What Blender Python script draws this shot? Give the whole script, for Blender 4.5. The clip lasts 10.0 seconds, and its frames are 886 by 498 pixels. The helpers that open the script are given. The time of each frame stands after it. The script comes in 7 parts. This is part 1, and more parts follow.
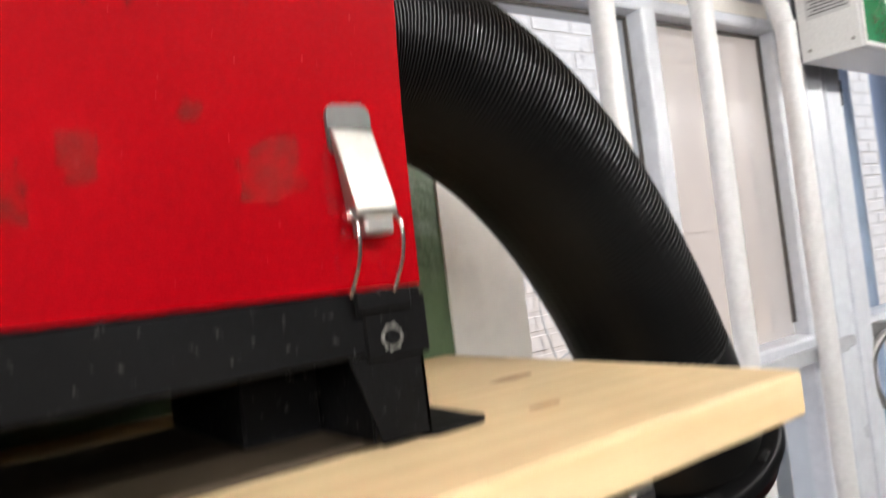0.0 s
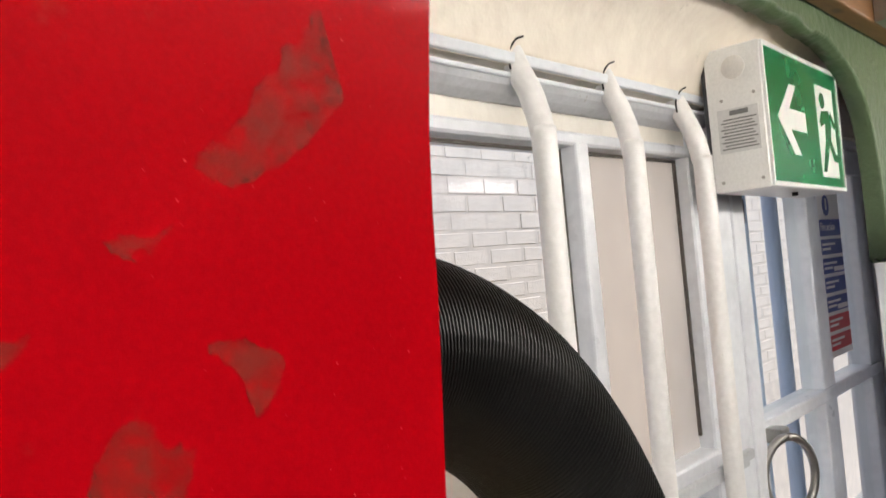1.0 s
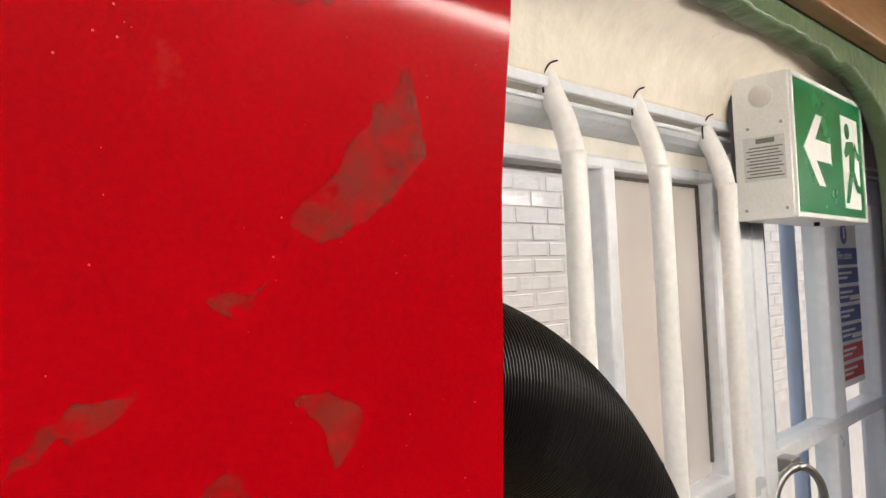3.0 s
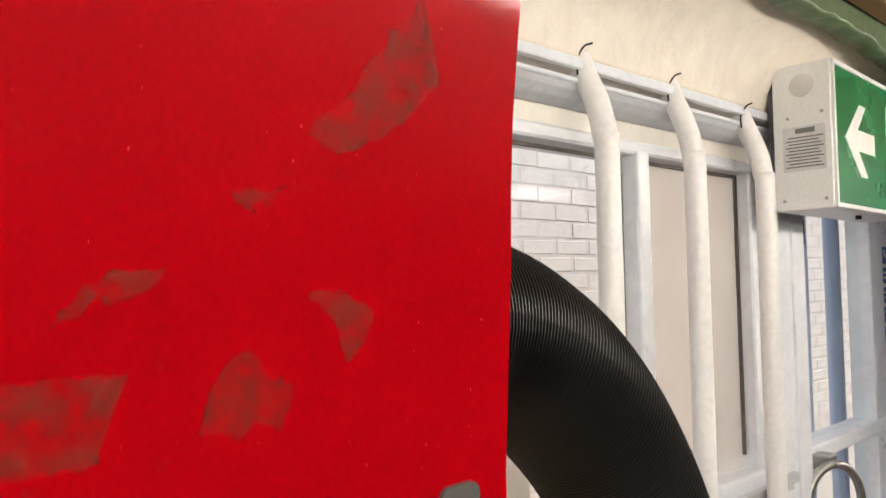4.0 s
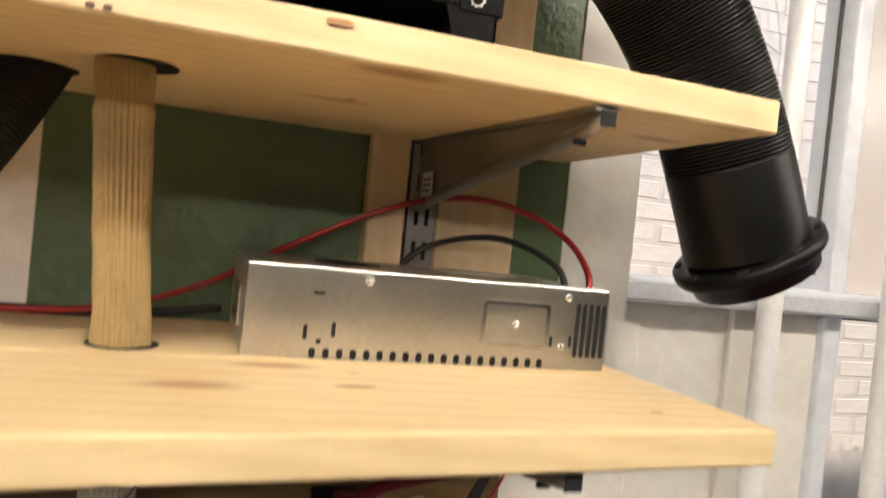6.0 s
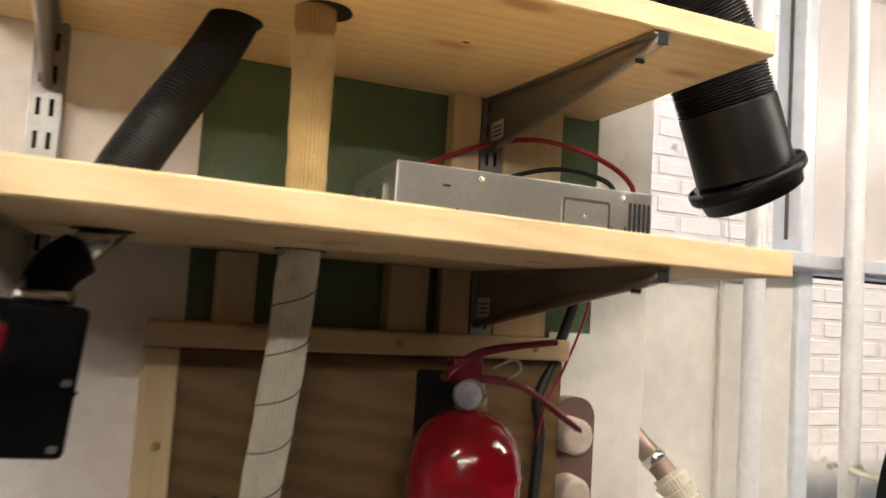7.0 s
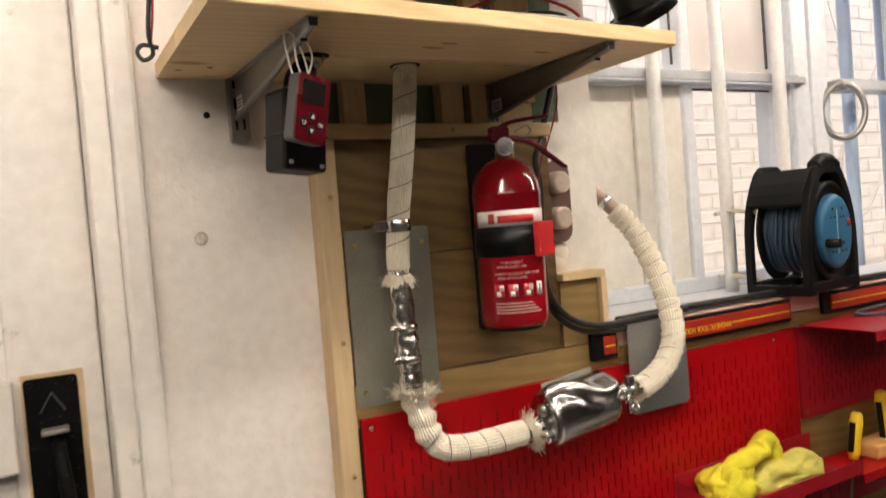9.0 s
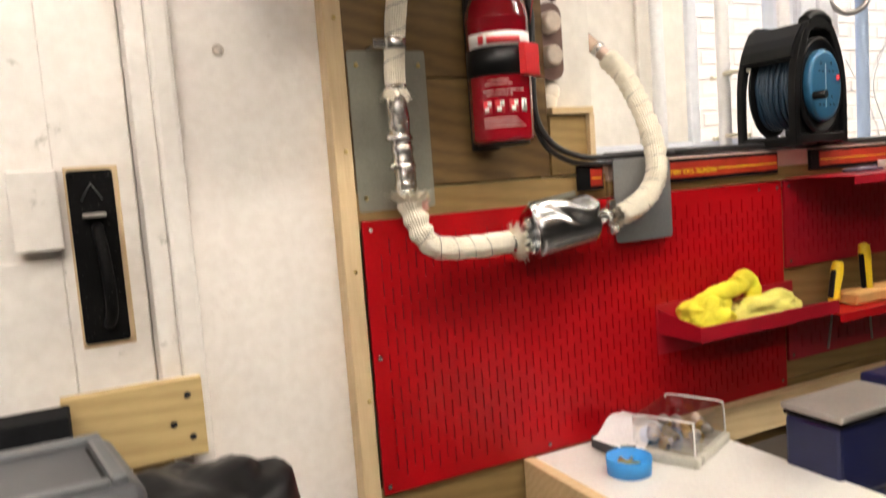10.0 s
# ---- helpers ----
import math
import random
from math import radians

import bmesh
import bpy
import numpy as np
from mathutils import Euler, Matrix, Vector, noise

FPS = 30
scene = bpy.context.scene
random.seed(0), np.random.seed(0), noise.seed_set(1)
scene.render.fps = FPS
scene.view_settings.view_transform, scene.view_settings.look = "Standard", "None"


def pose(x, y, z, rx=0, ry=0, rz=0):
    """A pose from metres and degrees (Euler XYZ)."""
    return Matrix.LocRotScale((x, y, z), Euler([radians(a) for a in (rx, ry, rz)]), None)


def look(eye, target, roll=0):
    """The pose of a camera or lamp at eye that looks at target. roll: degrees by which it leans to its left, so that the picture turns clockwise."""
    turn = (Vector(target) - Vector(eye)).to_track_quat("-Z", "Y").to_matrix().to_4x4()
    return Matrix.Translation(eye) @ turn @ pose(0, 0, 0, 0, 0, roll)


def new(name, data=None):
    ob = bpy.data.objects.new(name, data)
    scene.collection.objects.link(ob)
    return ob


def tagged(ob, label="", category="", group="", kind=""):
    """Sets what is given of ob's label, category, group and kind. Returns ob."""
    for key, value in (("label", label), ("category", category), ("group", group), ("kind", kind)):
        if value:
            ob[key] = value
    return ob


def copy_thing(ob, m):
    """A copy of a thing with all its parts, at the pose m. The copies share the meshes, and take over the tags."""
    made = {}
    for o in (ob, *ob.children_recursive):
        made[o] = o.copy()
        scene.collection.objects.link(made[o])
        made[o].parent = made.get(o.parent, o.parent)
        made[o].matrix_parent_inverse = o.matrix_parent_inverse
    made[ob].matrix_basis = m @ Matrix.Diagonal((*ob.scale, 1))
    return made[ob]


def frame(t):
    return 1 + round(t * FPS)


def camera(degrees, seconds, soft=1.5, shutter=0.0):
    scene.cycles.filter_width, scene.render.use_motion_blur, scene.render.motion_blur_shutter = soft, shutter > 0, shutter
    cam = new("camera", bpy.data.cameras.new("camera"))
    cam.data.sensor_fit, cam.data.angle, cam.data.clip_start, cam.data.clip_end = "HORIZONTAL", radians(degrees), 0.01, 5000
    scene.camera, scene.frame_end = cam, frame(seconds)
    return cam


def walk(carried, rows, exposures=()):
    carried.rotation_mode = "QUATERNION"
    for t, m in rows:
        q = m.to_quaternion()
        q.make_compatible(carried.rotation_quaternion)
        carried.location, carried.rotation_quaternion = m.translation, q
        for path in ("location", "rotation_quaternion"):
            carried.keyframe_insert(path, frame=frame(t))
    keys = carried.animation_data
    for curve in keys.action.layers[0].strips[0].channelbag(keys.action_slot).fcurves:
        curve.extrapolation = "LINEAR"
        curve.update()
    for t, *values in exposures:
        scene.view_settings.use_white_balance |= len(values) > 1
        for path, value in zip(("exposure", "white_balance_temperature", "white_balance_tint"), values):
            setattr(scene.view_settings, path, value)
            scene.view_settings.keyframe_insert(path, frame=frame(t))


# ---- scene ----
cam = camera(61.9, 10.0, shutter=0.45)
PATH = [
    (0, (0.125, -0.355, 1.999), (1.314, 1.253, 2.039), -7.1),
    (0.5, (0.117, -0.334, 2.084), (1.468, 1.14, 2.113), -6.7),
    (1, (0.105, -0.316, 2.13), (1.53, 1.086, 2.191), -5.1),
    (1.5, (0.085, -0.313, 2.146), (1.528, 1.07, 2.226), -3.8),
    (2, (0.085, -0.312, 2.145), (1.526, 1.073, 2.228), -3.2),
    (2.5, (0.085, -0.312, 2.144), (1.513, 1.086, 2.224), -2.7),
    (2.7, (0.089, -0.305, 2.146), (1.513, 1.097, 2.223), -2.7),
    (4, (0.085, -0.322, 2.12), (1.417, 1.168, 2.203), -1.2),
    (4.5, (0.083, -0.352, 2.076), (1.324, 1.214, 2.154), 0.0),
    (5, (0.096, -0.404, 2.002), (1.12, 1.312, 2.071), 2.4),
    (5.5, (0.111, -0.449, 1.919), (0.948, 1.367, 1.965), 4.7),
    (6, (0.126, -0.505, 1.855), (0.772, 1.387, 1.824), 5.9),
    (6.2, (0.13, -0.525, 1.833), (0.734, 1.382, 1.8), 6.1),
    (7.3, (-0.064, -0.624, 1.692), (0.776, 1.183, 1.868), 2.1),
    (7.5, (-0.087, -0.648, 1.665), (0.825, 1.126, 1.807), 0.9),
    (8, (-0.093, -0.785, 1.615), (0.921, 0.937, 1.688), -1.9),
    (8.5, (-0.176, -0.841, 1.594), (0.791, 0.91, 1.615), -3.6),
    (9, (-0.311, -0.881, 1.567), (0.652, 0.871, 1.505), -4.6),
    (9.5, (-0.32, -0.965, 1.504), (0.56, 0.826, 1.378), -5.0),
    (10, (-0.324, -1.0, 1.383), (0.542, 0.792, 1.193), -4.3),
]
walk(cam, [(t, look(eye, target, roll)) for t, eye, target, roll in PATH], [(0.0, 1.47, 5900, 11), (1.0, 1.31, 6250, 10), (2.5, 1.32, 6500, 10), (4.5, 1.32, 6550, 10), (5.5, 1.60, 6600, 11), (6.0, 1.54, 6600, 11), (7.5, 1.81, 6500, 11), (8.0, 1.86, 6550, 11), (8.5, 1.71, 6650, 12), (9.0, 1.72, 6900, 13), (9.5, 1.88, 6750, 13), (10.0, 2.13, 6600, 12)])

# ---------------------------------------------------------------- world and light
world = bpy.data.worlds.new("world")
scene.world = world
world.use_nodes = True
sky = world.node_tree.nodes.new("ShaderNodeTexSky")
sky.sky_type, sky.sun_disc = "NISHITA", False
sky.sun_elevation, sky.sun_rotation = radians(48), radians(60)
world.node_tree.links.new(sky.outputs[0], world.node_tree.nodes["Background"].inputs[0])
world.node_tree.nodes["Background"].inputs[1].default_value = 0.118
sun = new("sun", bpy.data.lights.new("sun", "SUN"))
sun.data.energy, sun.data.angle, sun.data.color = 1.4, radians(3), (1, 0.95, 0.88)
sun.matrix_basis = look((3, -4, 8.2), (1.2, 2.2, 1))
TUBE_POWER = 26.5


# ---------------------------------------------------------------- materials
def nodes_of(name):
    m = bpy.data.materials.new(name)
    m.use_nodes = True
    n = m.node_tree.nodes
    return m, n, m.node_tree.links.new, n["Principled BSDF"]


def shade(c, k):
    return (min(c[0] * k, 1), min(c[1] * k, 1), min(c[2] * k, 1), 1)


def noise_at(n, link, vec, scale, detail=4, rough=0.55):
    t = n.new("ShaderNodeTexNoise")
    t.inputs["Scale"].default_value, t.inputs["Detail"].default_value, t.inputs["Roughness"].default_value = scale, detail, rough
    link(vec, t.inputs["Vector"])
    return t.outputs[0]


def ramp_of(n, link, fac, stops):
    r = n.new("ShaderNodeValToRGB")
    link(fac, r.inputs[0])
    while len(r.color_ramp.elements) < len(stops):
        r.color_ramp.elements.new(0.5)
    for e, (p, c) in zip(r.color_ramp.elements, stops):
        e.position, e.color = p, (c if len(c) == 4 else (*c, 1))
    return r.outputs[0]


def mixed(n, link, fac, a, b, kind="MIX"):
    m = n.new("ShaderNodeMix")
    m.data_type, m.blend_type = "RGBA", kind
    for sock, v in ((m.inputs[0], fac), (m.inputs[6], a), (m.inputs[7], b)):
        if isinstance(v, (int, float)):
            sock.default_value = v
        elif isinstance(v, tuple):
            sock.default_value = v if len(v) == 4 else (*v, 1)
        else:
            link(v, sock)
    return m.outputs[2]


def surface(name, base, rough=0.5, metal=0.0, var=0.12, scale=14, bump=0.15, bscale=260, depth=0.001, stain=None, stain_scale=30, stain_from=0.62, coat=0.0, rvar=0.12, spec=0.5, coat_rough=0.03):
    """A paint, plastic, metal or plaster: mottled at two scales, with grain, and stains where asked."""
    m, n, link, p = nodes_of(name)
    tc = n.new("ShaderNodeTexCoord").outputs["Object"]
    big = noise_at(n, link, tc, scale, 5)
    fine = noise_at(n, link, tc, bscale, 3)
    col = ramp_of(n, link, big, [(0.3, shade(base, 1 - var)), (0.7, shade(base, 1 + var))])
    col = mixed(n, link, 0.12, col, ramp_of(n, link, fine, [(0.35, shade(base, 0.6)), (0.65, shade(base, 1.35))]))
    if stain:
        s = noise_at(n, link, tc, stain_scale, 7, 0.65)
        f = ramp_of(n, link, s, [(stain_from, (0, 0, 0)), (stain_from + 0.07, (1, 1, 1))])
        col = mixed(n, link, f, col, stain)
    link(col, p.inputs["Base Color"])
    rr = n.new("ShaderNodeMapRange")
    link(big, rr.inputs[0])
    rr.inputs[3].default_value, rr.inputs[4].default_value = max(rough - rvar, 0.02), min(rough + rvar, 1)
    link(rr.outputs[0], p.inputs["Roughness"])
    p.inputs["Metallic"].default_value = metal
    p.inputs["Coat Weight"].default_value, p.inputs["Coat Roughness"].default_value = coat, coat_rough
    p.inputs["Specular IOR Level"].default_value = spec
    if bump:
        b = n.new("ShaderNodeBump")
        b.inputs["Strength"].default_value, b.inputs["Distance"].default_value = bump, depth
        link(fine, b.inputs["Height"])
        link(b.outputs[0], p.inputs["Normal"])
    return m


def timber(name, base, dark, knot, grain=(1, 14, 14), rough=0.6, knots=True, ring=9.0, bold=0.38):
    """Sawn softwood: streaked along its grain axis, with a few knots."""
    m, n, link, p = nodes_of(name)
    tc = n.new("ShaderNodeTexCoord").outputs["Object"]
    info = n.new("ShaderNodeObjectInfo").outputs["Random"]
    shift = n.new("ShaderNodeVectorMath")
    shift.operation = "MULTIPLY_ADD"
    link(info, shift.inputs[0])
    shift.inputs[1].default_value = (3.1, 5.3, 2.2)
    link(tc, shift.inputs[2])
    sc = n.new("ShaderNodeVectorMath")
    sc.operation = "MULTIPLY"
    link(shift.outputs[0], sc.inputs[0])
    sc.inputs[1].default_value = grain
    w = n.new("ShaderNodeTexWave")
    w.wave_type, w.bands_direction = "BANDS", "DIAGONAL"
    w.inputs["Scale"].default_value, w.inputs["Distortion"].default_value = ring * 0.32, 5.5
    w.inputs["Detail"].default_value, w.inputs["Detail Scale"].default_value = 3, 0.9
    link(sc.outputs[0], w.inputs["Vector"])
    streak = noise_at(n, link, sc.outputs[0], 30, 5, 0.6)
    blotch = noise_at(n, link, shift.outputs[0], 11, 3)
    col = ramp_of(n, link, w.outputs[0], [(0.1, shade(base, 1.03)), (0.95, tuple((1 - bold) * a + bold * b for a, b in zip(base, dark)))])
    col = mixed(n, link, 0.35, col, ramp_of(n, link, streak, [(0.3, dark), (0.6, base)]))
    col = mixed(n, link, 0.4, col, ramp_of(n, link, blotch, [(0.3, shade(base, 0.82)), (0.7, shade(base, 1.12))]))
    if knots:
        ks = n.new("ShaderNodeVectorMath")
        ks.operation = "MULTIPLY"
        link(shift.outputs[0], ks.inputs[0])
        ks.inputs[1].default_value = tuple(3.0 if g == min(grain) else 8.0 for g in grain)
        v = n.new("ShaderNodeTexVoronoi")
        v.inputs["Scale"].default_value = 1.6
        link(ks.outputs[0], v.inputs["Vector"])
        f = ramp_of(n, link, v.outputs["Distance"], [(0.06, (0.75, 0.75, 0.75)), (0.13, (0, 0, 0))])
        col = mixed(n, link, f, col, knot)
    link(col, p.inputs["Base Color"])
    p.inputs["Roughness"].default_value = rough
    b = n.new("ShaderNodeBump")
    b.inputs["Strength"].default_value, b.inputs["Distance"].default_value = 0.25, 0.0008
    link(streak, b.inputs["Height"])
    link(b.outputs[0], p.inputs["Normal"])
    return m


def clear_glass(name, tint=(0.95, 0.97, 0.97), rough=0.02, mix=0.12):
    m, n, link, p = nodes_of(name)
    n.remove(p)
    tr, gl, mx = n.new("ShaderNodeBsdfTransparent"), n.new("ShaderNodeBsdfGlossy"), n.new("ShaderNodeMixShader")
    tr.inputs[0].default_value = (*tint, 1)
    gl.inputs["Roughness"].default_value = rough
    mx.inputs[0].default_value = mix
    link(tr.outputs[0], mx.inputs[1]), link(gl.outputs[0], mx.inputs[2])
    link(mx.outputs[0], n["Material Output"].inputs[0])
    return m


def frosted_glass(name, colour):
    m, n, link, p = nodes_of(name)
    n.remove(p)
    a, b, mx = n.new("ShaderNodeBsdfTranslucent"), n.new("ShaderNodeBsdfGlossy"), n.new("ShaderNodeMixShader")
    tc = n.new("ShaderNodeTexCoord").outputs["Object"]
    col = ramp_of(n, link, noise_at(n, link, tc, 5, 3), [(0.3, shade(colour, 0.9)), (0.7, shade(colour, 1.05))])
    link(col, a.inputs[0])
    b.inputs["Roughness"].default_value = 0.25
    mx.inputs[0].default_value = 0.06
    link(a.outputs[0], mx.inputs[1]), link(b.outputs[0], mx.inputs[2])
    c, my = n.new("ShaderNodeBsdfTransparent"), n.new("ShaderNodeMixShader")
    c.inputs[0].default_value = (0.97, 0.96, 0.93, 1)
    my.inputs[0].default_value = 0.58
    link(mx.outputs[0], my.inputs[1]), link(c.outputs[0], my.inputs[2])
    link(my.outputs[0], n["Material Output"].inputs[0])
    return m


def thin_residue(name, colour):
    """A patchy film that lets the paint below show through."""
    m, n, link, p = nodes_of(name)
    tc = n.new("ShaderNodeTexCoord").outputs["Object"]
    p.inputs["Base Color"].default_value = (*colour, 1)
    p.inputs["Roughness"].default_value, p.inputs["Specular IOR Level"].default_value = 0.55, 0.15
    f = ramp_of(n, link, noise_at(n, link, tc, 130, 6, 0.7), [(0.38, (0.0, 0.0, 0.0)), (0.62, (0.52, 0.52, 0.52))])
    tr, mx = n.new("ShaderNodeBsdfTransparent"), n.new("ShaderNodeMixShader")
    link(f, mx.inputs[0]), link(tr.outputs[0], mx.inputs[1]), link(p.outputs[0], mx.inputs[2])
    link(mx.outputs[0], n["Material Output"].inputs[0])
    return m


def glow(name, colour, power):
    m, n, link, p = nodes_of(name)
    p.inputs["Base Color"].default_value = (0.9, 0.9, 0.9, 1)
    p.inputs["Emission Color"].default_value = (*colour, 1)
    p.inputs["Emission Strength"].default_value = power
    return m


WALL_WHITE = surface("white wall paint", (0.90, 0.835, 0.785), 0.55, var=0.05, scale=5, bump=0.45, bscale=60, depth=0.0030, stain=(0.70, 0.64, 0.57), stain_scale=9, stain_from=0.67)
PLASTER = surface("cream plaster", (0.83, 0.75, 0.655), 0.55, var=0.05, scale=6, bump=0.4, bscale=34, depth=0.006, stain=(0.6, 0.54, 0.46), stain_scale=16, stain_from=0.68)
GREEN_WALL = surface("green wall paint", (0.105, 0.155, 0.078), 0.38, var=0.14, scale=9, bump=0.8, bscale=45, depth=0.005, stain=(0.1, 0.14, 0.08), stain_scale=14, stain_from=0.64)
CREAM_WALL = surface("cream wall paint", (0.80, 0.755, 0.69), 0.5, var=0.06, scale=8, bump=0.4, bscale=40, depth=0.003, stain=(0.62, 0.55, 0.45), stain_scale=18, stain_from=0.68)
ROOM_GREY = surface("dim workshop wall", (0.16, 0.15, 0.14), 0.7, var=0.15, scale=2, bump=0.2, bscale=60)
GLOSS_WHITE = surface("white gloss joinery", (0.73, 0.75, 0.80), 0.32, var=0.05, scale=12, bump=0.25, bscale=60, depth=0.0015, stain=(0.5, 0.47, 0.42), stain_scale=60, stain_from=0.72)
BAR_WHITE = surface("old white bar paint", (0.80, 0.785, 0.78), 0.36, var=0.025, scale=25, bump=0.4, bscale=120, depth=0.0015, stain=(0.28, 0.23, 0.2), stain_scale=120, stain_from=0.675)
DOOR_WHITE = surface("white door paint", (0.84, 0.79, 0.745), 0.5, var=0.06, scale=8, bump=0.3, bscale=50, depth=0.002, stain=(0.55, 0.52, 0.47), stain_scale=22, stain_from=0.64)
CEILING_DARK = timber("dark ceiling boards", (0.10, 0.055, 0.025), (0.05, 0.028, 0.014), (0.03, 0.015, 0.01), (1, 12, 12))
JOIST = timber("stained joist timber", (0.25, 0.115, 0.036), (0.12, 0.05, 0.016), (0.07, 0.03, 0.01), (1, 12, 12), 0.5)
CONCRETE = surface("concrete floor", (0.17, 0.165, 0.155), 0.8, var=0.15, scale=3, bump=0.3, bscale=60)
PINE = timber("pine board", (0.72, 0.55, 0.315), (0.54, 0.355, 0.155), (0.34, 0.16, 0.06), bold=0.6)
PINE_Z = timber("upright pine batten", (0.66, 0.50, 0.30), (0.50, 0.33, 0.17), (0.24, 0.12, 0.05), (14, 14, 1))
PLY = timber("weathered panel board", (0.185, 0.108, 0.036), (0.058, 0.030, 0.010), (0.035, 0.017, 0.007), (2, 9, 9), 0.6, bold=0.9)
TREATED = timber("treated timber", (0.30, 0.195, 0.07), (0.15, 0.088, 0.028), (0.06, 0.033, 0.018), (1, 10, 10), 0.65, bold=0.8)
STEEL = surface("zinc plated steel", (0.40, 0.39, 0.37), 0.46, 1.0, var=0.12, scale=22, bump=0.06, bscale=300, rvar=0.1)
BRACKET = surface("dull shelf bracket steel", (0.36, 0.34, 0.32), 0.42, 1.0, var=0.12, scale=16, bump=0.06)
GALV = surface("galvanised sheet", (0.31, 0.305, 0.255), 0.45, 0.6, var=0.1, scale=18, bump=0.08, stain=(0.3, 0.28, 0.22), stain_scale=22, stain_from=0.68)
CHROME = surface("polished stainless steel", (0.66, 0.65, 0.63), 0.24, 1.0, var=0.1, scale=30, bump=0.06, bscale=70, depth=0.001, rvar=0.08)
FOIL = surface("crumpled foil", (0.66, 0.65, 0.62), 0.2, 1.0, var=0.15, scale=50, bump=0.9, bscale=60, depth=0.006)
BLACK_PAINT = surface("black powder coat", (0.005, 0.005, 0.0053), 0.5, var=0.25, scale=30, bump=0.2, bscale=300, stain=(0.085, 0.08, 0.075), stain_scale=210, stain_from=0.62, spec=0.07)
BLACK_PLASTIC = surface("black plastic", (0.0055, 0.0056, 0.006), 0.40, var=0.2, scale=20, bump=0.1, spec=0.20)
DUCT_BLACK = surface("black duct", (0.0035, 0.0034, 0.0033), 0.40, var=0.15, scale=20, bump=0.05, spec=0.36)
CASE_RED = surface("red powder coat", (0.265, 0.0004, 0.003), 0.34, var=0.09, scale=9, bump=0.08, bscale=500, stain=(0.25, 0.012, 0.010), stain_scale=24, stain_from=0.66, spec=0.02, rvar=0.05, coat=0.22, coat_rough=0.09)
WORN_RED = thin_residue("dulled red residue", (0.20, 0.027, 0.018))
BAG_BLACK = surface("creased black plastic sheet", (0.006, 0.006, 0.007), 0.36, spec=0.22, var=0.2, scale=20, bump=0.3, bscale=60, depth=0.003)
GAUGE_FACE = surface("clouded gauge face", (0.40, 0.38, 0.42), 0.2, var=0.2, scale=120, bump=0)
DUST = surface("pale dust speck", (0.42, 0.07, 0.06), 0.8)
BOARD_RED = surface("red pegboard enamel", (0.385, 0.0035, 0.007), 0.33, var=0.1, scale=7, bump=0.1, bscale=200, stain=(0.36, 0.008, 0.010), stain_scale=12, stain_from=0.62, spec=0.25)
# Dark red painted behind the pegboards for the shade inside their slots.
SLOT_SHADE = surface("slot shade red", (0.20, 0.003, 0.004), 0.6)
SHELF_RED = surface("dark red steel", (0.36, 0.006, 0.018), 0.36, var=0.12, scale=9, bump=0.08)
TANK_RED = surface("glossy red cylinder", (0.235, 0.003, 0.010), 0.10, var=0.05, scale=9, bump=0.0, coat=0.4)
LABEL_WHITE = surface("white print", (0.80, 0.78, 0.76), 0.45, var=0.04, bump=0)
LABEL_RED = surface("red print", (0.52, 0.02, 0.03), 0.4, bump=0)
LABEL_BLUE = surface("blue print", (0.03, 0.06, 0.28), 0.4, bump=0)
SIGN_GREEN = surface("exit sign green", (0.006, 0.185, 0.062), 0.25, var=0.04, bump=0, coat=0.2)
SIGN_WHITE = surface("white enamel", (0.80, 0.80, 0.79), 0.35, var=0.03, scale=10, bump=0.05)
GREY_PRINT = surface("grey print", (0.16, 0.16, 0.16), 0.6, bump=0)
SLEEVE = surface("white glass fibre sleeve", (0.78, 0.72, 0.60), 0.85, var=0.12, scale=35, bump=0.5, bscale=420, depth=0.0015, stain=(0.62, 0.53, 0.38), stain_scale=40, stain_from=0.6)
PSU_STEEL = surface("bright plated sheet", (0.60, 0.58, 0.53), 0.31, 1.0, var=0.08, scale=16, bump=0.05, bscale=300, rvar=0.06)
SLEEVE_TAN = surface("heat browned glass fibre sleeve", (0.37, 0.26, 0.115), 0.8, var=0.18, scale=28, bump=0.8, bscale=420, depth=0.0015)
WIRE = surface("dull binding wire", (0.30, 0.27, 0.23), 0.4, 1.0)
CABLE_RED = surface("red cable", (0.30, 0.012, 0.014), 0.35, bump=0.05)
CABLE_BLACK = surface("black cable", (0.014, 0.014, 0.015), 0.4, bump=0.05)
CABLE_BLUE = surface("dark blue cable", (0.012, 0.034, 0.062), 0.4, bump=0.05)
TIE_WHITE = surface("white nylon", (0.72, 0.72, 0.70), 0.4, bump=0.05)
BRASS = surface("brass", (0.55, 0.40, 0.16), 0.3, 1.0)
TAB_GREY = surface("dull plated tab", (0.10, 0.10, 0.095), 0.4, 0.3, var=0.1)
NICKEL = surface("satin nickel", (0.43, 0.42, 0.385), 0.42, 0.85, var=0.05)
RED_METAL = surface("red lacquered lever", (0.20, 0.028, 0.045), 0.24, 0.5, var=0.1)
REEL_BLUE = surface("blue plastic", (0.022, 0.115, 0.22), 0.42, var=0.1, bump=0.05)
CUP_BLUE = surface("light blue plastic", (0.04, 0.30, 0.72), 0.4, bump=0.05)
VISE_BLUE = surface("dark blue enamel", (0.007, 0.011, 0.062), 0.35, var=0.12)
CLOTH = surface("yellow cloth", (0.74, 0.66, 0.04), 0.95, var=0.12, scale=25, bump=0.5, bscale=420, depth=0.0012)
YELLOW = surface("yellow plastic", (0.80, 0.55, 0.02), 0.4, bump=0.05)
ORANGE_PRINT = surface("red printed strip", (0.36, 0.022, 0.012), 0.4, var=0.2, scale=40, bump=0)
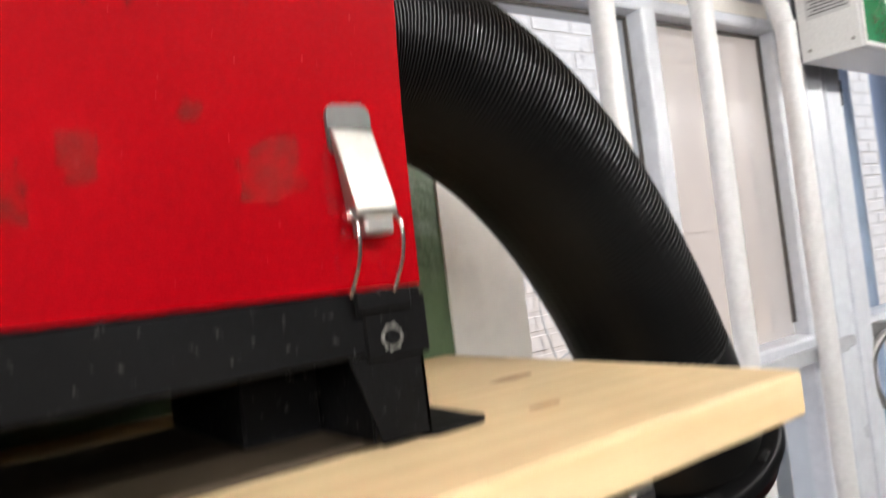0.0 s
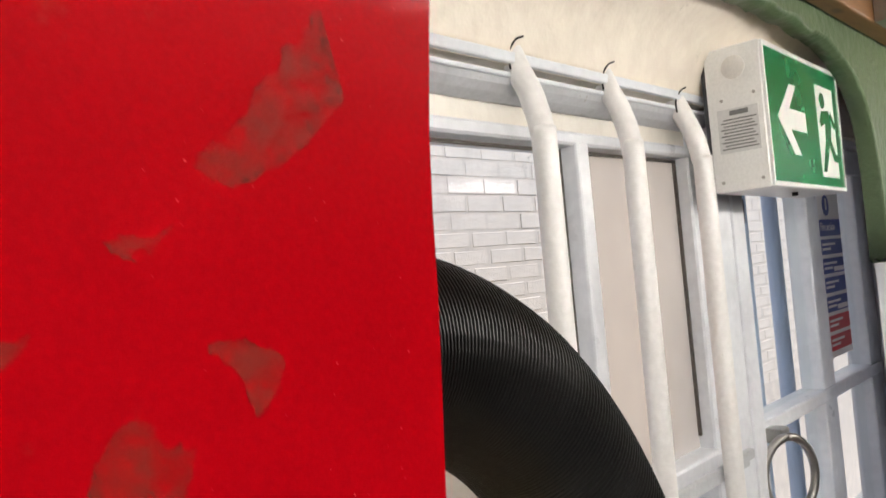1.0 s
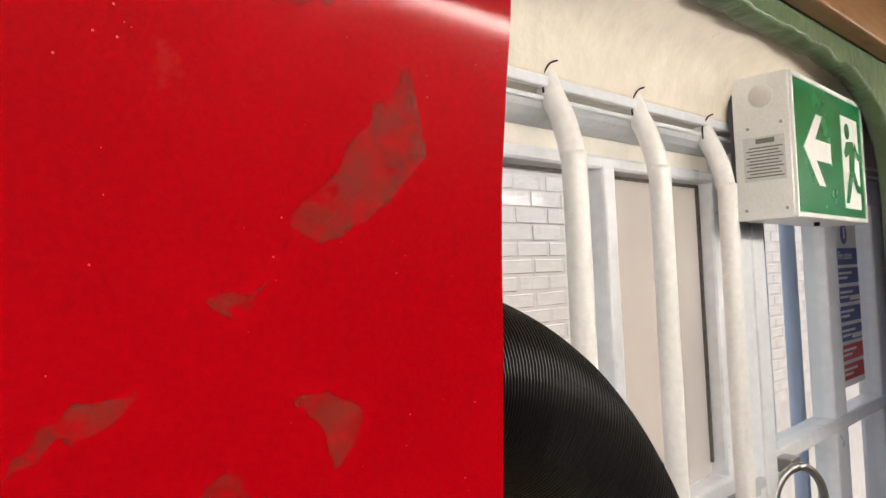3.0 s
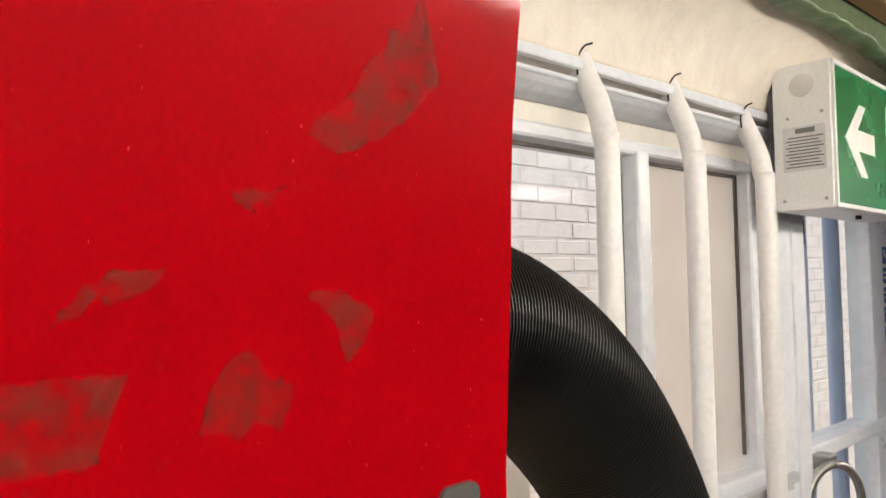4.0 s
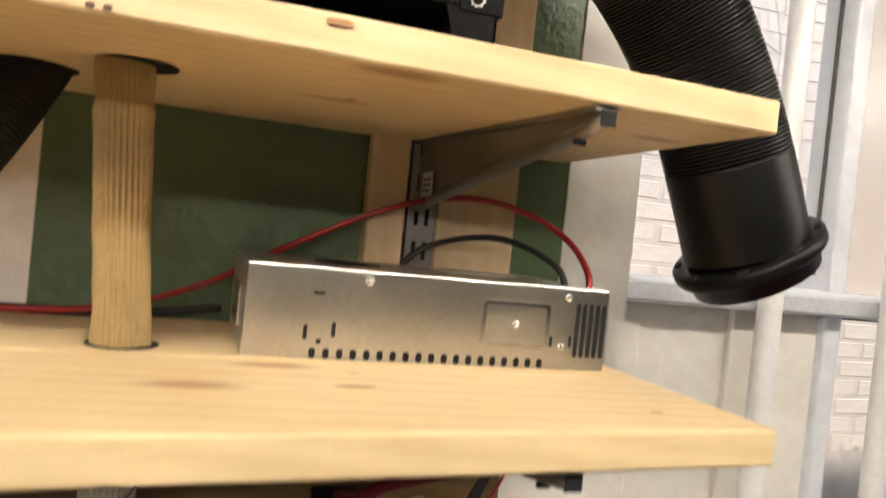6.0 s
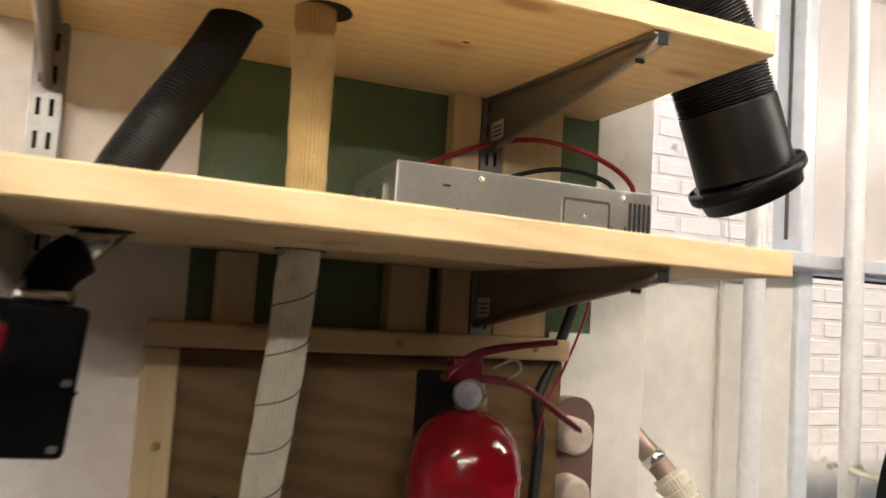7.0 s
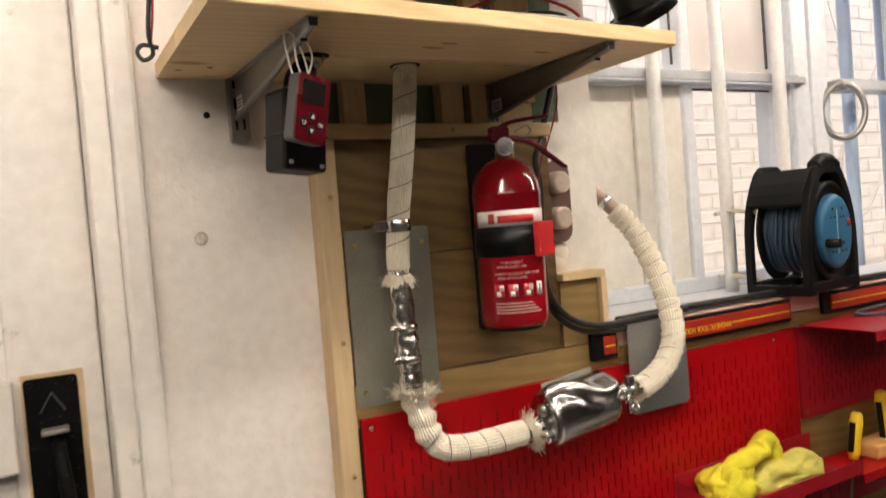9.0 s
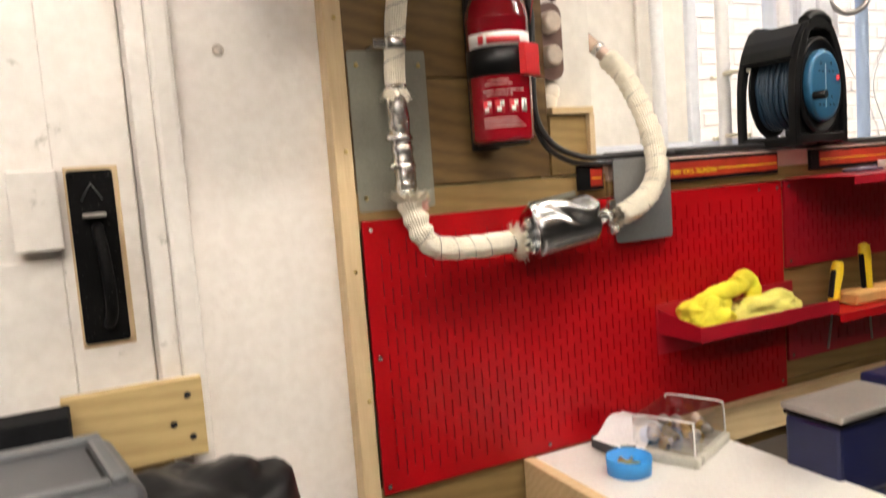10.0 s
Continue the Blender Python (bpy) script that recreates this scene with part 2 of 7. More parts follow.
BENCH_WHITE = surface("white worktop laminate", (0.78, 0.76, 0.72), 0.35, var=0.05, scale=6, bump=0.05, stain=(0.6, 0.56, 0.5), stain_scale=18, stain_from=0.68)
SOCKET_CREAM = surface("aged cream plastic", (0.62, 0.52, 0.43), 0.45, var=0.1, scale=40)
SOCKET_BROWN = surface("brown bakelite", (0.18, 0.11, 0.09), 0.35, var=0.1)
DARK_FABRIC = surface("black nylon fabric", (0.010, 0.0105, 0.012), 0.8, spec=0.08, var=0.3, scale=30, bump=0.6, bscale=300)
CASE_GREY = surface("grey plastic case", (0.06, 0.063, 0.072), 0.4, var=0.08)
PUTTY = surface("dark cracked putty", (0.10, 0.09, 0.08), 0.8, var=0.4, scale=120)
VOID = surface("black interior", (0.006, 0.006, 0.006), 0.9, bump=0)
PAPER = surface("white paper", (0.75, 0.73, 0.74), 0.8, bump=0.1)
BRICK_WHITE = surface("whitewashed brick", (0.85, 0.70, 0.60), 0.85, var=0.10, scale=7, bump=0.6, bscale=60, depth=0.004, stain=(0.46, 0.36, 0.3), stain_scale=6, stain_from=0.62)
OUTER_BLUE = surface("pale blue bar paint", (0.42, 0.50, 0.64), 0.5)
CROSS_GREY = surface("grey white bar paint", (0.50, 0.51, 0.54), 0.4, var=0.08, scale=30, bump=0.3, bscale=120, depth=0.0015, stain=(0.3, 0.28, 0.26), stain_scale=60, stain_from=0.66)
MORTAR = surface("lime mortar", (0.75, 0.62, 0.53), 0.95, var=0.12, scale=12, bump=0.5, bscale=80)
BRANCH = surface("bare vine stem", (0.55, 0.49, 0.44), 0.9)
PAVING = surface("yard paving", (0.42, 0.40, 0.37), 0.9, var=0.15, scale=3)
GLASS = clear_glass("window glass", mix=0.004)
BLISTER = clear_glass("clear plastic", (0.93, 0.93, 0.93), 0.06, 0.22)
FROST = frosted_glass("obscured glass", (0.96, 0.92, 0.85))
SCREEN = surface("dark display", (0.012, 0.010, 0.010), 0.12, bump=0)
TUBE_GLOW = glow("fluorescent tube", (1.0, 0.93, 0.82), TUBE_POWER)


# ---------------------------------------------------------------- mesh tools
def bm_box(x0, x1, y0, y1, z0, z1, bevel=0.0, seg=1):
    bm = bmesh.new()
    bmesh.ops.create_cube(bm, size=1)
    for v in bm.verts:
        v.co = (x0 + (v.co.x + 0.5) * (x1 - x0), y0 + (v.co.y + 0.5) * (y1 - y0), z0 + (v.co.z + 0.5) * (z1 - z0))
    if bevel:
        bmesh.ops.bevel(bm, geom=bm.edges[:], offset=bevel, segments=seg, affect="EDGES", profile=0.5)
    return bm


def joined(*bms):
    out = bms[0]
    for b in bms[1:]:
        me = bpy.data.meshes.new("tmp")
        b.to_mesh(me)
        out.from_mesh(me)
        bpy.data.meshes.remove(me)
        b.free()
    return out


def moved(bm, m):
    bmesh.ops.transform(bm, matrix=m, verts=bm.verts[:])
    return bm


def smooth(points, per=8):
    """Catmull-Rom through the points."""
    p = [Vector(q) for q in points]
    p = [2 * p[0] - p[1]] + p + [2 * p[-1] - p[-2]]
    out = []
    for i in range(1, len(p) - 2):
        for k in range(per):
            t = k / per
            out.append(0.5 * (2 * p[i] + (p[i + 1] - p[i - 1]) * t + (2 * p[i - 1] - 5 * p[i] + 4 * p[i + 1] - p[i + 2]) * t * t + (3 * p[i] - p[i - 1] - 3 * p[i + 1] + p[i + 2]) * t ** 3))
    return out + [p[-2]]


def bm_sweep(path, radius, sides=12, caps=True, radii=None, wobble=0.0, flute=0.0, soft=True):
    """A round bar along a path; radii: one radius for each path point."""
    bm = bmesh.new()
    path = [Vector(q) for q in path]
    up, rings = None, []
    for i, c in enumerate(path):
        way = (path[min(i + 1, len(path) - 1)] - path[max(i - 1, 0)]).normalized()
        if up is None:
            up = way.orthogonal().normalized()
        up = (up - way * up.dot(way)).normalized()
        side = way.cross(up)
        r = radii[i] if radii else radius
        ring = []
        for k in range(sides):
            a = 2 * math.pi * k / sides
            rr = r * (1 + wobble * noise.noise(c * 60 + Vector((math.cos(a), math.sin(a), 0)) * 1.5)) if wobble else r
            rr *= 1 + (flute if k % 2 else -flute)
            ring.append(bm.verts.new(c + (up * math.cos(a) + side * math.sin(a)) * rr))
        rings.append(ring)
    for a, b in zip(rings, rings[1:]):
        for k in range(sides):
            bm.faces.new((a[k], a[(k + 1) % sides], b[(k + 1) % sides], b[k])).smooth = soft
    if caps:
        bm.faces.new(rings[0][::-1]), bm.faces.new(rings[-1])
    return bm


def bm_lathe(profile, sides=32, sharp=False):
    """Turned about z; profile: rows of (radius, z) from the bottom up."""
    bm = bmesh.new()
    rings = [[bm.verts.new((r * math.cos(2 * math.pi * k / sides), r * math.sin(2 * math.pi * k / sides), z)) for k in range(sides)] for r, z in profile]
    for a, b in zip(rings, rings[1:]):
        for k in range(sides):
            bm.faces.new((a[k], a[(k + 1) % sides], b[(k + 1) % sides], b[k])).smooth = not sharp
    bm.faces.new(rings[0][::-1]), bm.faces.new(rings[-1])
    return bm


def bm_prism(outline, y0, y1):
    """An outline in x, z drawn out from y0 to y1."""
    bm = bmesh.new()
    a = [bm.verts.new((x, y0, z)) for x, z in outline]
    b = [bm.verts.new((x, y1, z)) for x, z in outline]
    n = len(outline)
    for k in range(n):
        bm.faces.new((a[k], a[(k + 1) % n], b[(k + 1) % n], b[k]))
    bm.faces.new(a[::-1]), bm.faces.new(b)
    bmesh.ops.recalc_face_normals(bm, faces=bm.faces[:])
    return bm


def bm_rod(a, b, r, sides=12):
    return bm_sweep([a, b], r, sides)


def rounded(x0, x1, z0, z1, r, seg=5):
    out = []
    for cx, cz, a0 in ((x1 - r, z1 - r, 0), (x0 + r, z1 - r, 90), (x0 + r, z0 + r, 180), (x1 - r, z0 + r, 270)):
        for k in range(seg + 1):
            a = radians(a0 + 90 * k / seg)
            out.append((cx + r * math.cos(a), cz + r * math.sin(a)))
    return out


def mesh_of(name, bm, material, calc=False):
    me = bpy.data.meshes.new(name)
    if calc:
        bmesh.ops.recalc_face_normals(bm, faces=bm.faces[:])
    bm.to_mesh(me)
    bm.free()
    me.materials.append(material)
    return me


def solo(name, bm, material, label="", category="", group="", kind=""):
    return tagged(new(name, mesh_of(name, bm, material)), label, category, group, kind)


def thing(name, at, label, category, group="", kind=""):
    ob = new(name)
    ob.empty_display_size = 0.02
    ob.matrix_basis = Matrix.Translation(at)
    return tagged(ob, label, category, group, kind)


def part(name, bm, material, parent, label=""):
    """bm in world places, linked under a thing or a part."""
    ob = new(name, mesh_of(name, bm, material))
    base, chain = Matrix(), parent
    while chain:
        base = chain.matrix_basis.copy() @ base if not chain.parent else chain.matrix_parent_inverse @ chain.matrix_basis @ base
        chain = chain.parent
    ob.parent, ob.matrix_parent_inverse = parent, base.inverted()
    return tagged(ob, label)


def lettering(text, size, material, m, parent, name="lettering", wide=0.0, bend=0.0, depth=0.0003):
    """Words in the built-in font as a mesh; wide: fitted to this width; bend: wrapped round an upright cylinder of this radius."""
    cu = bpy.data.curves.new("words", "FONT")
    cu.body, cu.size, cu.align_x, cu.align_y, cu.extrude = text, size, "CENTER", "CENTER", depth
    ob = bpy.data.objects.new("words", cu)
    me = bpy.data.meshes.new_from_object(ob)
    bm = bmesh.new()
    bm.from_mesh(me)
    xs = [v.co.x for v in bm.verts]
    if wide and xs:
        k = wide / (max(xs) - min(xs))
        for v in bm.verts:
            v.co.x *= k
    if bend:
        for v in bm.verts:
            a = v.co.x / bend
            v.co = (math.sin(a) * (bend + v.co.z), v.co.y, math.cos(a) * (bend + v.co.z) - bend)
    bpy.data.objects.remove(ob), bpy.data.meshes.remove(me), bpy.data.curves.remove(cu)
    return part(name, moved(bm, m), material, parent)


FACE_ROOM = pose(0, 0, 0, 90, 0, 0)


def facing_room(x, y, z):
    return Matrix.Translation((x, y, z)) @ FACE_ROOM


def screw_head(x, y, z, r, parent, m=None):
    bm = bm_lathe([(r * 0.9, 0), (r, 0.0004), (r * 0.7, 0.0012), (r * 0.25, 0.0014), (r * 0.2, 0.0006)], 14)
    return part("screw", moved(bm, facing_room(x, y, z)), m or STEEL, parent)

# ---------------------------------------------------------------- the setting
WALL_Y, WIN_Y = 0.03, 0.19
SILL = 1.392

solo("floor", bm_box(-3.2, 4.6, -4.6, 0.4, -0.12, 0.0), CONCRETE, "worn grey concrete workshop floor", "floor", kind="structure")
solo("ground", bm_box(-60, 60, 0.5, 80, -0.2, -0.05), PAVING, "pale paved yard outside the window", "ground", kind="structure")
solo("wall_south", bm_box(-3.2, 4.6, -4.6, -4.45, 0, 2.7), ROOM_GREY, "plain dim painted wall behind the shelves' room", "wall", kind="structure")
solo("wall_west", bm_box(-3.35, -3.2, -4.6, 0.4, 0, 2.7), ROOM_GREY, "plain dim painted side wall", "wall", kind="structure")
solo("wall_east", bm_box(4.6, 4.75, -4.6, 0.4, 0, 2.7), ROOM_GREY, "plain dim painted side wall", "wall", kind="structure")

# the wall with the shelves: white to the left, green in the middle, white strip up to the window
solo("wall_north_white", bm_box(-0.195, 0.030, WALL_Y, 0.36, 0, 2.64), WALL_WHITE, "lumpy white painted plaster wall", "wall", kind="structure")
solo("wall_north_green", bm_box(0.030, 0.409, WALL_Y, 0.36, 0, 2.64), GREEN_WALL, "thick green gloss painted wall behind the shelves", "wall", kind="structure")
solo("wall_north_strip", bm_box(0.409, 0.474, WALL_Y - 0.002, 0.36, 1.33, 2.10), CREAM_WALL, "white painted wall strip beside the window", "wall", kind="structure")
solo("wall_north_patch", bm_box(0.363, 0.409, WALL_Y - 0.003, WALL_Y - 0.0005, 1.33, 1.712), CREAM_WALL, "cream painted wall beside the panel", "wall", kind="structure")
solo("wall_below_window", bm_box(0.409, 1.545, WALL_Y, 0.36, 0, 1.36), WALL_WHITE, "white wall below the window", "wall", kind="structure")
solo("wall_door_head", bm_box(-1.25, -0.195, WALL_Y, 0.36, 2.12, 2.64), WALL_WHITE, "white wall over the door", "wall", kind="structure")
solo("wall_far_left", bm_box(-3.2, -1.25, WALL_Y, 0.36, 0, 2.64), WALL_WHITE, "white wall beyond the door", "wall", kind="structure")
solo("wall_north_east", joined(bm_box(2.12, 4.6, WALL_Y, 0.20, 0, 2.64), bm_box(1.545, 2.12, WALL_Y, WALL_Y + 0.004, 0, 2.64)), GREEN_WALL, "green painted wall beyond the glazed door", "wall", kind="structure")


def arch_drop(x):
    u = min(max((x - 0.90) / 0.645, 0.0), 1.0)
    return 0.36 * (1 - (1 - u ** 4.6) ** (1 / 4.6))


def arch_solid(profile):
    """A solid swept along the arch; profile(x, z) gives its section from the top front round to the top back."""
    bm = bmesh.new()
    rows = []
    for i in range(121):
        x = 0.474 + (1.545 - 0.474) * (1 - (1 - i / 120) ** 1.6)
        z = 2.438 - arch_drop(x) + 0.006 * noise.noise(Vector((x * 22, 0, 3))) + 0.003 * noise.noise(Vector((x * 70, 0, 3)))
        rows.append([bm.verts.new((x, y, w)) for y, w in profile(x, z)])
    n = len(rows[0])
    for a, b in zip(rows, rows[1:]):
        for k in range(n):
            bm.faces.new((a[k], b[k], b[(k + 1) % n], a[(k + 1) % n])).smooth = 0 < k < n - 2
    bm.faces.new(rows[0]), bm.faces.new(rows[-1][::-1])
    bmesh.ops.recalc_face_normals(bm, faces=bm.faces[:])
    return bm


def green_section(x, z):
    w = 0.005 * noise.noise(Vector((x * 14, 5, 0)))
    return (WALL_Y, 2.64), (WALL_Y, z + 0.006 + w), (WALL_Y + 0.004, z + 0.001 + w), (0.058, z - 0.001), (0.062, z + 0.004), (0.062, 2.64)


solo("wall_over_window", arch_solid(green_section), GREEN_WALL, "green painted wall with a worn arched edge", "wall", kind="structure")
def plaster_section(x, z):
    w = 0.002 * noise.noise(Vector((x * 9, 1, 0)))
    return (0.0625, 2.64), (0.0630, 2.450), (0.074 + w, 2.442), (0.088 + w, 2.433), (0.104 + w, 2.422), (0.119 + w, 2.408), (0.131 + w, 2.391), (0.1400, 2.372), (0.1460, 2.352), (0.1480, 2.340), (0.1480, 2.64)


solo("wall_arch_lining", arch_solid(plaster_section), PLASTER, "cream plaster sloping out to the arch", "wall", kind="structure")
solo("wall_lunette", bm_box(0.44, 2.30, 0.150, 0.30, 2.335, 2.62), PLASTER, "cream plaster inside the arch above the window", "wall", kind="structure")
solo("reveal_right", bm_prism([(1.545, 0.035), (2.12, 0.168), (2.12, 0.19), (1.545, 0.055)], 0, 2.60), GLOSS_WHITE, "white splayed window reveal", "wall", kind="structure")
bpy.data.objects["reveal_right"].data.transform(Matrix(((1, 0, 0, 0), (0, 0, 1, 0), (0, 1, 0, 0), (0, 0, 0, 1))))
solo("reveal_left", bm_box(0.440, 0.474, 0.152, 0.36, 2.10, 2.40), GLOSS_WHITE, "white window reveal", "wall", kind="structure")
solo("window_sill", bm_box(0.474, 1.545, 0.012, 0.19, 1.36, SILL, 0.003), GLOSS_WHITE, "white painted window sill", "sill", kind="structure")

# ceiling: boards, a wall beam and joists on steel hangers
solo("ceiling", bm_box(-3.2, 4.6, -4.6, 0.36, 2.66, 2.72), CEILING_DARK, "dark stained ceiling boards", "ceiling", kind="structure")
solo("wall_beam", bm_box(-3.2, 4.6, -0.004, WALL_Y - 0.002, 2.468, 2.655, 0.004, 2), JOIST, "brown stained timber beam along the wall", "beam", kind="structure")
joist = thing("ceiling_joist", (1.485, -0.05, 2.66), "brown stained ceiling joist in a galvanised hanger", "beam", "ceiling joists")
part("timber", bm_box(1.460, 1.510, -4.4, -0.006, 2.474, 2.655, 0.004), JOIST, joist)
part("hanger", joined(bm_box(1.453, 1.517, -0.075, -0.006, 2.468, 2.4715), bm_box(1.453, 1.457, -0.075, -0.006, 2.4715, 2.60), bm_box(1.513, 1.517, -0.075, -0.006, 2.4715, 2.60)), STEEL, joist, "galvanised joist hanger")
for x in (-2.715, -2.015, -1.315, -0.615, 0.085, 0.785, 2.185, 2.885, 3.585, 4.285):
    copy_thing(joist, Matrix.Translation((x, -0.05, 2.66)))

# fluorescent fittings
def tube_light(cx, cy, z):
    """A batten with a bare tube, hung on rods from the ceiling; z: the tube's height."""
    f = thing("tube_light", (cx, cy, z), "white fluorescent batten with a bare tube", "ceiling light", "tube lights")
    part("batten", bm_box(cx - 0.75, cx + 0.75, cy - 0.03, cy + 0.03, z + 0.025, z + 0.085, 0.006), SIGN_WHITE, f)
    part("tube", bm_rod((cx - 0.71, cy, z), (cx + 0.71, cy, z), 0.013, 16), TUBE_GLOW, f, "lit fluorescent tube")
    for x in (cx - 0.73, cx + 0.73):
        part("end_cap", bm_box(x - 0.015, x + 0.015, cy - 0.015, cy + 0.015, z - 0.015, z + 0.03, 0.003), SIGN_WHITE, f)
        part("hanger_rod", bm_rod((x, cy, z + 0.085), (x, cy, 2.66), 0.004, 8), STEEL, f)


tube_light(0.45, -0.70, 2.36)
tube_light(-1.15, -0.95, 2.36)
# Unseen extra fitting, added to brighten the door, post and sign.
tube_light(1.98, -0.66, 2.36)
tube_light(-0.5, -1.9, 2.36)

# ---------------------------------------------------------------- window
win = thing("window_1", (0.8, WIN_Y, SILL), "white painted timber window, partly obscured glass", "window", kind="structure")
part("bottom_rail", bm_box(0.474, 1.16, WIN_Y - 0.012, WIN_Y + 0.05, SILL, SILL + 0.03, 0.003), GLOSS_WHITE, win)
part("middle_rail", bm_box(0.474, 1.145, WIN_Y - 0.016, WIN_Y + 0.04, 1.808, 1.838, 0.005, 2), GLOSS_WHITE, win)
part("top_rail", bm_box(0.474, 1.16, WIN_Y - 0.012, WIN_Y + 0.05, 2.266, 2.282, 0.003), GLOSS_WHITE, win)
part("head_board", bm_box(0.474, 1.28, WIN_Y - 0.006, WIN_Y + 0.05, 2.2825, 2.345), CREAM_WALL, win, "flat cream board over the panes")
part("cornice_strip", bm_box(0.474, 1.28, 0.1445, WIN_Y - 0.007, 2.3355, 2.3475, 0.002, 2), GLOSS_WHITE, win)
part("cornice_back", bm_box(0.474, 1.28, 0.170, WIN_Y - 0.007, 2.3285, 2.3350), GLOSS_WHITE, win)
part("cornice_bead", bm_box(0.474, 1.28, 0.1500, WIN_Y - 0.007, 2.3225, 2.3280, 0.002, 2), GLOSS_WHITE, win)
cove = bm_prism([(0.1530, 2.3222), (WIN_Y - 0.007, 2.3222), (WIN_Y - 0.007, 2.3035), (0.1790, 2.3035), (0.1660, 2.3090), (0.1570, 2.3160)], 0.474, 1.28)
for v in cove.verts:
    v.co = (v.co.y, v.co.x, v.co.z)
bmesh.ops.recalc_face_normals(cove, faces=cove.faces[:])
# Grey here stands in for shade on the downward face of white joinery.
part("cornice_cove", cove, CROSS_GREY, win, "hollow moulding, its shade painted grey")
part("left_stile", bm_box(0.474, 0.510, WIN_Y - 0.008, WIN_Y + 0.05, SILL, 2.30, 0.003), GLOSS_WHITE, win)
part("mullion", bm_box(0.846, 0.872, WIN_Y - 0.014, WIN_Y + 0.04, SILL + 0.02, 2.27, 0.004, 2), GLOSS_WHITE, win)
part("right_stile", bm_box(1.137, 1.172, WIN_Y - 0.010, WIN_Y + 0.05, SILL, 2.30, 0.003), GLOSS_WHITE, win)
part("blank_panel", joined(bm_box(0.505, 0.85, WIN_Y + 0.006, WIN_Y + 0.02, SILL + 0.02, 1.82), bm_box(0.56, 0.60, WIN_Y - 0.002, WIN_Y + 0.006, SILL + 0.02, 1.82, 0.002), bm_box(0.72, 0.846, WIN_Y - 0.004, WIN_Y + 0.006, SILL + 0.02, 1.82, 0.002)), CREAM_WALL, win, "white painted board in place of glass")
for name, x0, x1, z0, z1, m in (("pane", 0.508, 0.848, 1.835, 2.268, GLASS), ("obscured_pane", 0.870, 1.139, 1.835, 2.268, FROST), ("pane", 0.870, 1.139, SILL + 0.02, 1.811, GLASS)):
    ob = part(name, bm_box(x0, x1, WIN_Y + 0.014, WIN_Y + 0.018, z0, z1), m, win)
    ob.visible_shadow = False

for x0, x1, z0, z1 in ((0.870, 1.139, 2.2605, 2.2645), (1.1325, 1.1375, 1.856, 2.262), (0.872, 0.8750, 1.856, 2.262), (0.8425, 0.8475, 1.856, 2.262), (0.508, 0.848, 2.2605, 2.2645), (0.872, 1.137, 1.8045, 1.8085)):
    part("putty_gap", bm_box(x0, x1, WIN_Y + 0.0095, WIN_Y + 0.0135, z0, z1), PUTTY, win, "dark cracked putty line")
post = thing("door_post", (1.23, 0.2, SILL), "white gloss painted timber post with a dark seam", "post", kind="structure")
part("board", joined(bm_box(1.172, 1.2392, 0.172, 0.26, SILL, 2.345, 0.003, 2), bm_box(1.172, 1.222, 0.160, 0.173, SILL, 2.345, 0.004, 2)), GLOSS_WHITE, post)
part("board", bm_box(1.2418, 1.286, 0.166, 0.26, SILL, 2.345, 0.003, 2), GLOSS_WHITE, post)
part("seam", bm_box(1.2393, 1.2417, 0.1765, 0.25, SILL, 2.345), PUTTY, post, "dark seam between the boards")

cross = thing("cross_bar", (0.8, 0.146, 1.83), "grey white flat steel bar across the window bars", "window bar")
part("bar", bm_box(0.474, 1.160, 0.1420, 0.1500, 1.8125, 1.8315, 0.002, 2), CROSS_GREY, cross)
part("end_tab", bm_box(1.158, 1.196, 0.1490, 0.1600, 1.8140, 1.8290, 0.002), CROSS_GREY, cross)

# white security bars bent back into the plaster
def security_bar(x, top, low):
    b = thing("security_bar", (x, 0.127, SILL), "white painted steel window bar, bent at the top", "window bar", "window bars")
    pts = [(x, 0.127, low), (x, 0.127, 1.8), (x, 0.127, top - 0.13), (x + 0.001, 0.129, top - 0.09), (x, 0.138, top - 0.05), (x - 0.003, 0.150, top - 0.02), (x - 0.006, 0.164, top + 0.02)]
    part("bar", bm_sweep(smooth(pts, 7), 0.0130, 14, wobble=0.05), BAR_WHITE, b)
    part("plaster_crack", bm_sweep(smooth([(x - 0.002, 0.1400, top + 0.012), (x - 0.013, 0.1425, top + 0.007), (x - 0.0175, 0.1485, top - 0.006), (x - 0.0165, 0.1490, top - 0.022)], 5), 0.0011, 6), VOID, b, "dark crack where the bar enters the plaster")
    return b


for x, top in ((0.7155, 2.352), (0.8895, 2.350), (1.0715, 2.340)):
    security_bar(x, top, SILL - 0.004)
for x in (1.435, 1.585, 1.75, 1.91):
    solo("outer_bar", bm_rod((x, 0.30, 0.4), (x, 0.30, 2.30), 0.016, 12), OUTER_BLUE, "pale blue steel bar outside the glazed door", "window bar", "outer bars")

# glazed door beyond the post
door = thing("door_1", (1.66, 0.2, 0.02), "white glazed timber door with a hanging ring", "door", kind="structure")
for x0, x1 in ((1.288, 1.335), (1.63, 1.70), (1.945, 2.03)):
    part("stile", bm_box(x0, x1, WIN_Y - 0.004, WIN_Y + 0.04, 0.9, 2.30, 0.004, 2), GLOSS_WHITE, door)
for z0, z1 in ((1.812, 1.838), (2.262, 2.32), (0.9, 1.0)):
    part("rail", bm_box(1.288, 2.03, WIN_Y - 0.008, WIN_Y + 0.042, z0, z1, 0.004, 2), GLOSS_WHITE, door)
